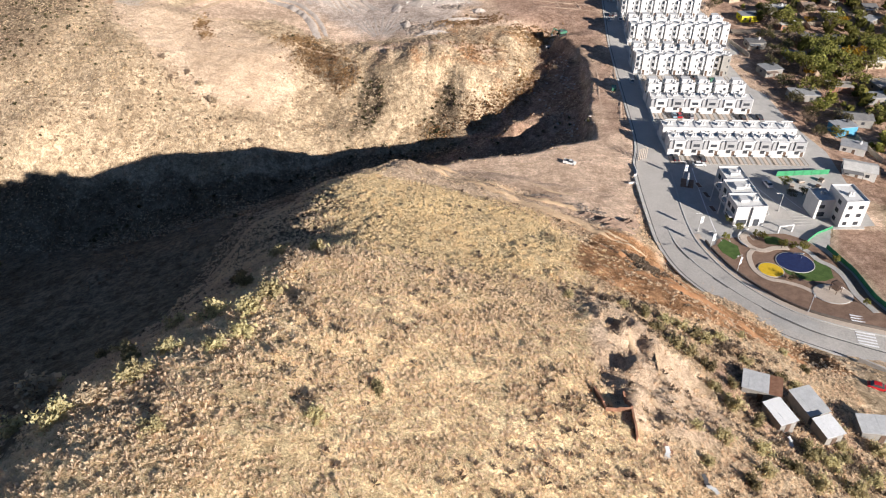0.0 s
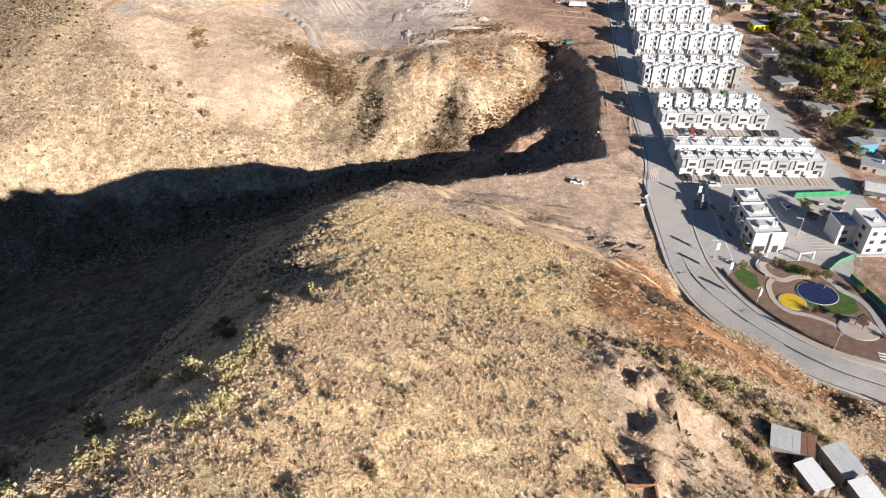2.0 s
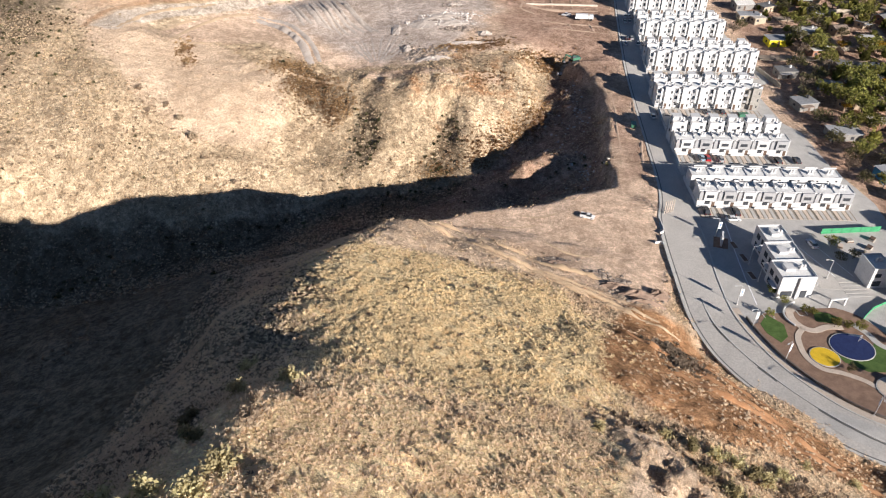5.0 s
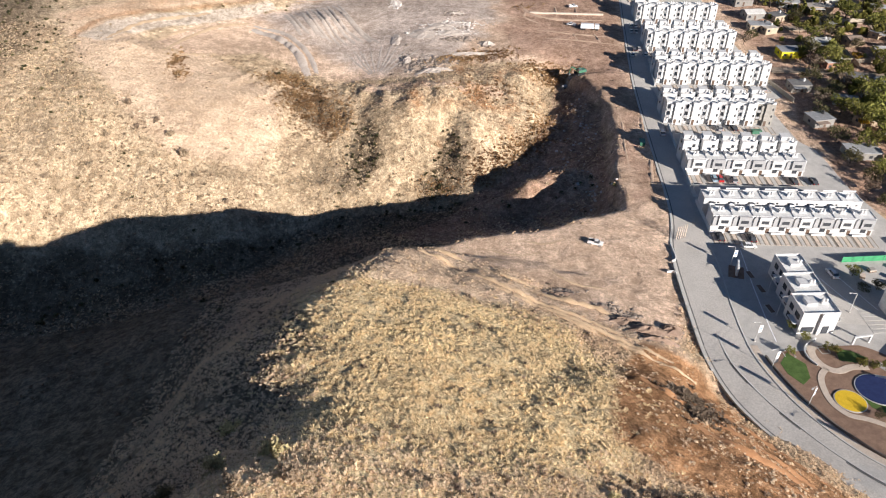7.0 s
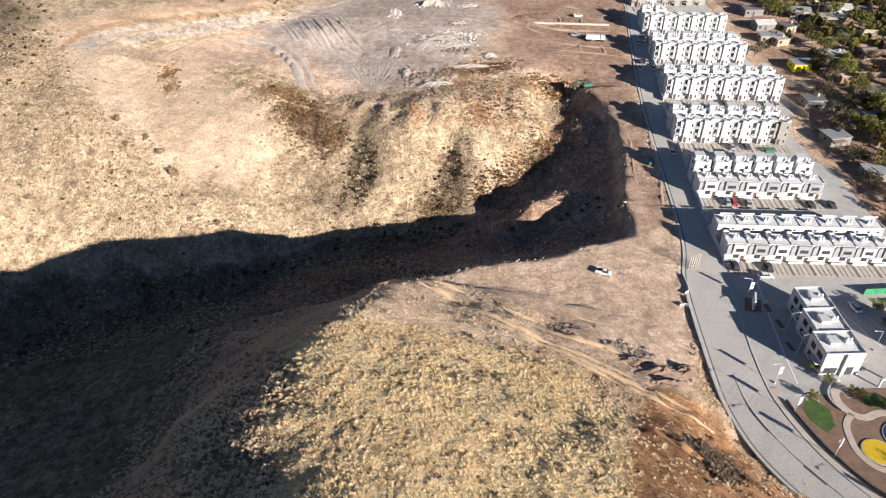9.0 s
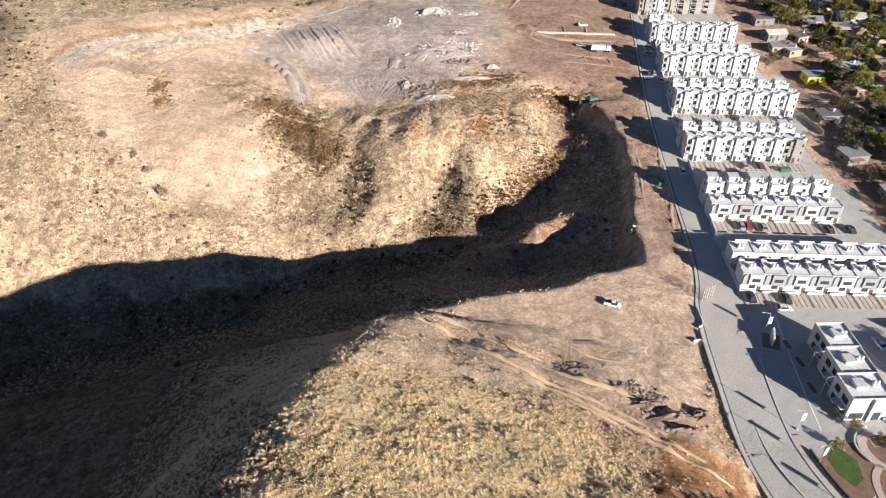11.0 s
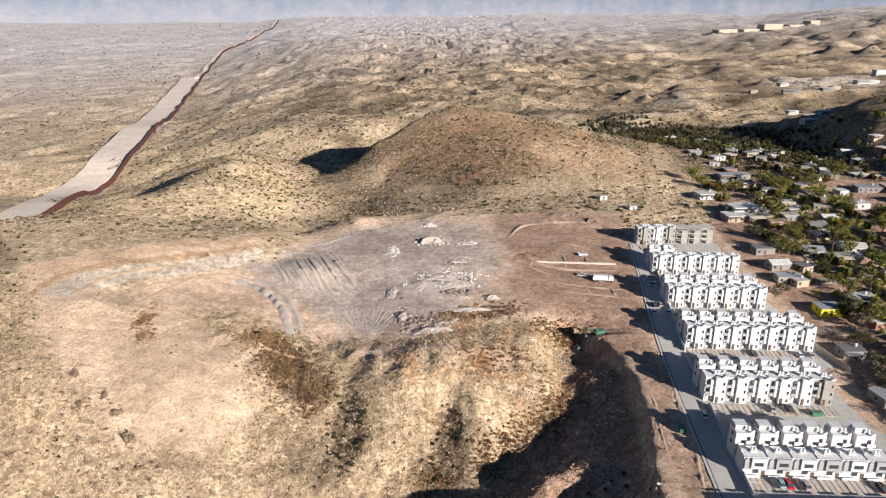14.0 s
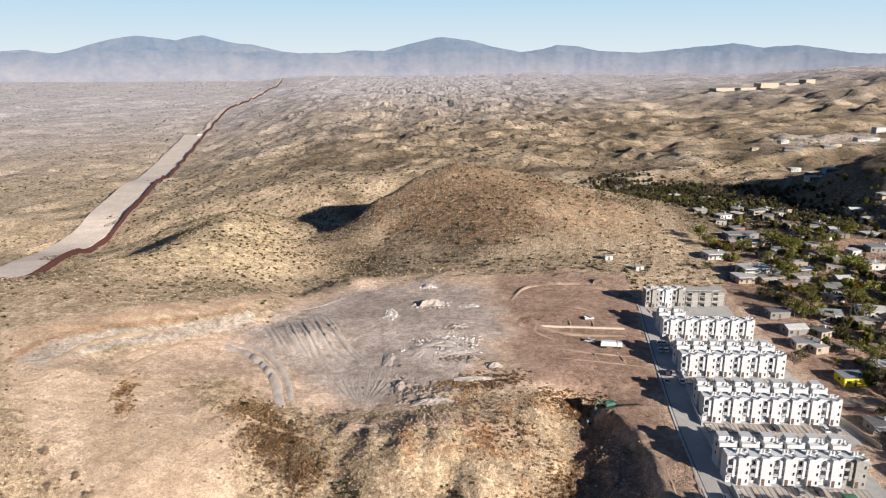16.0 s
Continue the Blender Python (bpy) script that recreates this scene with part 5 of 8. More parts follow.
def bush(seed, leaf, label):
    """A rounded shrub: bare stems and clusters of fine leaves."""
    r = np.random.RandomState(seed)
    b_ = thing("bush", label, "bush")
    stems, v, f = Geo(), [], []
    for i in range(9):
        a, e = r.rand() * math.tau, 0.5 + 0.8 * r.rand()
        tip = Vector((math.cos(a) * math.cos(e), math.sin(a) * math.cos(e), math.sin(e) * 0.95)) * (0.75 + 0.25 * r.rand())
        stems.rod((0, 0, -0.1), tip, 0.045, 0.012, 5)
        for j in range(70):
            c = np.array(tip) * (0.35 + 0.7 * r.rand()) + (r.rand(3) - 0.5) * 0.5
            d1, d2 = (r.rand(3) - 0.5) * 0.19, (r.rand(3) - 0.5) * 0.19
            k = len(v)
            v += [c + d1, c + d2, c - d1 * 0.8, c - d2]
            f.append((k, k + 1, k + 2, k + 3))
    part("branching", stems, bark, b_)
    part("foliage", raw_mesh("foliage", v, f, leaf), leaf, b_)
    return b_


shrubs = [bush(1, olive_leaf, "round olive-green shrub on the hillside"), bush(2, yellow_leaf, "pale yellowish dry shrub on the hillside"), bush(3, grey_leaf, "leafless grey-brown shrub on the hillside")]
for s in shrubs:
    tagged(s, group="shrubs on the hillside")
used = set()
CREST_BUSHES = [(-39.8, 86.6, 1.4), (-33, 84.2, 1.7), (-21.1, 94.1, 1.7), (-23.7, 87.1, 1.6), (-40.5, 72.3, 1.5), (-36.9, 65.2, 1.5), (-60, 82, 1.5), (-54.6, 70.5, 2.6), (-49.2, 85.5, 1.2), (-58, 95, 1.2), (-26.4, 82.9, 1.5), (-25.5, 75.1, 1.3), (-15.4, 101.3, 1.4), (-27.9, 117.2, 1.2), (-33.3, 102.3, 1.2), (-53, 62, 1.5), (-45.9, 60.1, 1.7), (-41.4, 61.8, 1.4), (-13.2, 58, 1.0), (-6, 65.3, 0.9), (-35, 72.4, 1.2), (-28.6, 71.9, 1.2), (-17.9, 83.6, 1.2), (-31.3, 54.6, 1.0), (-30, 95, 1.3), (-26, 104, 1.2), (-19, 107, 1.3), (-22, 99, 1.1)]
EAST_BUSHES = [(45, 99, 1.4), (48, 96, 1.7), (50, 94, 1.5), (53, 91, 1.4), (56, 100, 1.3), (60, 102, 1.2), (57, 88, 1.2), (64, 97, 1.3), (55, 82, 1.6), (58, 79, 1.4), (69, 94, 1.1), (73, 93, 1.2), (66, 73, 1.7), (69, 72, 1.5), (75, 78, 1.5), (73, 75, 1.3), (52, 86, 0.9), (54, 84, 0.9), (80, 101, 1.0), (29, 106, 1.0), (41, 107, 1.0), (45, 105, 1.3), (49, 104, 1.4), (52, 103, 1.4), (54, 101, 1.5), (67, 107, 1.0), (77, 106, 1.1), (70, 94, 1.3), (47.4, 70.4, 1.4), (55, 70.8, 1.5), (58.9, 68.3, 1.6), (62.8, 65.9, 1.7), (76.4, 71.1, 1.7), (48, 61.2, 1.3), (41.4, 63.4, 1.0), (42.5, 70.9, 1.0), (53.1, 85.6, 1.0), (77.3, 83.7, 1.3), (83.7, 79.4, 1.6), (66, 76, 1.3), (70, 67, 1.8), (52, 65, 1.4)]
SLOPE_BUSHES = [(-85, 278, 2.0), (-91, 286, 1.5), (-97, 292, 1.3), (-103, 287, 1.2), (-108, 297, 1.5), (-112, 280, 1.2), (-99, 276, 1.0), (-120, 286, 1.3), (-80, 270, 0.9), (-77, 262, 1.0), (-68, 262, 1.1), (-115, 268, 1.2), (-128, 262, 1.3)]
for i, (x, y, r) in enumerate(CREST_BUSHES + EAST_BUSHES + SLOPE_BUSHES):
    k = (1, 1, 2, 1, 0)[i % 5] if i < 28 else (1, 0, 1)[i % 3] if i < 70 else 2
    m = pose(x, y, at(x, y) - 0.05, 0, 0, 47 * i) @ Matrix.Diagonal((r * 1.85, r * 1.85, r * 1.6, 1) if i < 28 else (r * 1.5, r * 1.5, r * 1.55, 1))
    if k not in used:
        used.add(k)
        shrubs[k].matrix_basis = m
    else:
        o = copy_thing(shrubs[k], Matrix())
        o.matrix_basis = m


def tree(seed, leaf, height, spread, label, tall=False):
    """A tapered trunk with limbs and an uneven crown of leaf clusters with gaps."""
    r = np.random.RandomState(seed)
    t = thing("tree", label, "tree", group="trees in the town")
    wood, v, f = Geo(), [], []
    fork = Vector(((r.rand() - 0.5) * 0.4, (r.rand() - 0.5) * 0.4, height * (0.28 if not tall else 0.2)))
    wood.rod((0, 0, -0.4), fork, 0.035 * height, 0.024 * height, 7)
    for i in range(10 if not tall else 7):
        a = math.tau * (i / (10 if not tall else 7)) + r.rand()
        out = spread * (0.35 + 0.55 * r.rand()) * (1 if not tall else 0.45)
        tip = Vector((math.cos(a) * out, math.sin(a) * out, height * (0.45 + 0.45 * r.rand() if not tall else 0.3 + 0.68 * i / 7)))
        wood.rod(fork, tip, 0.015 * height, 0.005 * height, 5)
        reach = spread * (0.30 + 0.2 * r.rand()) * (1 if not tall else 0.6)
        for j in range(70):
            d = r.randn(3)
            d /= np.linalg.norm(d)
            c = np.array(tip) + d * reach * (0.55 + 0.5 * r.rand()) * (1, 1, 0.72)
            s = 0.05 * height * (0.6 + 0.7 * r.rand())
            d1, d2 = (r.rand(3) - 0.5) * 2 * s, (r.rand(3) - 0.5) * 2 * s
            k = len(v)
            v += [c + d1, c + d2, c - d1 * 0.8, c - d2]
            f.append((k, k + 1, k + 2, k + 3))
    part("trunk", wood, bark, t)
    part("crown", raw_mesh("crown", v, f, leaf), leaf, t)
    return t


kinds = [
    tree(11, green_leaf, 9.0, 5.0, "broad green shade tree between the houses"),
    tree(12, dull_leaf, 6.0, 3.6, "dull olive mesquite tree beside the lots"),
    tree(13, gold_leaf, 7.0, 3.8, "golden autumn tree among the houses"),
    tree(14, green_leaf, 5.0, 2.6, "small green tree in a yard"),
    tree(15, green_leaf, 11.0, 2.6, "tall slim dark green tree", True),
    tree(16, brown_leaf, 6.0, 3.4, "half-bare brown tree in a yard"),
]
planted = set()


def plant(k, x, y, scale=1.0, lift=0.0):
    m = pose(x, y, at(x, y) + lift, 0, 0, (x * 37 + y * 11) % 360) @ Matrix.Diagonal((scale, scale, scale * (0.9 + 0.2 * ((x * 7 + y * 3) % 1)), 1))
    if k not in planted:
        planted.add(k)
        kinds[k].matrix_basis = m
    else:
        copy_thing(kinds[k], Matrix()).matrix_basis = m


for k, x, y, s in ((0, 200, 331, 1.0), (2, 206, 333, 0.9), (0, 166, 281, 1.15), (0, 171, 277, 0.95), (0, 163, 290, 0.9), (1, 161, 302, 1.0), (1, 168, 306, 1.1), (1, 182, 338, 1.2), (5, 174, 312, 1.1), (3, 158, 247, 1.3), (0, 184, 270, 0.75), (5, 146, 236, 0.9), (1, 150, 242, 0.9), (4, 170, 238, 0.8), (0, 152, 225, 0.6), (1, 147, 228, 0.8)):
    plant(k, x, y, s)
for k, x, y, s in ((2, 183, 507, 0.9), (0, 216, 514, 1.25), (4, 244, 516, 0.9), (0, 264, 520, 1.4), (0, 234, 463, 1.1), (2, 221, 432, 0.8), (0, 225, 430, 0.9), (3, 179, 400, 1.5), (1, 170, 424, 1.2), (1, 176, 419, 1.0), (2, 226, 497, 0.6), (1, 155, 362, 0.9), (5, 150, 357, 0.8), (0, 200, 486, 0.7), (1, 198, 464, 1.1), (0, 180, 367, 0.7), (4, 190, 388, 0.8), (3, 215, 460, 1.2), (1, 160, 470, 0.9), (0, 250, 440, 0.9)):
    plant(k, x, y, s)
for k, x, y, s in ((0, 158, 262, 0.9), (1, 152, 270, 1.1), (0, 176, 290, 1.35), (0, 183, 283, 1.2), (2, 190, 292, 1.3), (1, 154, 288, 1.0), (5, 158, 296, 1.1), (1, 163, 318, 1.2), (0, 178, 302, 1.1), (1, 149, 254, 1.0), (3, 153, 245, 1.3), (1, 160, 236, 1.1), (0, 166, 262, 0.9), (5, 170, 330, 1.2), (1, 176, 345, 1.1)):
    plant(k, x, y, s)
g = np.random.RandomState(10)
for i in range(64):
    plant(int(g.choice([0, 1, 0, 3, 0])), 174 + 75 * g.rand(), 225 + 305 * g.rand(), 0.7 + 0.6 * g.rand())
g = np.random.RandomState(9)
far_trees = []
for i in range(460):
    x, y = 156 + 330 * g.rand() ** 1.4, 175 + 500 * g.rand()
    if x < 152 + 0.05 * y or (y > 480 and x < 185):
        continue
    if x > 235 or y > 430:
        far_trees.append((x, y))
        continue
    plant(int(g.choice([0, 0, 0, 1, 1, 3, 4, 5, 2], p=[0.14, 0.14, 0.14, 0.17, 0.16, 0.1, 0.06, 0.05, 0.04])), x, y, 0.45 + 0.6 * g.rand())
for i in range(380):
    x, y = 160 + 80 * g.rand(), 185 + 330 * g.rand()
    if x > 148 + 0.055 * y:
        far_trees.append((x, y))
far_trees = np.array(far_trees)
size = 1.4 + 2.6 * g.rand(len(far_trees)) ** 1.3
scatter("town_trees", "green and olive tree crowns between the farther houses", "trees", far_trees, size, size * 1.5, [fan_clump(200 + s, 70, 1.0, 0.95, 0.34) for s in range(6)], green_leaf, 19, -0.5)


# ---------------------------------------------------------------- vehicles
tyre_black = surface("tyre", (0.015, 0.015, 0.016), (0.035, 0.035, 0.036), 4.0, 0.9)
lamp_red, n, l, b = nodes_of("tail_lamp", 0.3)
b.inputs["Base Color"].default_value = (0.35, 0.01, 0.01, 1)
lamp_clear, n, l, b = nodes_of("head_lamp", 0.15)
b.inputs["Base Color"].default_value = (0.7, 0.7, 0.68, 1)


def paint(name, colour):
    m, n, l, b = nodes_of(name, 0.3)
    b.inputs["Coat Weight"].default_value = 0.5
    dust = noise_at(n, l, 1.5, 4)
    l.new(ramp(n, l, dust, tuple(v * 0.82 for v in colour), colour), b.inputs["Base Color"])
    return m


CAR_PAINT = {"white": paint("white_car_paint", (0.72, 0.72, 0.72)), "red": paint("red_car_paint", (0.45, 0.02, 0.025)), "silver": paint("silver_car_paint", (0.34, 0.34, 0.35)), "dark": paint("dark_car_paint", (0.035, 0.037, 0.042)), "blue": paint("pale_blue_car_paint", (0.30, 0.42, 0.50))}


def hull(profile, half, inset=0.12, top=None):
    """A side profile of (x, z) swept across a car's width, drawn in towards the top."""
    g, n_ = Geo(), len(profile)
    zs = [z for _, z in profile]
    lo, hi = min(zs), max(zs)
    for side in (-1, 1):
        g.v += [(x, side * (half - inset * ((z - lo) / (hi - lo)) ** 2), z) for x, z in profile]
    g.f = [tuple(range(n_)), tuple(range(2 * n_ - 1, n_ - 1, -1))] + [(i, i + n_, (i + 1) % n_ + n_, (i + 1) % n_) for i in range(n_)]
    return g


def car(colour, kind="sedan"):
    c = thing("car", f"{colour} parked {'pickup truck' if kind == 'pickup' else 'car'} with dark windows", "car")
    p = CAR_PAINT[colour]
    part("body", hull([(-2.15, 0.35), (2.1, 0.35), (2.2, 0.6), (2.05, 0.82), (1.2, 0.95), (-1.3, 0.98), (-2.1, 0.95), (-2.22, 0.65)], 0.88), p, c)
    if kind == "pickup":
        part("cabin", hull([(-0.35, 0.95), (1.25, 0.93), (0.75, 1.5), (-0.2, 1.55)], 0.78, 0.16), glass, c, "dark cabin glass")
        part("roof", Geo().box(-0.25, -0.62, 1.53, 0.75, 0.62, 1.58, 0.04), p, c)
        part("load_bed", Geo().box(-2.0, -0.7, 0.97, -0.5, 0.7, 1.0), dark_metal, c)
        for y in (-0.82, 0.72):
            part("bed_side", Geo().box(-2.1, y, 0.95, -0.45, y + 0.1, 1.28), p, c)
    else:
        part("cabin", hull([(-1.75, 0.95), (1.05, 0.93), (0.45, 1.4), (-0.2, 1.47), (-1.2, 1.42)], 0.78, 0.16), glass, c, "dark cabin glass")
        part("roof", Geo().box(-1.15, -0.6, 1.43, 0.4, 0.6, 1.49, 0.04), p, c)
    for x in (-1.35, 1.38):
        for s in (-1, 1):
            w = part("wheel", Geo().rod((x, s * 0.70, 0.33), (x, s * 0.90, 0.33), 0.33, n=14), tyre_black, c)
            part("rim", Geo().rod((x, s * 0.90, 0.33), (x, s * 0.915, 0.33), 0.20, n=10), lamp_grey, w)
    for s in (-1, 1):
        part("headlight", Geo().box(2.06, s * 0.62 - 0.16, 0.62, 2.2, s * 0.62 + 0.16, 0.76), lamp_clear, c)
        part("tail_light", Geo().box(-2.24, s * 0.66 - 0.12, 0.66, -2.1, s * 0.66 + 0.12, 0.84), lamp_red, c)
    return c


made_cars = {}


def park(colour, x, y, turn, kind="sedan", z=None):
    m = pose(x, y, (float(paved_z(x, y)) + 0.05 if z is None else z), 0, 0, turn)
    if (colour, kind) in made_cars:
        return copy_thing(made_cars[colour, kind], m)
    c = made_cars[colour, kind] = car(colour, kind)
    c.matrix_basis = m
    return c


for colour, x, y, turn in (("white", 95.2, 206.4, -4), ("blue", 98.0, 243.6, 84), ("red", 99.9, 243.4, 84), ("silver", 104.2, 242.6, 84), ("dark", 123.5, 241.0, 86), ("dark", 129.8, 240.6, 86), ("dark", 97.6, 210.2, 84), ("dark", 88.6, 211.0, 84),
                           ("silver", 106.8, 192.0, 96), ("white", 113.2, 193.0, 94), ("dark", 117.5, 278.6, 86), ("silver", 112.0, 278.8, 86), ("dark", 121.6, 313.0, 86), ("white", 137.5, 311.6, 86), ("silver", 141.2, 311.2, 86), ("dark", 110, 346, 80)):
    park(colour, x, y, turn, z=float(paved_z(x, y)) + 0.11)
for colour, x, y, turn in (("white", 90.0, 276.0, 83), ("white", 101.8, 345.6, 81), ("silver", 100.6, 352.0, 81), ("white", 102.0, 372.0, 81), ("white", 104.2, 371.6, 81), ("white", 103.4, 378.5, 81), ("white", 105.4, 378.2, 81), ("dark", 98.4, 352.0, 81), ("white", 96.2, 346.0, 81)):
    park(colour, x, y, turn)
park("white", 51.6, 209.4, -24, "pickup", at(51.6, 209.4))
park("white", 75.0, 380.5, 150, "pickup", at(75, 380.5))
park("white", 80.0, 404.0, 10, "pickup", at(80, 404))
park("red", 97.0, 100.0, -25, z=at(97, 100) + 0.1)


# ---------------------------------------------------------------- lamps, signs and the court
def street_lamp(banner):
    s = thing("street_lamp", "grey steel street lamp with a white hanging banner" if banner else "grey steel street lamp with one curved arm", "street lamp")
    part("base", Geo().box(-0.22, -0.22, -0.1, 0.22, 0.22, 0.25), concrete, s)
    part("pole", Geo().rod((0, 0, 0.2), (0, 0, 6.2), 0.09, 0.055), lamp_grey, s)
    arm = part("arm", Geo().rod((0, 0, 6.1), (-1.7, 0, 6.5), 0.05, 0.04), lamp_grey, s)
    part("lamp_head", Geo().box(-2.25, -0.16, 6.44, -1.55, 0.16, 6.58, 0.03), lamp_grey, arm)
    if banner:
        part("banner", Geo().box(0.12, -0.02, 2.7, 1.0, 0.02, 5.0), banner_white, s)
        part("print", Geo().box(0.3, -0.03, 3.7, 0.82, 0.03, 4.3), banner_mark, s, "blue print on the banner")
    return s


lamps = {}
for x, y, banner, turn in ((82.3, 168.5, True, 10), (82.6, 159.2, True, 20), (85.6, 147.2, True, 35), (96.6, 129.2, True, 60), (87.2, 198.5, True, 0), (91.8, 185, False, 180), (91.4, 177.5, False, 180), (110.5, 178, False, 0), (88.5, 237, False, 0), (92.5, 272, False, 0), (97, 306, False, 0), (102, 340, False, 0)):
    m = pose(x, y, float(paved_z(x, y)) + 0.02, 0, 0, turn)
    if banner in lamps:
        copy_thing(lamps[banner], m)
    else:
        lamps[banner] = tagged(street_lamp(banner), group="street lamps with banners" if banner else "street lamps")
        lamps[banner].matrix_basis = m


def planter(x, y, w, d, turn, group="planting beds in the court"):
    p_ = thing("planter", "sunken dark planting bed with concrete rim", "planter", pose(x, y, float(paved_z(x, y)), 0, 0, turn), group)
    part("soil", Geo().box(-w / 2, -d / 2, -0.1, w / 2, d / 2, 0.05), mulch, p_)
    g_ = Geo().box(-w / 2 - 0.15, -d / 2 - 0.15, -0.1, w / 2 + 0.15, -d / 2, 0.14).box(-w / 2 - 0.15, d / 2, -0.1, w / 2 + 0.15, d / 2 + 0.15, 0.14)
    g_.box(-w / 2 - 0.15, -d / 2, -0.1, -w / 2, d / 2, 0.14).box(w / 2, -d / 2, -0.1, w / 2 + 0.15, d / 2, 0.14)
    part("rim", g_, kerb_grey, p_)


for x, y, w, d in ((91.0, 194, 1.3, 3.0), (91.6, 188, 1.3, 3.2), (90.8, 180, 1.3, 3.2), (97.5, 164.5, 2.0, 2.0), (88.5, 163.5, 2.2, 2.2)):
    planter(x, y, w, d, 6)
sign = thing("entrance_sign", "white upright sign slab standing in a dark planting bed", "sign", pose(87.6, 195.2, 0.0, 0, 0, 70))
part("bed", Geo().box(-2.6, -2.0, -0.1, 2.6, 2.0, 0.12), mulch, sign)
part("slab", Geo().box(-1.9, -0.25, 0.1, 1.9, 0.25, 3.0), white_paint, sign)
for k in range(3):
    part("lettering", Geo().box(-1.5, -0.29, 1.0 + 0.6 * k, 1.3 - 0.4 * k, -0.25, 1.3 + 0.6 * k), banner_mark, sign, "unreadable dark lettering")
strip_line = [(92.6, 205), (90.2, 190), (88.6, 178), (87.6, 168)]
setting("trim_parking_line", Geo().ribbon(lifted(strip_line, 0.012), lifted(offset(strip_line, 0.28), 0.012), 0.02), banner_white, "white painted line across the court")
for k, (a, c) in enumerate((((108.5, 195), (113.5, 178)), ((113.5, 196), (118.5, 178)))):
    ln = [a, c]
    setting("trim_bay_line", Geo().ribbon(lifted(ln, 0.012), lifted(offset(ln, 0.2), 0.012), 0.02), banner_white, "white painted parking line")
bay = [(106, 199), (107, 174), (120, 172), (118, 199)]
setting("pavement_parking", Geo().prism(bay, lambda x, y: float(paved_z(x, y)) - 0.1, lambda x, y: float(paved_z(x, y)) + 0.004), road_concrete, "grey concrete parking court")


def office():
    o = thing("show_house", "white two-storey building of stepped cubes with terraces", "building", pose(0, 0, 0))
    for x0, y0, x1, y1, z in ((96.2, 186.5, 103.2, 194.6, 6.1), (94.9, 178.2, 103.0, 186.5, 6.1), (93.4, 170.6, 102.6, 178.2, 6.3)):
        part("wall", Geo().box(x0, y0, -0.4, x1, y1, z), white_paint, o)
        part("roof", Geo().box(x0 + 0.18, y0 + 0.18, z, x1 - 0.18, y1 - 0.18, z + 0.06), roof_white, o)
        parapet(o, x0, y0, x1, y1, z, 0.5, 0.18)
        part("roof_box", Geo().box(x0 + 2.2, y0 + 3.0, z + 0.06, x0 + 4.6, y0 + 5.6, z + 0.9), white_paint, o)
        tanks(o, x1 - 2.2, y0 + 4.2, z + 0.06)
        for k in range(2):
            w = side_window(o, y0 + 1.0, 0.7 + 2.9 * k, 2.2, 1.6, x0)
            w = side_window(o, y0 + 4.4, 0.7 + 2.9 * k, 1.8, 1.6, x0)
        side_window(o, y0 + 2.0, 3.6, 1.6, 1.2, x1, 1)
        part("canopy", Geo().box(x0 - 1.3, y0 + 0.6, 2.7, x0 + 0.02, y0 + 4.0, 2.85), white_paint, o)
        part("terrace", Geo().box(x1 - 0.02, y0 + 1.0, 2.8, x1 + 1.4, y0 + 4.5, 3.0), concrete, o)
        part("balustrade", Geo().box(x1 + 1.3, y0 + 1.0, 3.0, x1 + 1.4, y0 + 4.5, 3.9), white_paint, o)
    window(o, 94.2, 0.5, 3.0, 1.7, 170.6)
    part("fin", Geo().box(98.0, 170.0, -0.2, 98.5, 170.62, 6.6), white_paint, o)
    part("doorway", Geo().box(99.4, 170.5, 0, 101.0, 170.62, 2.3), glass, o)
    return o


def corner_house():
    o = thing("corner_house", "white three-storey house of two stepped volumes", "building", pose(0, 0, 0))
    for x0, y0, x1, y1, z in ((119.2, 173.6, 124.4, 180.4, 6.0), (124.4, 168.6, 131.2, 178.4, 8.6)):
        part("wall", Geo().box(x0, y0, -0.6, x1, y1, z), white_paint, o)
        part("roof", Geo().box(x0 + 0.18, y0 + 0.18, z, x1 - 0.18, y1 - 0.18, z + 0.06), roof_white, o)
        parapet(o, x0, y0, x1, y1, z, 0.5, 0.18)
        tanks(o, x0 + 3.2, y0 + 4.0, z + 0.06)
    for k in range(3):
        window(o, 125.4, 0.8 + 2.8 * k, 1.2, 1.2, 168.6)
        window(o, 128.6, 0.8 + 2.8 * k, 1.4, 1.2, 168.6)
        side_window(o, 171.0, 0.8 + 2.8 * k, 1.6, 1.3, 124.4)
    window(o, 120.0, 3.6, 1.6, 1.2, 173.6)
    window(o, 120.0, 0.7, 2.2, 1.6, 173.6)
    part("plinth", Geo().box(122.5, 167.4, -0.6, 132.0, 168.58, 0.25), concrete, o)
    for k in range(6):
        part("paver", Geo().box(112.8, 170.2 + 1.5 * k, -0.1, 119.0, 171.1 + 1.5 * k, 0.05), concrete, o)
    return o


office()
corner_house()
gate_house = thing("entrance_portal", "white rendered portal frame at the car park entrance", "gate", pose(107.6, 166.8, 0.0, 0, 0, 8))
part("beam", Geo().box(-2.4, -0.2, 2.2, 2.4, 0.2, 2.6), white_paint, gate_house)
for x in (-2.4, 2.0):
    part("post", Geo().box(x, -0.2, -0.2, x + 0.4, 0.2, 2.2), white_paint, gate_house)


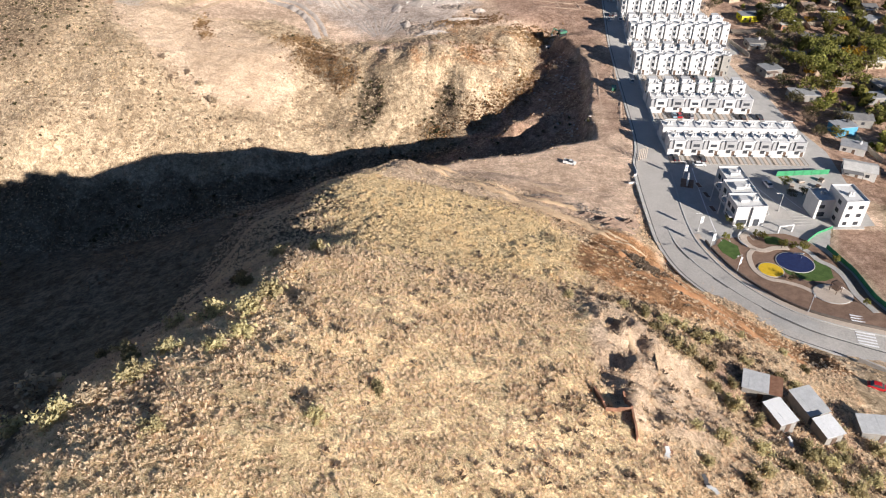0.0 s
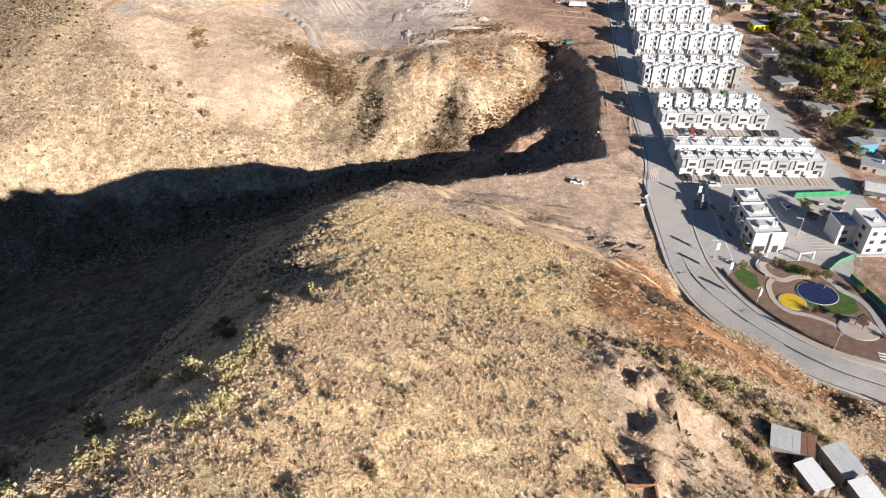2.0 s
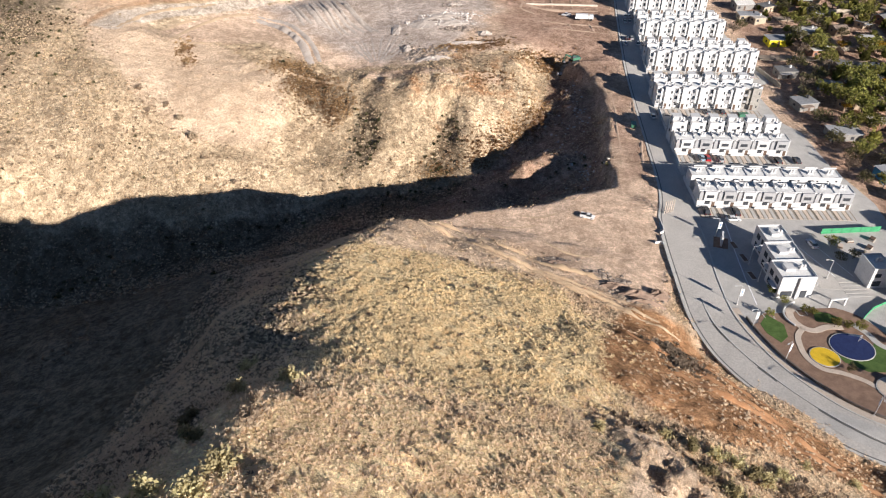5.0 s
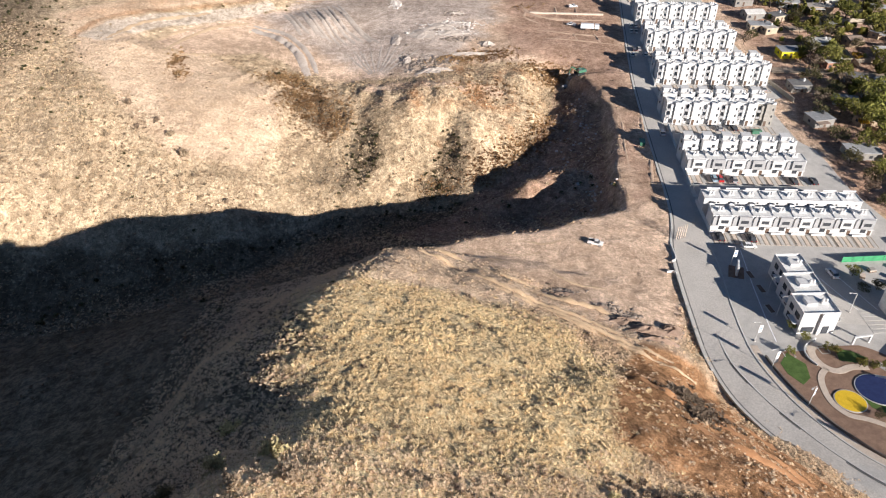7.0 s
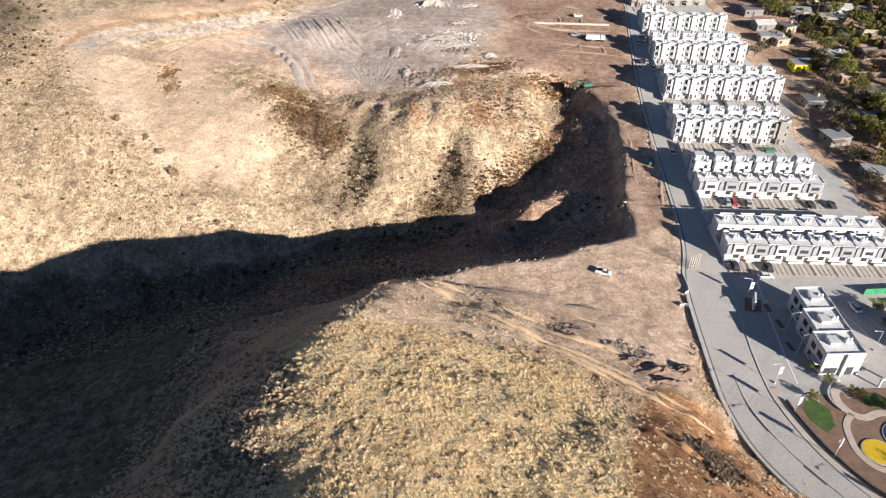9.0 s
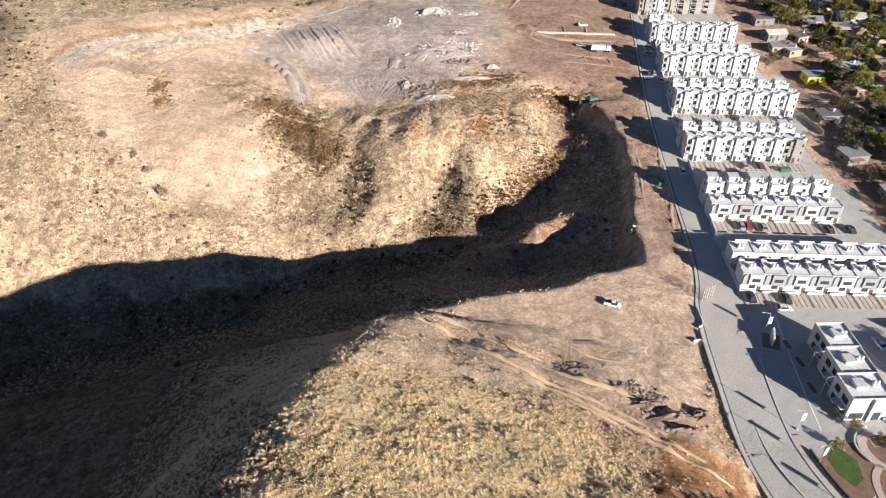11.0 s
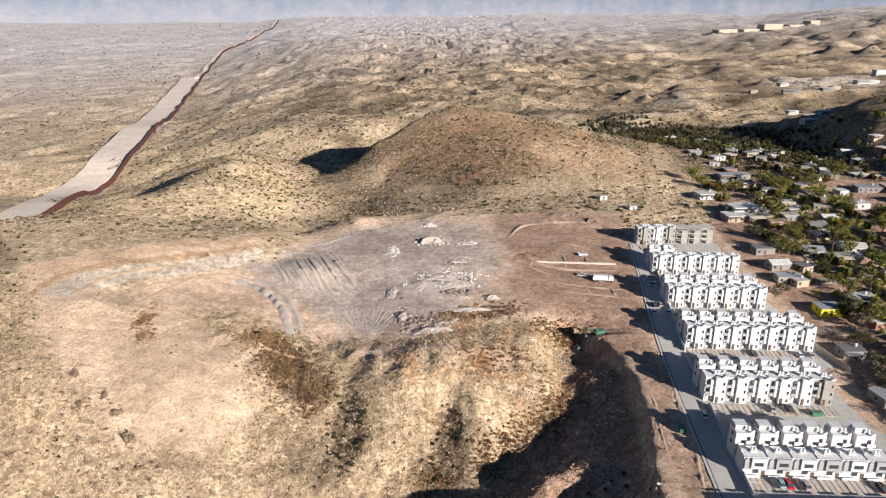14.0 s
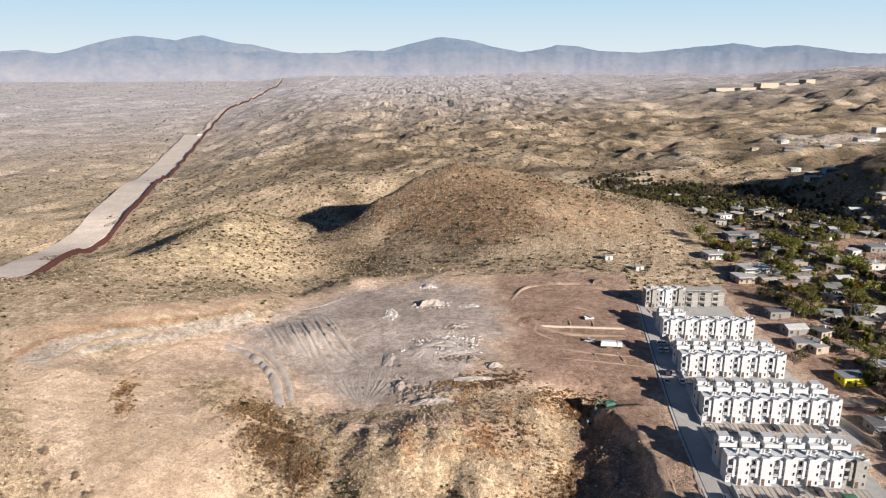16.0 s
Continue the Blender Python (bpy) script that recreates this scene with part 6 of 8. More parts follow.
# ---------------------------------------------------------------- the small park
def flat_patch(name, ring, lift, thick, material, label, kind=True):
    g_ = Geo().prism(ring, lambda x, y: float(paved_z(x, y)) + lift - thick, lambda x, y: float(paved_z(x, y)) + lift)
    return setting(name, g_, material, label)


def oval(x, y, rx, ry, n_=40, turn=0.0):
    c, s = math.cos(turn), math.sin(turn)
    return [(x + rx * math.cos(a) * c - ry * math.sin(a) * s, y + rx * math.cos(a) * s + ry * math.sin(a) * c) for a in np.linspace(0, math.tau, n_, endpoint=False)]


inner = offset([q for q in east if 119 < q[1] < 161.5], 2.25)
bed_ring = smooth_line([(84.5, 160.5), (88, 165), (93.5, 160.5), (97, 166.5), (104, 167), (111, 163), (114.5, 155), (116.5, 146), (115.5, 134), (117, 122.5)])
for name, ring, lift, mat, label in (("ground_park", bed_ring + inner, 0.06, mulch, "brown planting beds of the park"),):
    lo = sorted(bed_ring, key=lambda q: q[1])
    g_, ys = Geo(), np.arange(121, 166.5, 1.0)
    ring = bed_ring + inner
    rows_ = []
    for y in ys:
        xs = sorted((bx - ax) * (y - ay) / (by - ay) + ax for (ax, ay), (bx, by) in zip(ring, ring[1:] + ring[:1]) if (ay > y) != (by > y))
        if len(xs) >= 2:
            rows_.append((y, xs[0], xs[-1]))
    for y, a, c in rows_:
        g_.v += [(x, y, float(paved_z(x, y)) + lift) for x in np.linspace(a, c, 8)]
    for r in range(len(rows_) - 1):
        g_.f += [(r * 8 + i, r * 8 + i + 1, (r + 1) * 8 + i + 1, (r + 1) * 8 + i) for i in range(7)]
    setting(name, g_, mat, label)
wall_line = [q for q in offset([q for q in east if q[1] < 163], 2.25) if q[1] > 119.5]
setting("wall_park", Geo().ribbon(lifted(wall_line, 0.75), lifted(offset(wall_line, 0.35), 0.75), 1.2), surface("dark_stone_wall", (0.10, 0.085, 0.075), (0.20, 0.17, 0.15), 0.8, kind="World", bump=0.6), "low dark stone retaining wall of the park")
flat_patch("lawn_corner", [(85.2, 160.5), (88.2, 164), (91, 160), (90, 155.5), (87.4, 153.4), (85.4, 157)], 0.10, 0.2, lawn_green, "small green lawn at the park corner")
flat_patch("lawn_main", [(98.6, 149.6), (99.2, 146), (103, 142.6), (107.4, 142.2), (110.6, 143.6), (112, 148), (110, 153), (108.6, 151), (107, 148), (104, 146.3), (101, 146.8)], 0.10, 0.2, lawn_green, "green lawn beside the blue play surface")
flat_patch("lawn_upper", [(99.5, 161), (103, 160), (106.5, 161.5), (104, 164), (100.5, 165)], 0.10, 0.2, lawn_green, "green lawn strip below the building")
for name, x, y, rx, ry, mat, label in (("play_surface", 95.4, 148.0, 3.2, 3.3, yellow_floor, "round yellow rubber play surface"), ("play_surface", 103.6, 151.2, 4.9, 4.8, blue_floor, "round dark blue rubber play surface"), ("sand_circle", 106.6, 136.4, 4.7, 4.2, beige_stone, "round beige sand play area")):
    d = thing(name, label + " with a pale rim", "playground")
    for piece, r, lift, m_ in (("rim", 0.22, 0.22, kerb_grey), ("surface", 0.0, 0.25, mat)):
        part(piece, Geo().prism(oval(x, y, rx + r, ry + r), lambda u, v: float(paved_z(u, v)) - 0.1, lambda u, v: float(paved_z(u, v)) + lift), m_, d)
for path_, width, label in (([(96.5, 167), (94.4, 164.6), (94, 161.5), (95.2, 158.6), (97.6, 157.4), (101, 158.6), (105, 158.4)], 1.8, "curving beige park path"), ([(95.2, 158.6), (92.6, 155.8), (91.4, 152), (91.2, 147.6), (93, 144), (96.4, 142.6), (100, 140.2), (102.2, 137.4)], 1.4, "beige path round the yellow circle"), ([(108, 159.5), (109.8, 156), (110.6, 152), (113, 148.6), (113.6, 143), (112.6, 136), (113.4, 128)], 1.7, "grey path along the fence")):
    ln = smooth_line(path_, 1.0)
    setting("path_park", Geo().ribbon(lifted(offset(ln, -width / 2), 0.14), lifted(offset(ln, width / 2), 0.14), 0.2), beige_stone if "grey" not in label else concrete, label)
plaza = smooth_line([(97.5, 168.5), (95, 167.2), (93, 164.8), (92.6, 162), (93.6, 159.4)], 0.8)
setting("wall_plaza", Geo().ribbon(lifted(plaza, 0.5), lifted(offset(plaza, 0.3), 0.5), 0.8), white_paint, "low curved white seat wall")


def screen_fence(points, h, label):
    f_ = thing("screen_fence", label, "fence")
    ln = resampled(points, max(3, int(sum(math.dist(a, c) for a, c in zip(points, points[1:])) / 2.5)))
    for a, c in zip(ln, ln[1:]):
        za, zc = at(*a) + 0.15, at(*c) + 0.15
        part("post", Geo().rod((*a, za - 0.5), (*a, za + h + 0.1), 0.05, n=6), dark_metal, f_)
        part("panel", Geo().ribbon([(*a, za + h), (*c, zc + h)], [(a[0] + 0.03, a[1] + 0.03, za + h), (c[0] + 0.03, c[1] + 0.03, zc + h)], h), fence_green, f_)


screen_fence([(118.5, 198.6), (136.5, 199.2)], 1.9, "green fabric screen along the storage yard")
screen_fence([(111.5, 161), (116, 165), (122.5, 168)], 0.9, "green fence beside the upper path")
screen_fence([(115.8, 158), (117.4, 146), (116.4, 134), (118, 123)], 1.4, "green fence along the park edge")
frame_ = thing("climbing_set", "small wooden climbing frame with a white slide", "playground")
frame_.matrix_basis = pose(107.6, 137.4, float(paved_z(0, 137)) + 0.19, 0, 0, 25)
for x in (-1, 1):
    for y in (-1, 1):
        part("post", Geo().rod((x, y, 0), (x, y, 2.6), 0.09, n=6), door_brown, frame_)
part("deck", Geo().box(-1.1, -1.1, 1.2, 1.1, 1.1, 1.3), door_brown, frame_)
part("slide", Geo().ribbon([(1.1, -0.4, 1.3), (3.2, -0.4, 0.15)], [(1.1, 0.4, 1.3), (3.2, 0.4, 0.15)], 0.08), banner_white, frame_)
part("roof", Geo().box(-1.3, -1.3, 2.6, 1.3, 1.3, 2.75, 0.4), door_brown, frame_)
swing = thing("slide", "white play slide on the blue surface", "playground")
swing.matrix_basis = pose(106.4, 153.2, float(paved_z(0, 153)) + 0.19, 0, 0, 120)
part("chute", Geo().ribbon([(0, -0.4, 1.6), (2.6, -0.4, 0.1)], [(0, 0.4, 1.6), (2.6, 0.4, 0.1)], 0.1), banner_white, swing)
for y in (-0.4, 0.35):
    part("leg", Geo().box(-0.05, y, 0, 0.05, y + 0.08, 1.55), lamp_grey, swing)
for k, x, y, s in ((3, 93.2, 172.6, 0.62), (3, 99.5, 163.6, 0.5), (3, 98.0, 164.5, 0.5), (3, 103, 158.6, 0.55), (3, 108.6, 157.4, 0.6), (3, 106, 157.8, 0.5), (3, 94.6, 168.4, 0.5), (3, 88.6, 163.6, 0.5), (3, 114.6, 151, 0.5), (1, 118, 186, 0.5), (1, 122, 186.5, 0.55), (0, 118.5, 192.5, 0.4), (1, 99, 143, 0.35), (3, 112.4, 131.2, 0.4)):
    plant(k, x, y, s, 0.25)
for x, y in ((121, 192), (125, 194.5), (129, 191), (132, 195), (127, 188.5)):
    j = thing("material_stack", "stack of timber and block pallets in the yard", "pallets", pose(x, y, at(x, y) + 0.2, 0, 0, x * 31 % 90), "stacks in the yard")
    for k in range(3):
        part("layer", Geo().box(-1.1 + 0.1 * k, -0.7, 0.32 * k, 1.0 - 0.15 * k, 0.7, 0.32 * k + 0.26), (beige_stone, raw_block, door_brown)[(k + int(x)) % 3], j)


# ---------------------------------------------------------------- houses of the old town
WALLS = [surface("wall_" + name_, lo_, hi_, 0.7, 0.9, bump=0.15) for name_, lo_, hi_ in (("cream", (0.32, 0.265, 0.195), (0.45, 0.385, 0.295)), ("grey", (0.19, 0.18, 0.17), (0.29, 0.275, 0.255)), ("whitewash", (0.42, 0.41, 0.39), (0.56, 0.55, 0.525)), ("tan", (0.26, 0.195, 0.135), (0.37, 0.285, 0.205)), ("blue", (0.06, 0.24, 0.40), (0.12, 0.36, 0.52)), ("yellow", (0.70, 0.58, 0.02), (0.82, 0.70, 0.05)), ("brick", (0.26, 0.13, 0.085), (0.36, 0.20, 0.14)))]
ROOFS = [surface("roof_" + name_, lo_, hi_, 0.5, r_, grain=8, bump=0.2, vary=0.15) for name_, lo_, hi_, r_ in (("sheet", (0.22, 0.225, 0.235), (0.38, 0.385, 0.395), 0.6), ("white", (0.42, 0.41, 0.39), (0.60, 0.585, 0.56), 0.8), ("brown", (0.20, 0.15, 0.12), (0.32, 0.25, 0.20), 0.85), ("tar", (0.12, 0.12, 0.125), (0.22, 0.215, 0.21), 0.85), ("pale", (0.33, 0.295, 0.255), (0.46, 0.415, 0.36), 0.85))]


def old_house(x, y, w, d, h, turn, wall, roof, gable=False, label=""):
    names = ("cream", "grey", "whitewashed", "tan", "bright blue", "bright yellow", "brick")
    roofs = ("sheet-metal", "white", "brown", "dark tar", "pale")
    o = thing("house", label or f"{names[wall]} single-storey house with a {roofs[roof]} {'pitched' if gable else 'flat'} roof", "house", pose(x, y, at(x, y), 0, 0, turn), "houses of the old town")
    part("wall", Geo().box(-w / 2, -d / 2, -1.2, w / 2, d / 2, h), WALLS[wall], o)
    if gable:
        r, e = h + d * 0.16, 0.35
        g_ = Geo()
        g_.v = [(-w / 2 - e, -d / 2 - e, h), (w / 2 + e, -d / 2 - e, h), (w / 2 + e, 0, r), (-w / 2 - e, 0, r), (-w / 2 - e, d / 2 + e, h), (w / 2 + e, d / 2 + e, h)]
        g_.v += [(a, b_, c - 0.14) for a, b_, c in g_.v]
        g_.f = [(0, 1, 2, 3), (3, 2, 5, 4), (9, 8, 7, 6), (10, 11, 8, 9), (0, 6, 7, 1), (5, 11, 10, 4), (1, 7, 8, 2), (2, 8, 11, 5), (0, 3, 9, 6), (3, 4, 10, 9)]
        part("roof", g_, ROOFS[roof], o)
        t_ = Geo()
        t_.v = [(sx * (w / 2 - 0.05), yy, zz) for sx in (-1, 1) for yy, zz in ((-d / 2, h), (d / 2, h), (0, r - 0.14))]
        t_.f = [(0, 1, 2), (5, 4, 3), (0, 3, 4, 1), (1, 4, 5, 2), (2, 5, 3, 0)]
        part("gable", t_, WALLS[wall], o)
    else:
        part("roof", Geo().box(-w / 2 - 0.25, -d / 2 - 0.25, h, w / 2 + 0.25, d / 2 + 0.25, h + 0.16), ROOFS[roof], o)
        if (x * 3 + y) % 3 < 1.2:
            part("water_tank", Geo().dome(w * 0.25, d * 0.15, h + 0.16, 0.5, 1.2, 10), (white_paint, dark_metal)[int(x) % 2], o, "roof water tank")
    for i in range(max(1, int(w / 3.2))):
        xx = -w / 2 + 0.8 + i * 3.0
        if xx + 1.3 < w / 2:
            if i == 1:
                part("door", Geo().box(xx, -d / 2 - 0.05, 0, xx + 0.95, -d / 2 + 0.02, 2.05), door_brown, o)
            else:
                window(o, xx, 1.0, 1.2, 1.1, -d / 2)
    side_window(o, -0.6, 1.0, 1.2, 1.0, -w / 2)
    if (x + 2 * y) % 5 < 2.2:
        p_ = part("porch_roof", Geo().box(-w / 2, -d / 2 - 2.3, h - 0.5, w * 0.1, -d / 2 - 0.02, h - 0.4), ROOFS[(roof + 2) % 5], o)
        for xx in (-w / 2 + 0.15, w * 0.1 - 0.25):
            part("post", Geo().box(xx, -d / 2 - 2.2, -0.8, xx + 0.12, -d / 2 - 2.08, h - 0.5), door_brown, o)
    return o


SEEN = [  # x, y, width, depth, height, turn, wall, roof, pitched
    (151, 283, 8, 7, 3.0, 10, 1, 0, 0), (155, 259, 11, 7, 3.0, -4, 1, 0, 0), (157, 231, 8, 6, 3.4, 8, 4, 0, 0), (193, 312, 9, 7, 3.2, 12, 2, 1, 0), (193, 300, 11, 7, 3, 10, 3, 4, 0),
]
SEEN += [
    (199, 290, 10, 7, 3, 10, 0, 1, 1), (184, 284, 12, 6, 3, 6, 3, 2, 0), (147, 200, 10, 7, 3, -25, 2, 1, 1), (193, 268, 10, 8, 3, 5, 1, 4, 0), (185, 257, 12, 6, 3, 4, 1, 0, 0), (166, 239, 11, 7, 3, -10, 1, 3, 1), (154, 217, 8, 6, 2.8, -30, 2, 0, 0),
]
SEEN += [
    (172, 492, 12, 8, 3.4, 10, 2, 1, 0), (166, 404, 9, 6, 3, 0, 1, 3, 0), (165, 387, 9, 7, 3, 4, 1, 1, 1), (163, 373, 10, 6, 2.8, -6, 0, 0, 0), (188, 401, 9, 8, 3.2, -12, 2, 0, 1), (208, 403, 11, 7, 3.4, -14, 2, 1, 1),
]
TOWN_FAR = [
    (203, 422, 9, 7, 3, 10, 0, 1, 0), (202, 452, 9, 6, 3, 5, 1, 4, 0), (228, 491, 8, 6, 4, 5, 3, 2, 0), (248, 468, 12, 8, 3, 0, 2, 1, 0), (272, 498, 14, 9, 3, -6, 1, 0, 0), (208, 436, 9, 7, 3, 0, 1, 3, 1), (166, 369, 6, 5, 2.6, 12, 0, 4, 0),
]
TOWN_FAR += [
    (210, 463, 10, 6, 3, 8, 2, 0, 0), (220, 446, 8, 6, 3, 0, 0, 1, 1), (199, 391, 12, 6, 3, -4, 3, 4, 0), (205, 533, 20, 8, 3.5, 4, 1, 0, 0), (176, 384, 8, 6, 2.8, 20, 0, 3, 0), (156, 312, 8, 6, 3.0, 0, 1, 3, 0), (165, 344, 9, 7, 3, 0, 5, 0, 0), (182, 352, 12, 6, 3, 0, 1, 1, 0), (190, 440, 10, 5, 3, 0, 3, 2, 0),
]
seats = []
for x, y, w, d, h, turn, wall, roof, gable in SEEN + TOWN_FAR:
    old_house(x, y, w, d, h, turn, wall, roof, bool(gable), "bright yellow block house with a grey flat roof" if wall == 5 else "")
    seats.append((x, y))
old_house(180, 460, 15, 10, 5.6, 6, 2, 1, label="large cream-white two-storey building with several flat roofs")
old_house(172, 452, 11, 9, 3.2, 6, 0, 1, label="low white annex with a flat roof")
old_house(184, 449, 13, 6, 3.0, 6, 3, 4, label="long low tan building with a pale roof")
seats += [(180, 460), (172, 452), (184, 449)]
g = np.random.RandomState(21)
for i in range(420):
    x, y = 158 + 230 * g.rand(), 175 + 430 * g.rand()
    if x < 150 + 0.06 * y or (y > 470 and x < 195) or (x > 300 and y < 300) or min(math.hypot(x - a, (y - c) * 1.15) for a, c in seats) < 11.5:
        continue
    seats.append((x, y))
    old_house(x, y, 5.5 + 4.5 * g.rand(), 4.5 + 2.8 * g.rand(), 2.5 + 0.6 * g.rand(), -25 + 60 * g.rand(), int(g.choice([0, 1, 2, 3, 6])), int(g.choice([0, 1, 1, 2, 3, 4])), g.rand() < 0.3)
for x, y, w, d, turn in ((454, 864, 16, 8, 0), (417, 826, 10, 7, 10), (487, 863, 20, 9, 0), (425, 890, 12, 7, 5), (544, 1100, 18, 8, 0), (610, 1060, 30, 12, 0), (395, 800, 10, 7, 0), (470, 830, 12, 7, 4), (520, 900, 14, 8, 4), (555, 880, 12, 8, 0)):
    old_house(x, y, w, d, 4.0, turn, 2 if w > 11 else 0, 1)
street = surface("dirt_street", (0.22, 0.17, 0.13), (0.33, 0.27, 0.21), 0.2, 0.95, kind="World", bump=0.3)
for k, pts in enumerate(([(206, 200), (212, 280), (216, 340), (222, 400), (236, 480), (250, 560), (290, 660), (380, 800)], [(152, 330), (176, 326), (212, 318), (260, 310)], [(176, 372), (200, 374), (222, 380), (280, 384)])):
    ln = smooth_line(pts, 3)
    a, c = offset(ln, -2.6), offset(ln, 2.6)
    za, zc = ground_z(*np.array(a).T), ground_z(*np.array(c).T)
    zz = np.maximum(za, zc) + 0.25
    setting(f"road_town_{k + 1}", Geo().ribbon([(*q, z) for q, z in zip(a, zz)], [(*q, z) for q, z in zip(c, zz)], 1.5), street, "dusty unpaved street between the houses")


def utility_pole():
    p_ = thing("utility_pole", "wooden utility pole with a cross arm", "utility pole", group="utility poles")
    part("pole", Geo().rod((0, 0, -0.6), (0, 0, 9.5), 0.15, 0.1, 7), bark, p_)
    part("cross_arm", Geo().box(-1.1, -0.06, 8.7, 1.1, 0.06, 8.85), bark, p_)
    for x in (-0.9, 0, 0.9):
        part("insulator", Geo().rod((x, 0, 8.85), (x, 0, 9.05), 0.05, n=6), lamp_grey, p_)
    return p_


pole_ = utility_pole()
for i, (x, y) in enumerate(((209, 296), (214, 330), (219, 364), (224, 398), (232, 440), (240, 480), (186, 352), (192, 392), (200, 430), (206, 470), (170, 262), (176, 300))):
    m = pose(x, y, at(x, y), 0, 0, 20 + 7 * i)
    if i:
        copy_thing(pole_, m)
    else:
        pole_.matrix_basis = m
yard_wall = surface("yard_wall", (0.34, 0.29, 0.23), (0.47, 0.41, 0.33), 0.7, 0.9, kind="World")
for a, c in (((176, 336), (204, 334)), ((203, 378), (222, 376)), ((160, 226), (160, 208)), ((190, 330), (190, 345)), ((146, 318), (149, 300))):
    w = thing("yard_wall", "plain block wall round a yard", "wall", group="yard walls")
    ln = resampled([a, c], 6)
    part("wall", Geo().ribbon([(*q, at(*q) + 1.9) for q in ln], [(q[0] + 0.2, q[1] + 0.2, at(*q) + 1.9) for q in ln], 2.6), yard_wall, w)


# ---------------------------------------------------------------- sheds on the slope
rust_sheet = surface("rusty_sheet", (0.16, 0.075, 0.045), (0.30, 0.17, 0.115), 1.2, 0.7, 0.2, bump=0.15)
zinc = surface("zinc_sheet", (0.42, 0.43, 0.44), (0.58, 0.59, 0.60), 0.8, 0.5, 0.15, bump=0.1)
pale_zinc = surface("pale_zinc_sheet", (0.68, 0.69, 0.70), (0.80, 0.81, 0.82), 0.8, 0.5, 0.15, bump=0.1)


def shed(x, y, z, w, d, h, turn, mats, label, slope=0.5):
    o = thing("shed", label, "shed", pose(x, y, z, 0, 0, turn))
    part("wall", Geo().prism([(-w / 2 + 0.2, -d / 2 + 0.2), (w / 2 - 0.2, -d / 2 + 0.2), (w / 2 - 0.2, d / 2 - 0.2), (-w / 2 + 0.2, d / 2 - 0.2)], -4.0, lambda a, b_: h + slope * (b_ + d / 2) / d), WALLS[1], o)
    n_ = max(3, int(w / 1.1))
    for i in range(n_):
        a, c = -w / 2 + w * i / n_, -w / 2 + w * (i + 1) / n_ + 0.05
        lift = 0.02 * (i % 2)
        part("roof_sheet", Geo().ribbon([(a, -d / 2, h + 0.04 + lift), (a, d / 2, h + 0.04 + slope + lift)], [(c, -d / 2, h + 0.04 + lift), (c, d / 2, h + 0.04 + slope + lift)], 0.05), mats[i % len(mats)], o)
    part("door", Geo().box(-0.5, -d / 2 + 0.12, 0, 0.5, -d / 2 + 0.2, 2.0), door_brown, o)
    return o


for x, y, w, d, h, turn, mats, label in (
    (62.6, 88.0, 7.0, 4.6, 2.7, -24, [zinc, zinc, zinc, zinc, rust_sheet, rust_sheet], "tin shed roofed with grey and rusty sheets"),
    (63.4, 81.6, 3.8, 5.4, 2.4, 16, [pale_zinc], "shed with a bright zinc sheet roof"),
    (72.0, 86.6, 4.6, 6.4, 3.0, 14, [zinc], "long shed with a grey sheet roof"),
    (72.6, 80.4, 4.0, 4.4, 2.8, 14, [pale_zinc], "lean-to with a pale sheet roof beside the long shed"),
    (86.4, 84.4, 8.4, 4.4, 2.6, -8, [zinc], "low shed with a grey-blue sheet roof"),
):
    shed(x, y, at(x, y) + 0.25, w, d, h, turn, mats, label)

# ruined footings and dumped scrap on the bare spur
clay_block = surface("clay_block", (0.20, 0.095, 0.06), (0.36, 0.20, 0.135), 1.4, 0.9, bump=0.5, vary=0.1)
for ends, label in ((((30.9, 74.0), (30.2, 63.9)), "long roofless footing of red clay blocks"), (((26.1, 73.7), (26.9, 69.2)), "short broken footing of red clay blocks"), (((26.9, 69.2), (30.4, 68.6)), "crumbled cross wall of red clay blocks")):
    ruin = thing("ruined_wall", label + " on the dry hillside", "wall", group="ruined footings on the spur")
    run = resampled(list(ends), max(3, int(math.dist(*ends) / 0.9)))
    rr = np.random.RandomState(len(label))
    for a, c in zip(run, run[1:]):
        top = 0.55 + 0.45 * rr.rand()
        part("block", Geo().ribbon([(*a, at(*a) + top), (*c, at(*c) + top)], [(a[0] + 0.3, a[1] + 0.05, at(*a) + top), (c[0] + 0.3, c[1] + 0.05, at(*c) + top)], top + 0.3), clay_block, ruin)
for x, y, turn, mat, label in ((34.4, 62.1, 20, zinc, "crumpled pale sheet metal scrap in the grass"), (35.4, 63.2, 70, rust_sheet, "rusty bent sheet scrap in the grass"), (39.5, 58.8, 40, dark_metal, "dark scrap metal heap in the grass"), (40.6, 58.0, 110, zinc, "pale sheet scrap beside the dark heap"), (63.0, 75.4, 30, zinc, "stack of old roofing sheets below the sheds")):
    junk = thing("scrap_sheet", label, "scrap", pose(x, y, at(x, y) + 0.1, 8, -6, turn), "dumped scrap on the hillside")
    for k in range(3):
        part("sheet", Geo().box(-0.55 + 0.2 * k, -0.35, 0.12 * k, 0.5 + 0.15 * k, 0.3, 0.12 * k + 0.04), mat, junk, m=pose(0.25 * k, 0.3 * k, 0.05, 6 * k, -9 * k, 37 * k))



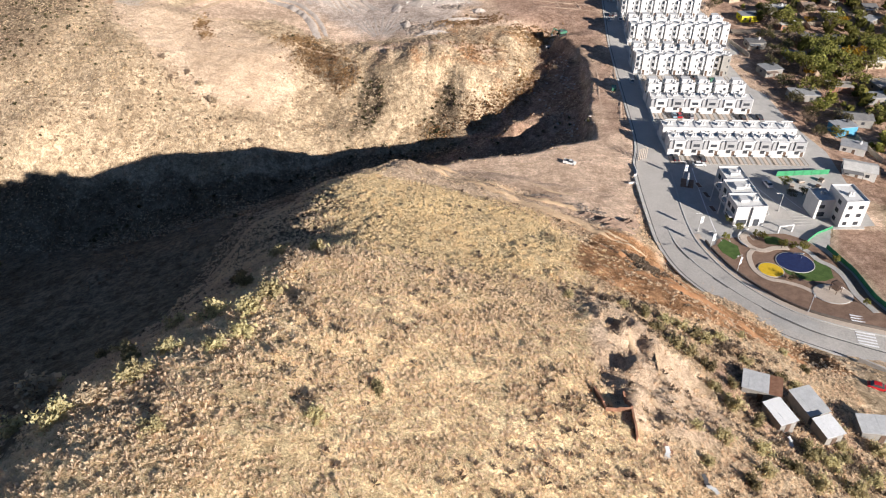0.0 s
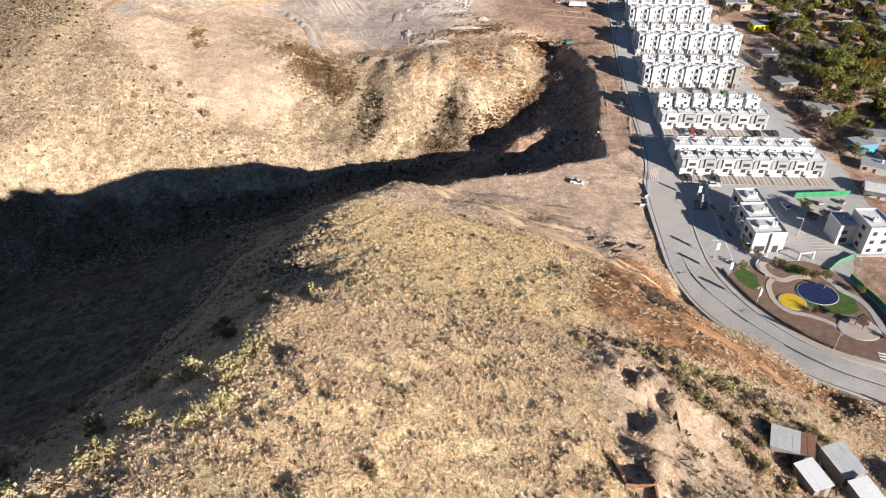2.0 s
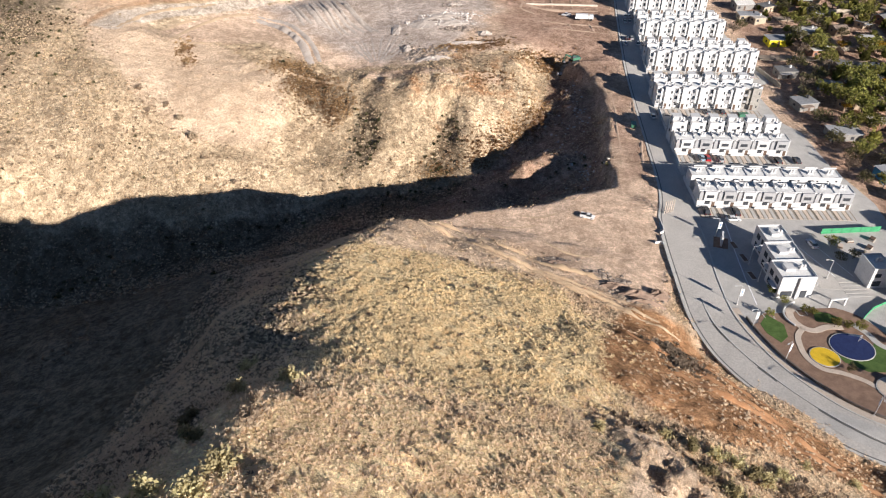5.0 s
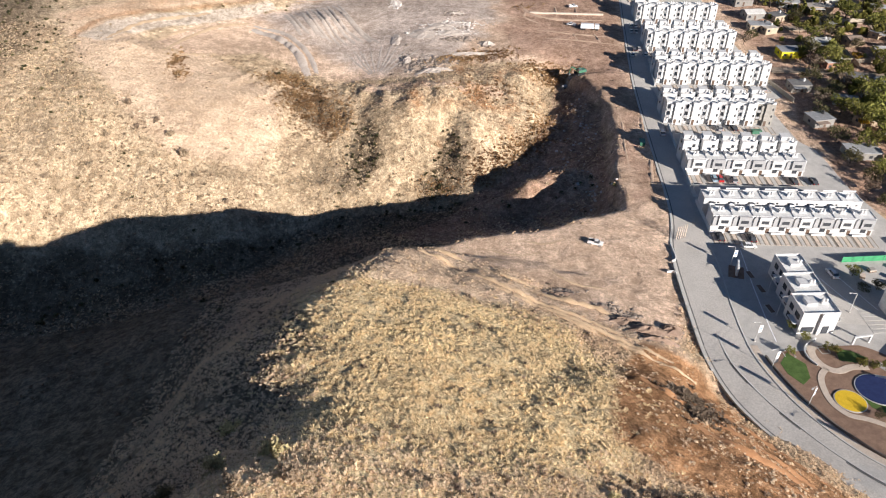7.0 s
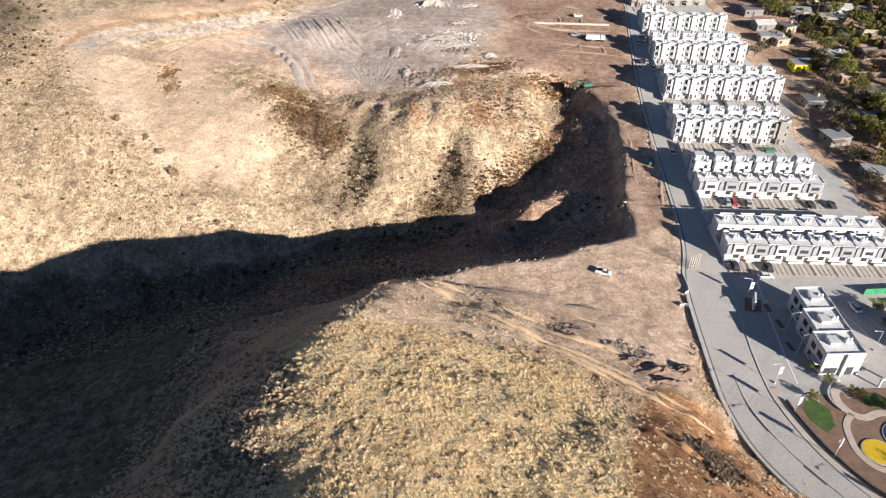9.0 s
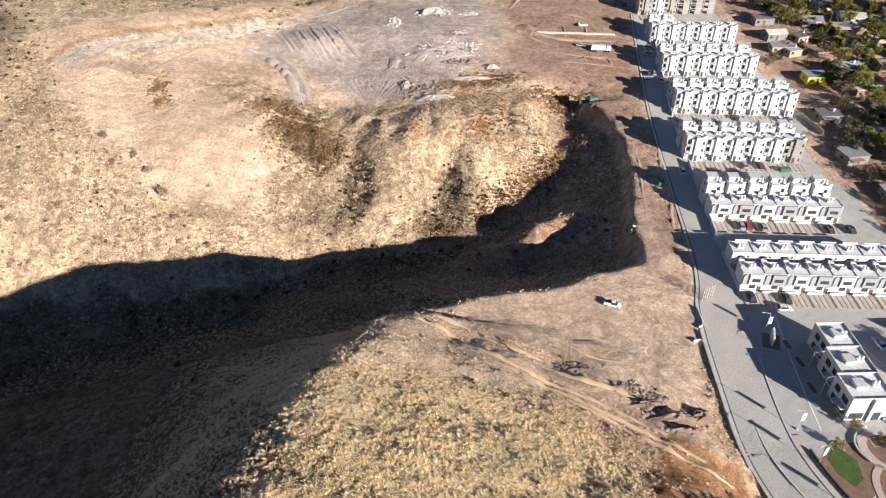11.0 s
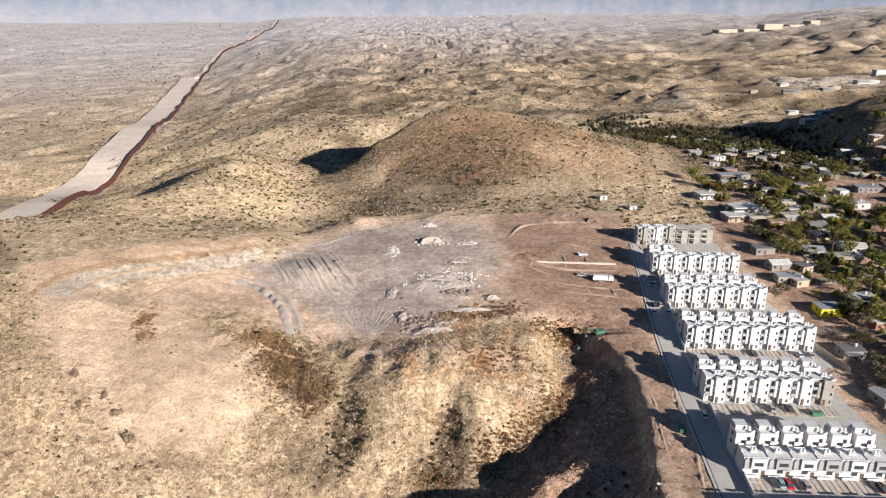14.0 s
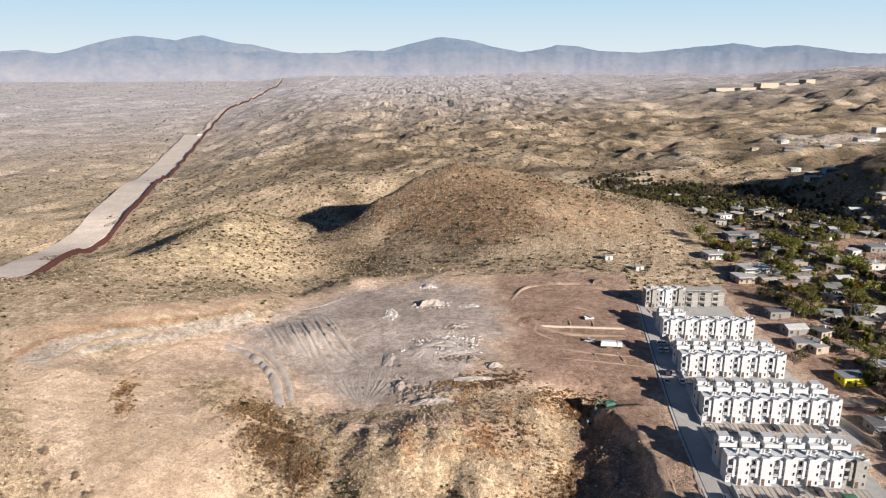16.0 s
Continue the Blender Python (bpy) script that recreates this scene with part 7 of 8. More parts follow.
# ---------------------------------------------------------------- earthworks
spoil = surface("spoil_earth", (0.40, 0.28, 0.20), (0.54, 0.40, 0.305), 0.4, 0.95, kind="World", bump=0.6, distance=0.1)
spoil_grey = surface("spoil_grey", (0.36, 0.30, 0.26), (0.50, 0.44, 0.39), 0.4, 0.95, kind="World", bump=0.6, distance=0.1)
spoil_tan = surface("spoil_tan", (0.40, 0.285, 0.185), (0.54, 0.405, 0.275), 0.4, 0.95, kind="World", bump=0.6, distance=0.1)
pale_rock = surface("pale_rock", (0.45, 0.40, 0.365), (0.66, 0.60, 0.555), 0.8, 0.9, kind="World", bump=0.5, island=0.25)
dark_rock = surface("dark_rock", (0.16, 0.125, 0.10), (0.34, 0.28, 0.235), 0.8, 0.9, kind="World", bump=0.5, island=0.3)


def windrow(geo, points, width, height, seed=0):
    """A low uneven bank of pushed-up earth along a line."""
    r = np.random.RandomState(seed)
    ln = smooth_line(points, 1.4) if len(points) > 2 else resampled(points, max(4, int(math.dist(*points) / 1.4)))
    side_a, side_b = offset(ln, -width / 2), offset(ln, width / 2)
    k, n_ = len(geo.v), len(ln)
    allp = np.array(side_a + ln + side_b)
    z = ground_z(allp[:, 0], allp[:, 1])
    for i in range(n_):
        fade = min(1.0, 3.0 * min(i, n_ - 1 - i) / n_ + 0.1)
        geo.v += [(*side_a[i], z[i] - 0.12), (*ln[i], z[n_ + i] + height * fade * (0.35 + 1.2 * r.rand())), (*side_b[i], z[2 * n_ + i] - 0.12)]
    for i in range(n_ - 1):
        j = k + 3 * i
        geo.f += [(j, j + 1, j + 4, j + 3), (j + 1, j + 2, j + 5, j + 4)]


def earth_banks(name, label, material, lines):
    g_ = Geo()
    for i, (points, w, h) in enumerate(lines):
        windrow(g_, points, w, h, i)
    ob = new(name, g_.mesh(name, material, True))
    return tagged(ob, label, "earth", kind="stuff")


fan = []
fr = np.random.RandomState(77)
for i in range(11):
    k = i / 10
    a, c = (-65 + 25 * k, 402 + 16 * k), (-54 + 37 * k, 379 - 9 * k + 3 * math.sin(9 * k))
    mid_pt = ((a[0] + c[0]) / 2 + 1.5 * fr.randn(), (a[1] + c[1]) / 2 + 1.5 * fr.randn())
    fan.append(([a, mid_pt, c], 1.9 + 0.8 * fr.rand(), 0.6 + 0.6 * fr.rand()))
for i in range(9):
    a = radians(52 + 9 * i + 3 * fr.randn())
    fan.append(([(-17 + 6 * math.cos(a), 336 + 6 * math.sin(a)), (-17 + 32 * math.cos(a), 336 + 32 * math.sin(a))], 1.5, 0.22))
earth_banks("bank_quarry_ruts", "fan of ridged bulldozer tracks in grey spoil", spoil_grey, fan + [([(-78, 384), (-66, 378), (-54, 362), (-47, 342)], 4.5, 1.4), ([(-78, 388), (-63, 382), (-50, 364), (-43, 344)], 3.0, 0.9), ([(-62, 420), (-48, 428), (-30, 446)], 1.6, 0.4), ([(18, 440), (36, 434), (44, 420)], 1.8, 0.5)])
earth_banks("bank_haul_tracks", "faint haul tracks and ruts on the bare tan spur", spoil_tan, [([(-130, 344), (-124, 366), (-110, 381), (-97, 391)], 3.0, 0.3), ([(-108, 344), (-104, 360), (-93, 380), (-80, 390)], 3.0, 0.4), ([(-110, 340), (-98, 346), (-88, 352)], 2.0, 0.4), ([(-72, 329), (-61, 333), (-45, 327), (-24, 317)], 2.6, 0.4), ([(-116, 352), (-108, 366), (-98, 378)], 2.4, 0.35)])
earth_banks("bank_terrace", "low banks and wheel ruts on the brown terrace", spoil, [
    ([(54, 408), (58, 396), (70, 388), (92, 386)], 2.4, 0.6), ([(56, 400), (54, 392), (60, 384)], 1.8, 0.5), ([(58, 376), (74, 370), (92, 366)], 1.6, 0.35), ([(60, 366), (76, 362), (92, 358)], 1.4, 0.3), ([(70, 392), (71, 406)], 1.2, 0.4), ([(80, 391), (81, 404)], 1.2, 0.4)] + [
    ([(74, 372), (75, 362)], 1.2, 0.4), ([(84, 371), (85, 360)], 1.2, 0.4), ([(48, 430), (56, 446), (70, 452)], 2.5, 0.8), ([(60, 460), (74, 452), (86, 452)], 3.0, 1.0), ([(88, 446), (98, 440), (104, 428)], 3.0, 1.2), ([(73, 420), (84, 414)], 2.0, 0.6)] + [
    ([(79, 216), (70, 219), (64, 224)], 1.0, 0.22), ([(78, 214), (70, 216.4), (62, 221)], 1.0, 0.22), ([(77, 212), (69, 214), (60, 218)], 1.0, 0.2), ([(82, 262), (79, 250), (77, 240)], 1.6, 0.4), ([(87, 296), (84, 280), (82, 268)], 1.6, 0.4), ([(72, 250), (74, 266), (77, 282), (79, 300)], 1.2, 0.25)])
earth_banks("bank_lot_edge", "ridges of pushed soil and boulders round the lot", spoil_tan, [
    ([(28, 186), (36, 181), (46, 177), (54, 171)], 1.3, 1.0), ([(14, 196), (24, 190), (34, 186)], 1.2, 0.85), ([(6, 193), (14, 188), (26, 180), (40, 172), (52, 164)], 1.1, 1.0), ([(16, 184), (30, 175), (44, 166), (58, 157)], 1.1, 1.0), ([(24, 178), (38, 168), (52, 158), (62, 152)], 1.0, 0.85), ([(2, 205), (8, 201), (16, 197)], 1.1, 1.0), ([(-1, 199), (6, 196), (12, 192)], 1.1, 1.05), ([(20, 208), (28, 205), (36, 206)], 0.9, 0.17), ([(10, 207), (18, 203), (28, 200)], 0.9, 0.19), ([(36, 196), (42, 190), (50, 188)], 1.0, 0.5), ([(30, 212), (38, 210), (44, 213)], 1.2, 0.17)])
earth_banks("bank_old_trench", "eroded trench banks on the hill spur", spoil_tan, [
    ([(36, 83), (37.5, 90), (38, 95)], 1.3, 0.35), ([(40, 80), (41.5, 86), (42, 91)], 1.3, 0.3), ([(31, 74), (33, 72), (34, 68)], 1.0, 0.35), ([(36, 76), (37, 72), (37.4, 67)], 1.0, 0.40)])
earth_banks("bank_orange", "raw orange earth ridges above the road", surface("orange_earth", (0.34, 0.165, 0.08), (0.47, 0.26, 0.135), 0.5, 0.95, kind="World", bump=0.6, distance=0.1), [
    ([(52, 132), (60, 126), (70, 121), (80, 113)], 2.6, 0.7), ([(58, 136), (66, 129), (74, 122)], 2.0, 0.6), ([(60, 120), (70, 114), (82, 108), (92, 103)], 2.2, 0.6), ([(46, 146), (54, 140), (60, 142)], 2.2, 0.7), ([(62, 150), (64, 142), (70, 134), (78, 124)], 1.6, 0.5)])


def boulder(seed):
    r = np.random.RandomState(seed)
    v = []
    for ring, (z, q) in enumerate(((-0.35, 0.75), (0.1, 1.0), (0.5, 0.6))):
        for i in range(6):
            a = math.tau * (i + 0.5 * ring) / 6
            k = q * (0.75 + 0.5 * r.rand())
            v.append((math.cos(a) * k, math.sin(a) * k, z + 0.25 * r.rand()))
    v.append((0, 0, 0.7))
    f = [(i, (i + 1) % 6, 6 + i) for i in range(6)] + [((i + 1) % 6, 6 + (i + 1) % 6, 6 + i) for i in range(6)]
    f += [(6 + i, 6 + (i + 1) % 6, 12 + i) for i in range(6)] + [(6 + (i + 1) % 6, 12 + (i + 1) % 6, 12 + i) for i in range(6)] + [(12 + i, 12 + (i + 1) % 6, 18) for i in range(6)]
    return np.array(v), np.array(f)


stones = [boulder(s) for s in range(6)]
g = np.random.RandomState(31)


def rubble(name, label, spots, count, reach, size, material, seed):
    r = np.random.RandomState(seed)
    p_ = np.concatenate([np.stack([x + sx * reach * r.randn(count), y + sy * reach * r.randn(count)], -1) for x, y, sx, sy in spots])
    s = size * (0.35 + r.rand(len(p_)) ** 2 * 1.2)
    return scatter(name, label, "rocks", p_, s, s * 0.8, stones, material, seed)


rubble("rubble_pale", "piles of pale broken rock on the quarry floor", [(8, 453, 1.0, 0.6), (9, 427, 1.7, 0.9), (14, 383, 2.6, 1.4), (4, 377, 2.0, 1.6), (27, 424, 0.9, 0.5), (-10, 416, 0.7, 1.6), (18, 376, 2.6, 0.9), (10, 428, 2.2, 1.2), (22, 384, 3.0, 1.2)], 170, 1.9, 0.6, pale_rock, 1)
rubble("rubble_dark", "dark boulders and broken stone at the quarry lip", [(-4, 350, 0.6, 1.8), (8, 337, 2.4, 1.0), (2, 345, 1.4, 1.2), (12, 345, 1.6, 0.8), (33, 362, 0.9, 0.7), (22, 368, 2.0, 0.6), (9, 428, 1.2, 0.7), (84, 465, 1.6, 0.8), (14, 380, 3.0, 1.6), (10, 425, 1.8, 0.8), (20, 398, 1.0, 0.8)], 110, 2.0, 0.65, dark_rock, 2)
rubble("rubble_lot", "dark rubble and clods at the lot corner", [(55, 170, 1.4, 0.7), (62, 171, 0.9, 0.6), (57, 166, 1.6, 0.5), (48, 179, 1.2, 0.6), (53, 176, 1.0, 0.5), (38, 186, 1.6, 0.5)], 110, 1.5, 0.44, dark_rock, 3)
rubble("rubble_pit", "stones and dumped rubble on the shaded pit wall", [(60, 250, 1.2, 4.0), (66, 300, 0.8, 4.5), (56, 280, 2.0, 4.0)], 60, 2.4, 0.45, pale_rock, 4)
rubble("rubble_bank", "loose stones strewn over the orange bank", [(66, 122, 3.0, 2.4), (78, 113, 3.5, 1.5), (90, 106, 3.0, 1.2), (54, 130, 3.0, 3.0), (64, 104, 3.0, 1.6)], 170, 2.6, 0.32, spoil_tan, 5)
rubble("rubble_ridge", "rocks along the broken lip of the pit", [(2, 208, 1.4, 0.5), (14, 213, 2.2, 0.5), (30, 217, 2.2, 0.4), (45, 221, 1.8, 0.5), (58, 226, 2.0, 0.5), (66, 245, 0.5, 3.0), (72, 282, 0.5, 4.0)], 40, 2.2, 0.3, spoil_tan, 6)
rubble("rubble_slopes", "small stones scattered over the bare tan slope", [(-95, 312, 5.0, 4.0), (-75, 302, 3.5, 3.0), (-112, 325, 4.0, 4.0)], 420, 4.2, 0.3, spoil_tan, 7)

# dark scrub on the banks that stands out of the straw grass
spots = np.concatenate([np.stack([x + sx * g.randn(c), y + sy * g.randn(c)], -1) for x, y, sx, sy, c in ((57, 140, 2.6, 3.2, 200), (54, 143, 2.0, 1.5, 60), (46, 99, 2.5, 3.5, 60), (40, 108, 5, 1.2, 50), (60, 100, 3.5, 1.6, 70), (66, 74, 6, 5, 90), (76, 74, 5, 4, 60), (62, 92, 3, 2, 30))])
size = 0.5 + 0.6 * g.rand(len(spots))
scatter("scrub_banks", "rust-brown and olive brush on the banks", "scrub", spots, size, size * 0.9, [fan_clump(140 + s, 26, 1.0, 0.9, 0.28) for s in range(5)], brown_leaf, 33)

spots = np.concatenate([np.stack([x + sx * g.randn(c), y + sy * g.randn(c)], -1) for x, y, sx, sy, c in ((-44, 318, 6, 5.0, 700), (-56, 336, 5, 4.0, 520), (-33, 308, 4, 4.0, 420), (-48, 326, 5, 4, 360), (-101, 338, 1.6, 5, 160), (-97, 326, 2, 3, 90), (50, 302, 4, 4.0, 300), (57, 339, 6, 2.5, 420), (42, 293, 5, 3.0, 300), (33, 286, 4, 3, 260), (24, 280, 3, 3, 200), (7, 276, 5, 3, 200), (32, 351, 7, 3, 300), (62, 336, 4, 2, 160), (20, 347, 7, 2, 240), (30, 318, 10, 5, 220), (56, 405, 4, 3, 40))])
size = 0.40 + 0.7 * g.rand(len(spots)) ** 1.7
scatter("brush_ravine_rim", "rust-brown dry brush round the ravine head", "brush", spots, size * 1.1, size * 0.8, [fan_clump(160 + s, 20, 1.0, 0.9, 0.3) for s in range(5)], rust_leaf, 34)


def heap(geo, x, y, rx, ry, h, seed):
    """A rough heap of tipped earth and stone."""
    r, k, n_ = np.random.RandomState(seed), len(geo.v), 18
    a = np.arange(n_) * math.tau / n_
    q, up = np.array([1.3, 0.95, 0.6, 0.28])[:, None], np.array([-0.15, 0.3, 0.72, 0.95])[:, None]
    j = q * (0.7 + 0.6 * r.rand(4, n_))
    xx, yy = np.r_[(x + rx * j * np.cos(a)).ravel(), x], np.r_[(y + ry * j * np.sin(a)).ravel(), y]
    zz = ground_z(xx, yy) + h * np.r_[(up * (0.7 + 0.6 * r.rand(4, n_))).ravel(), 1]
    geo.v += list(zip(xx, yy, zz))
    for ring in range(3):
        geo.f += [(k + ring * n_ + i, k + ring * n_ + (i + 1) % n_, k + (ring + 1) * n_ + (i + 1) % n_, k + (ring + 1) * n_ + i) for i in range(n_)]
    geo.f += [(k + 3 * n_ + i, k + 3 * n_ + (i + 1) % n_, k + 4 * n_) for i in range(n_)]


for name, label, mat, heaps in (
    ("heap_grey", "tipped heaps of grey stone and soil", spoil_grey, ((8, 453, 2.6, 1.6, 1.3), (9, 427, 5.8, 2.8, 2.6), (20, 398, 4.0, 2.2, 0.8), (-9, 372, 2.6, 4.6, 0.7), (24, 352, 9, 2.0, 0.8), (14, 382, 8, 4.0, 0.9), (4, 376, 6, 4.4, 0.8), (18, 375, 7, 3.0, 0.7), (27, 424, 2.2, 1.2, 0.8), (33, 362, 2.8, 1.8, 1.3), (8, 336, 7, 2.6, 1.0), (-4, 350, 2.2, 4.2, 1.0))),
    ("heap_brown", "tipped heaps of dark brown soil on the terrace", surface("dark_soil", (0.15, 0.105, 0.08), (0.30, 0.215, 0.165), 0.6, 0.95, kind="World", bump=0.7, distance=0.12), ((82, 464, 6, 2.4, 1.6), (96, 452, 4, 2.4, 1.6), (56, 170, 5.0, 2.2, 1.5), (62.5, 171.5, 3.0, 2.0, 1.6), (51, 173.5, 3.2, 1.6, 1.0), (58, 165.5, 4.2, 1.0, 1.2), (70, 455, 4, 2, 0.9), (104, 432, 3, 3, 1.5), (46, 179, 2.8, 0.9, 0.45), (38, 185, 3.0, 0.9, 0.45))),
):
    g_ = Geo()
    for i, q in enumerate(heaps):
        heap(g_, *q, i)
    tagged(new(name, g_.mesh(name, mat, False)), label, "earth", kind="stuff")

# ---------------------------------------------------------------- machines and odds and ends
machine_green = paint("machine_green", (0.06, 0.17, 0.11))
machine_yellow = paint("machine_yellow", (0.55, 0.36, 0.03))


def excavator(x, y, turn, body):
    e = thing("excavator", "green tracked excavator with folded arm on bare earth", "excavator", pose(x, y, at(x, y), 0, 0, turn))
    for s in (-1, 1):
        part("track", hull([(-1.9, 0.15), (-1.6, 0.0), (1.6, 0.0), (1.9, 0.15), (1.9, 0.65), (1.6, 0.85), (-1.6, 0.85), (-1.9, 0.65)], 0.3, 0.0), tyre_black, e, m=Matrix.Translation((0, s * 1.15, 0)))
    part("turntable", Geo().rod((0, 0, 0.8), (0, 0, 1.05), 0.9, n=14), dark_metal, e)
    part("house", Geo().box(-2.3, -1.25, 1.05, 1.3, 1.25, 2.2, 0.08), body, e)
    cab = part("cab", Geo().box(0.1, 0.25, 2.15, 1.6, 1.25, 3.0, 0.1), glass, e)
    part("cab_roof", Geo().box(0.1, 0.3, 3.0, 1.5, 1.2, 3.1), body, cab)
    part("boom", Geo().rod((1.2, -0.2, 1.9), (4.2, -0.2, 3.9), 0.28, 0.22, 6), body, e)
    part("stick", Geo().rod((4.2, -0.2, 3.9), (5.2, -0.2, 1.3), 0.22, 0.15, 6), body, e)
    part("bucket", Geo().box(4.5, -0.75, 0.4, 5.5, 0.35, 1.3, 0.15), dark_metal, e)
    part("counterweight", Geo().box(-2.7, -1.2, 1.1, -2.28, 1.2, 2.0, 0.06), dark_metal, e)


excavator(69.5, 328.5, 200, machine_green)
loader = thing("compressor_trailer", "small grey compressor trailer on bare earth", "trailer", pose(64.0, 330.5, at(64, 330.5), 0, 0, 20))
part("body", Geo().box(-1.2, -0.6, 0.5, 1.2, 0.6, 1.5, 0.1), grey_panel, loader)
part("axle", Geo().rod((0, -0.75, 0.35), (0, 0.75, 0.35), 0.08), dark_metal, loader)
for s in (-1, 1):
    part("wheel", Geo().rod((0, s * 0.62, 0.35), (0, s * 0.8, 0.35), 0.35, n=12), tyre_black, loader)
part("drawbar", Geo().rod((1.2, 0, 0.55), (2.3, 0, 0.4), 0.05), dark_metal, loader)
truck = thing("tank_truck", "white tank truck parked on the terrace", "truck", pose(83.0, 375.4, at(83, 375.4), 0, 0, -8))
part("chassis", Geo().box(-4.6, -0.5, 0.7, 4.0, 0.5, 0.95), dark_metal, truck)
part("tank", Geo().box(-4.6, -1.2, 0.95, 1.9, 1.2, 2.9, 0.25), CAR_PAINT["white"], truck)
cab = part("cab", Geo().box(2.1, -1.15, 0.8, 4.2, 1.15, 2.7, 0.12), CAR_PAINT["white"], truck)
part("windscreen", Geo().box(4.0, -0.95, 1.75, 4.16, 0.95, 2.5), glass, cab)
for x in (-3.8, -2.6, 3.2):
    for s in (-1, 1):
        part("wheel", Geo().rod((x, s * 0.85, 0.5), (x, s * 1.18, 0.5), 0.5, n=14), tyre_black, truck)
footing = thing("foundation_wall", "long pale brick foundation wall on bare earth", "wall")
ln = resampled([(57, 396.5), (93, 392.5)], 12)
for a, c in zip(ln, ln[1:]):
    part("wall", Geo().ribbon([(*a, at(*a) + 0.8), (*c, at(*c) + 0.8)], [(a[0] + 0.1, a[1] + 0.9, at(*a) + 0.8), (c[0] + 0.1, c[1] + 0.9, at(*c) + 0.8)], 1.3), beige_stone, footing)
for x, y, turn in ((80.6, 268.5, 80), (124.5, 275.5, 0), (140, 372, 10)):
    d_ = thing("skip", "green steel rubbish skip", "skip", pose(x, y, at(x, y) + 0.2, 0, 0, turn), "rubbish skips")
    part("bin", Geo().box(-1.6, -0.8, 0.1, 1.6, 0.8, 1.3, -0.12), machine_green, d_)
    part("rim", Geo().box(-1.75, -0.95, 1.3, 1.75, 0.95, 1.38), machine_green, d_)
for i in range(5):
    x, y = 75.6 + 0.75 * i, 210.9 + 0.32 * i
    p_ = thing("gate_post", "round pale wooden post at the site entrance", "post", pose(x, y, at(x, y)), "posts at the site entrance")
    part("post", Geo().rod((0, 0, -0.4), (0, 0, 4.6), 0.16, 0.13, 8), beige_stone, p_)
    part("footing", Geo().box(-0.3, -0.3, -0.2, 0.3, 0.3, 0.25), concrete, p_)
barrier = [q for q in west if 158 < q[1] < 200]
setting("wall_road_edge", Geo().ribbon(lifted(offset(barrier, -0.95), 0.55), lifted(offset(barrier, -0.6), 0.55), 0.9), concrete, "low concrete edge wall beside the road")
for a in (((71.2, 200.4), (72.4, 201.2), (72.8, 203.5), (73.0, 208)), ((68.4, 195.6), (70.2, 195.8), (70.9, 194.8))):
    ln = smooth_line(list(a), 0.6)
    setting("wall_entrance", Geo().ribbon(lifted(ln, 0.75), lifted(offset(ln, 0.25), 0.75), 1.1), white_paint, "curved low white wall at the entrance")
ret = smooth_line([(99, 110.5), (104, 106), (108, 102), (112, 97)], 1.5)
w_ = thing("retaining_wall", "pale concrete retaining wall below the crossing", "wall")
part("wall", Geo().ribbon([(x, y, 5.2) for x, y in ret], [(x + 0.3, y + 0.3, 5.2) for x, y in ret], 4.0), concrete, w_)
for x, y in ((110, 489), (122, 470)):
    h_ = thing("site_hut", "small pale site hut with a flat roof", "hut", pose(x, y, at(x, y), 0, 0, 10), "site huts")
    part("wall", Geo().box(-2.2, -1.5, -0.6, 2.2, 1.5, 2.4), WALLS[2], h_)
    part("roof", Geo().box(-2.5, -1.8, 2.4, 2.5, 1.8, 2.55), ROOFS[4], h_)
    part("door", Geo().box(-0.4, -1.56, 0, 0.5, -1.49, 2.0), door_brown, h_)


# ---------------------------------------------------------------- far buildings
for x, y, w, d, h, turn, wall, roof in ((492, 1054, 12, 9, 4, 10, 2, 1), (470, 985, 22, 9, 3.5, -8, 1, 0), (525, 1003, 16, 9, 4, 5, 1, 1), (540, 1012, 12, 8, 4, 12, 0, 4), (665, 1119, 18, 12, 8, 0, 2, 1), (435, 1014, 9, 7, 3, 0, 0, 4), (345, 705, 15, 8, 3.5, 6, 2, 1), (362, 712, 11, 8, 3.5, -4, 4, 0), (218, 690, 9, 6, 3, 4, 1, 1), (240, 676, 10, 7, 3, 10, 2, 0), (258, 655, 9, 7, 3, -12, 0, 3), (236, 610, 8, 6, 3, 6, 1, 0)):
    old_house(x, y, w, d, h, turn, wall, roof)
for i, (x, y, w) in enumerate(((890, 2225, 70), (975, 2262, 60), (1060, 2305, 75), (1150, 2345, 60), (1225, 2380, 40))):
    o = thing("warehouse", "long low white warehouse on the far plain", "building", pose(x, y, at(x, y), 0, 0, 22), "warehouses on the plain")
    part("wall", Geo().box(-w / 2, -14, -4, w / 2, 14, 8 + i % 3), WALLS[0], o)
    part("roof", Geo().box(-w / 2 - 1, -15, 8 + i % 3, w / 2 + 1, 15, 9 + i % 3), ROOFS[1], o)

# ---------------------------------------------------------------- the border strip and the mountains
graded = surface("graded_earth", (0.58, 0.49, 0.41), (0.74, 0.64, 0.545), 0.05, 0.95, kind="World", bump=0.2)
rusty = surface("rusty_steel", (0.07, 0.03, 0.026), (0.12, 0.046, 0.04), 0.2, 0.85, 0.2, kind="World", bump=0.2)
WALL_LINE = smooth_line([(-296, 430), (-292, 560), (-302, 686), (-311, 770), (-306, 831), (-316, 903), (-340, 1050), (-377, 1231), (-408, 1400), (-444, 1587), (-500, 1880), (-543, 2134), (-568, 2500), (-578, 2854), (-617, 3266), (-720, 3900), (-824, 4500)], 12)


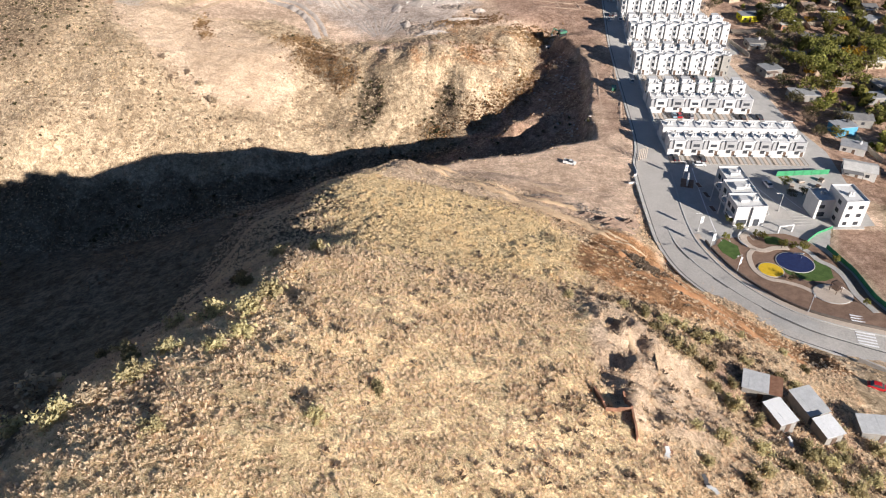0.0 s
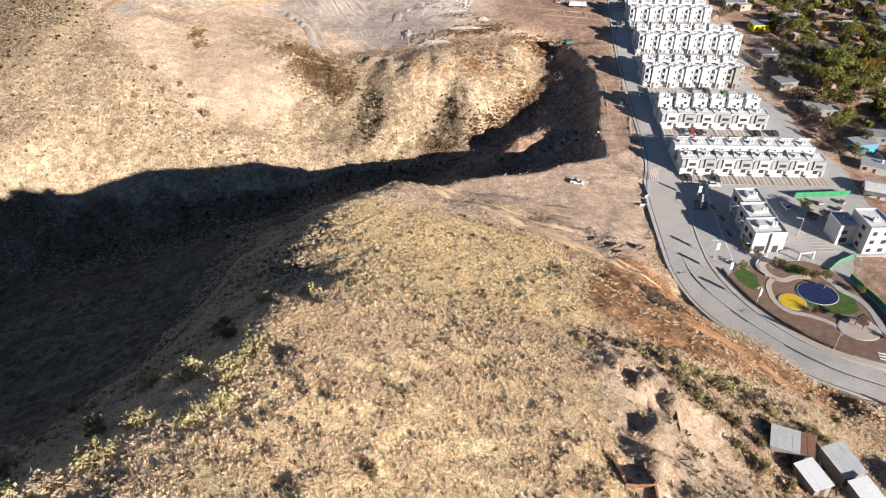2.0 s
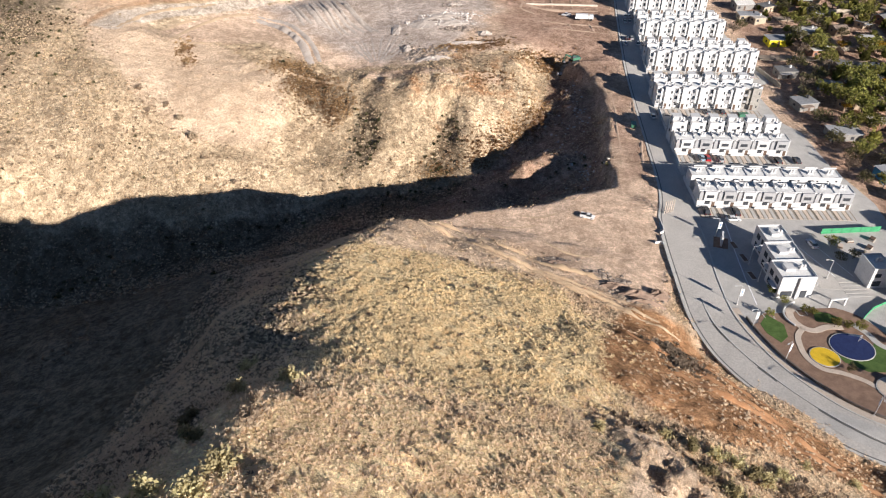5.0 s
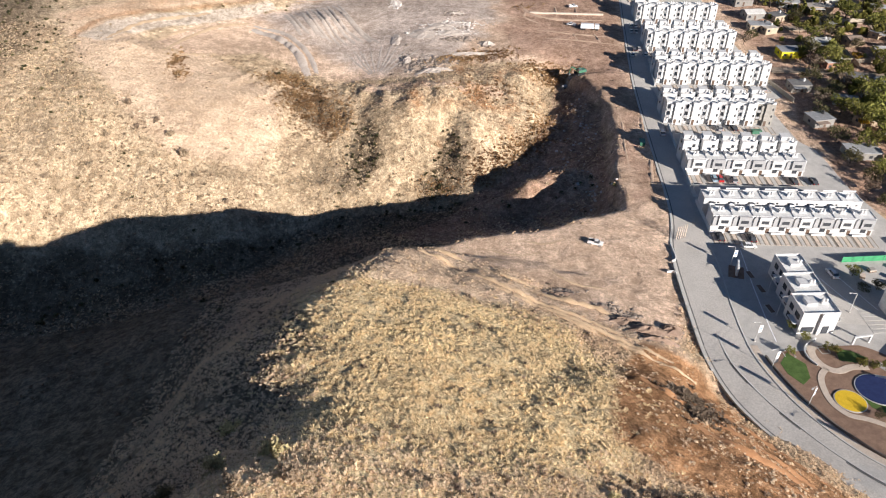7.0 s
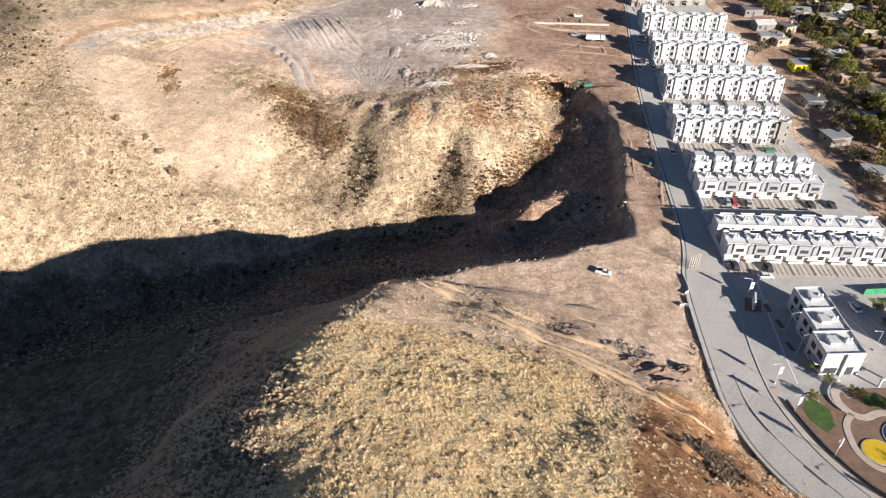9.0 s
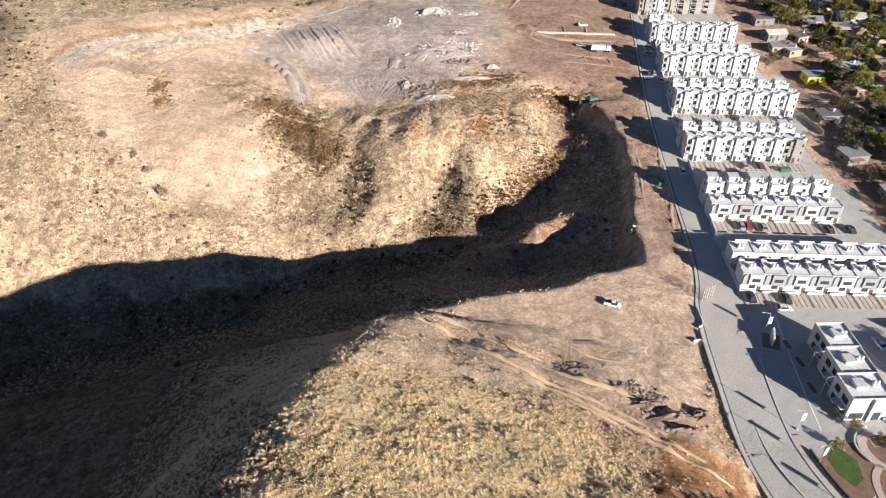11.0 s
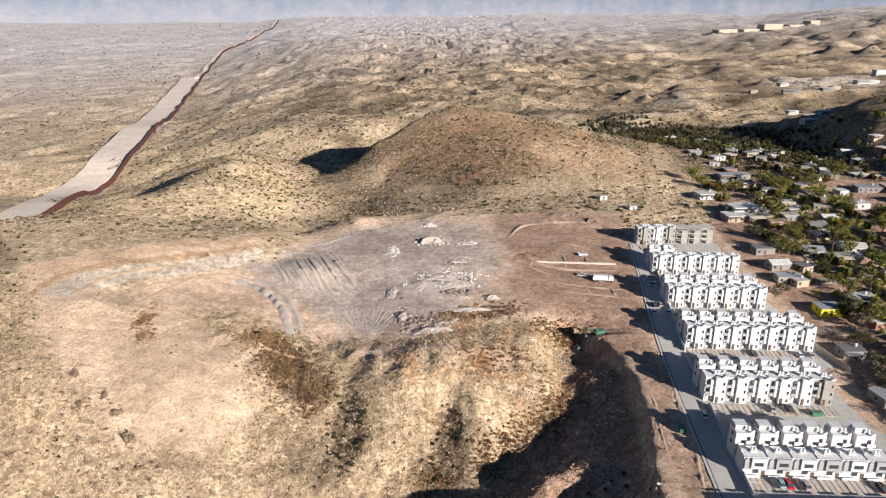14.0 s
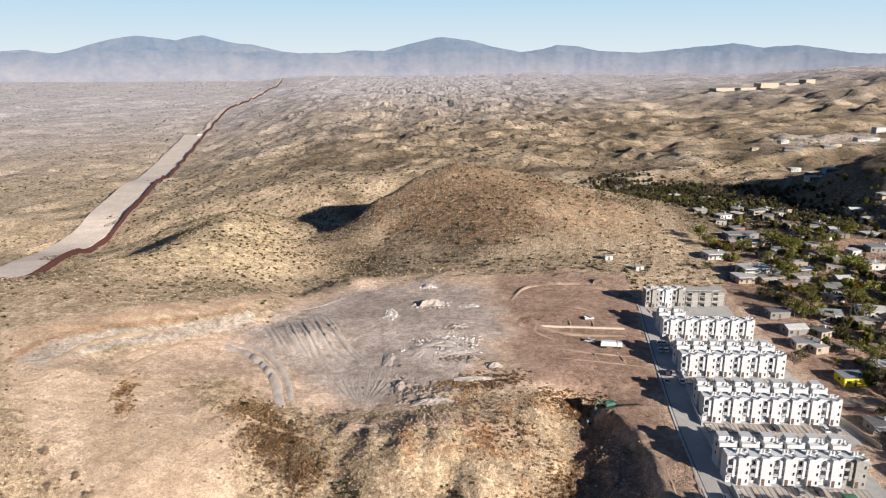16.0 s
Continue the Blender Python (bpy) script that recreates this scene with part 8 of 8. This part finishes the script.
def on_ground(line, lift, z=None):
    a = np.array(line)
    return [(x, y, h + lift) for (x, y), h in zip(line, land(a[:, 0], a[:, 1], False))]


def levelled(line, by_left, by_right, lift):
    a, c = offset(line, by_left), offset(line, by_right)
    za, zc = np.array(on_ground(a, 0))[:, 2], np.array(on_ground(c, 0))[:, 2]
    zz = np.convolve(np.pad(np.maximum(za, zc), 3, mode="edge"), np.ones(7) / 7, "valid")
    return [(x, y, h + lift) for (x, y), h in zip(a, zz)], [(x, y, h + lift) for (x, y), h in zip(c, zz)]


near_wall = [q for q in WALL_LINE if q[1] < 1620]
strip = offset(near_wall, -3)
left, right = levelled(near_wall, -42, -4, 1.0)
setting("road_border", Geo().ribbon(left, right, 6.0), graded, "pale graded dirt road beside the border fence")
far_road = [q for q in WALL_LINE if q[1] >= 1600]
left, right = levelled(far_road, -15, -4, 2.0)
setting("road_border_far", Geo().ribbon(left, right, 8.0), graded, "pale graded dirt road running to the horizon")
fence = thing("border_fence", "tall rust-brown steel border fence following the hills", "fence")
for i in range(0, len(WALL_LINE) - 6, 6):
    seg = WALL_LINE[i : i + 7]
    part("panel", Geo().ribbon(on_ground(seg, 5.5), on_ground(offset(seg, 0.35), 5.5), 9.0), rusty, fence)

backdrop_mat, n, l, b = nodes_of("hazed_mountain_glow", 1.0)
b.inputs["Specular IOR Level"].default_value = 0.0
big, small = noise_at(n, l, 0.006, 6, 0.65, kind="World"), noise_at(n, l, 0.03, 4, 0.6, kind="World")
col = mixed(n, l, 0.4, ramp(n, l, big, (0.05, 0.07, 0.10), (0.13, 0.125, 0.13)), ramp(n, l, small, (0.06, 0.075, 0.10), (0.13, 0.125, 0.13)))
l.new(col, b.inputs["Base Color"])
# haze painted in as a glow: pale at the foot, bluer higher up
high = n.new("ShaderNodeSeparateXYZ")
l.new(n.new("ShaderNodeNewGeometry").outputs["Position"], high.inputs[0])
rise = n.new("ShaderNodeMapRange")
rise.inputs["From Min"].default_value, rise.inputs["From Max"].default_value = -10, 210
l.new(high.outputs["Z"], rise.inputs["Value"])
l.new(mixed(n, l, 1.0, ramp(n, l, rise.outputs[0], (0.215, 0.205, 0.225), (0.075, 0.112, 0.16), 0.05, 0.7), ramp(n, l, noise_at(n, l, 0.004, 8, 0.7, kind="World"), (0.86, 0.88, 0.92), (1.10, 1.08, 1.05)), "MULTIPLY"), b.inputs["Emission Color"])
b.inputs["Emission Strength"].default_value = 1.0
SKYLINE = [(-44, 0.3), (-34, 0.1), (-29.1, 0.08), (-27.7, 0.22), (-25.8, -0.03), (-24.0, 0.46), (-22.5, 0.92), (-20.6, 1.2), (-19.2, 1.02), (-18, 0.87), (-17.2, 1.11), (-16.1, 1.28), (-14.5, 0.81), (-12.5, 0.57), (-10.5, 0.09), (-7.5, -0.16), (-5.4, 0.17), (-2.8, 0.17), (-1.1, 0.59), (1.1, 1.13), (2, 1.18), (3.7, 0.93), (5.4, 0.51), (7.6, 0.05), (9.3, 0.26), (10.4, 0.59), (11.8, 0.5), (13.5, 0.17), (16.4, 0.01), (18.4, 0.17), (20.4, 0.4), (23, 0.67), (24.9, 0.35), (27.1, 0.54), (29.2, 0.23), (30.9, -0.07), (34, -0.1), (44, 0.2)]


def range_of(name, dist, low, scale, seed, rough, label):
    az = np.radians(np.arange(-44, 44, 0.11))
    tops = np.interp(np.degrees(az), *zip(*SKYLINE)) * scale
    tops = tops + rough * fractal(np.degrees(az) * 10, 0 * az, 14, 4, seed) + 0.05 * rough
    lev = np.linspace(0, 1, 26)
    aa, tt = np.meshgrid(az, lev)
    top = dist * np.tan(np.radians(np.maximum(tops, low + 0.15))) + 121
    z0 = dist * math.tan(radians(low)) + 121
    crease = ridged(np.degrees(aa) * 14 + 6 * tt, tt * 34, 22, 4, seed)
    r = dist - (1 - tt) * 260 + 16 * (0.5 - crease) * (1 - tt * 0.85)
    zz = z0 + (top[None] - z0) * tt**0.9
    x, y = np.sin(aa) * r, np.cos(aa) * r + 60
    k = np.arange(x.size).reshape(x.shape)
    f = np.stack([k[:-1, :-1], k[:-1, 1:], k[1:, 1:], k[1:, :-1]], -1).reshape(-1, 4)
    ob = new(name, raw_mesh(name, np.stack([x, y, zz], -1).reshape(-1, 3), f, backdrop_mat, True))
    return tagged(ob, label, "mountains", kind="structure")


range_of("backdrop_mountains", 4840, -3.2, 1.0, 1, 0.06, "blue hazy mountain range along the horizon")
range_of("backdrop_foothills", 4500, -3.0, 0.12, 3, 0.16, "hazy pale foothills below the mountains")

sky_mat = bpy.data.materials.new("pale_sky")
sky_mat.use_nodes = True
n, l = sky_mat.node_tree.nodes, sky_mat.node_tree.links
n.remove(n["Principled BSDF"])
glow = n.new("ShaderNodeEmission")
height = n.new("ShaderNodeSeparateXYZ")
l.new(n.new("ShaderNodeNewGeometry").outputs["Position"], height.inputs[0])
span = n.new("ShaderNodeMapRange")
span.inputs["From Min"].default_value, span.inputs["From Max"].default_value = 120, 480
l.new(height.outputs["Z"], span.inputs["Value"])
l.new(ramp(n, l, span.outputs[0], (0.47, 0.53, 0.56), (0.31, 0.45, 0.56), 0.0, 1.0), glow.inputs["Color"])
glow.inputs["Strength"].default_value = 0.92
l.new(glow.outputs[0], n["Material Output"].inputs["Surface"])
az = np.radians(np.arange(-62, 62.1, 2.0))
g_ = Geo()
for z in (-60, 560):
    g_.v += [(math.sin(a) * 4880, math.cos(a) * 4880 + 60, z) for a in az]
m_ = len(az)
g_.f = [(i, i + 1, m_ + i + 1, m_ + i) for i in range(m_ - 1)]
setting("backdrop_sky", g_, sky_mat, "pale blue clear sky low over the horizon")
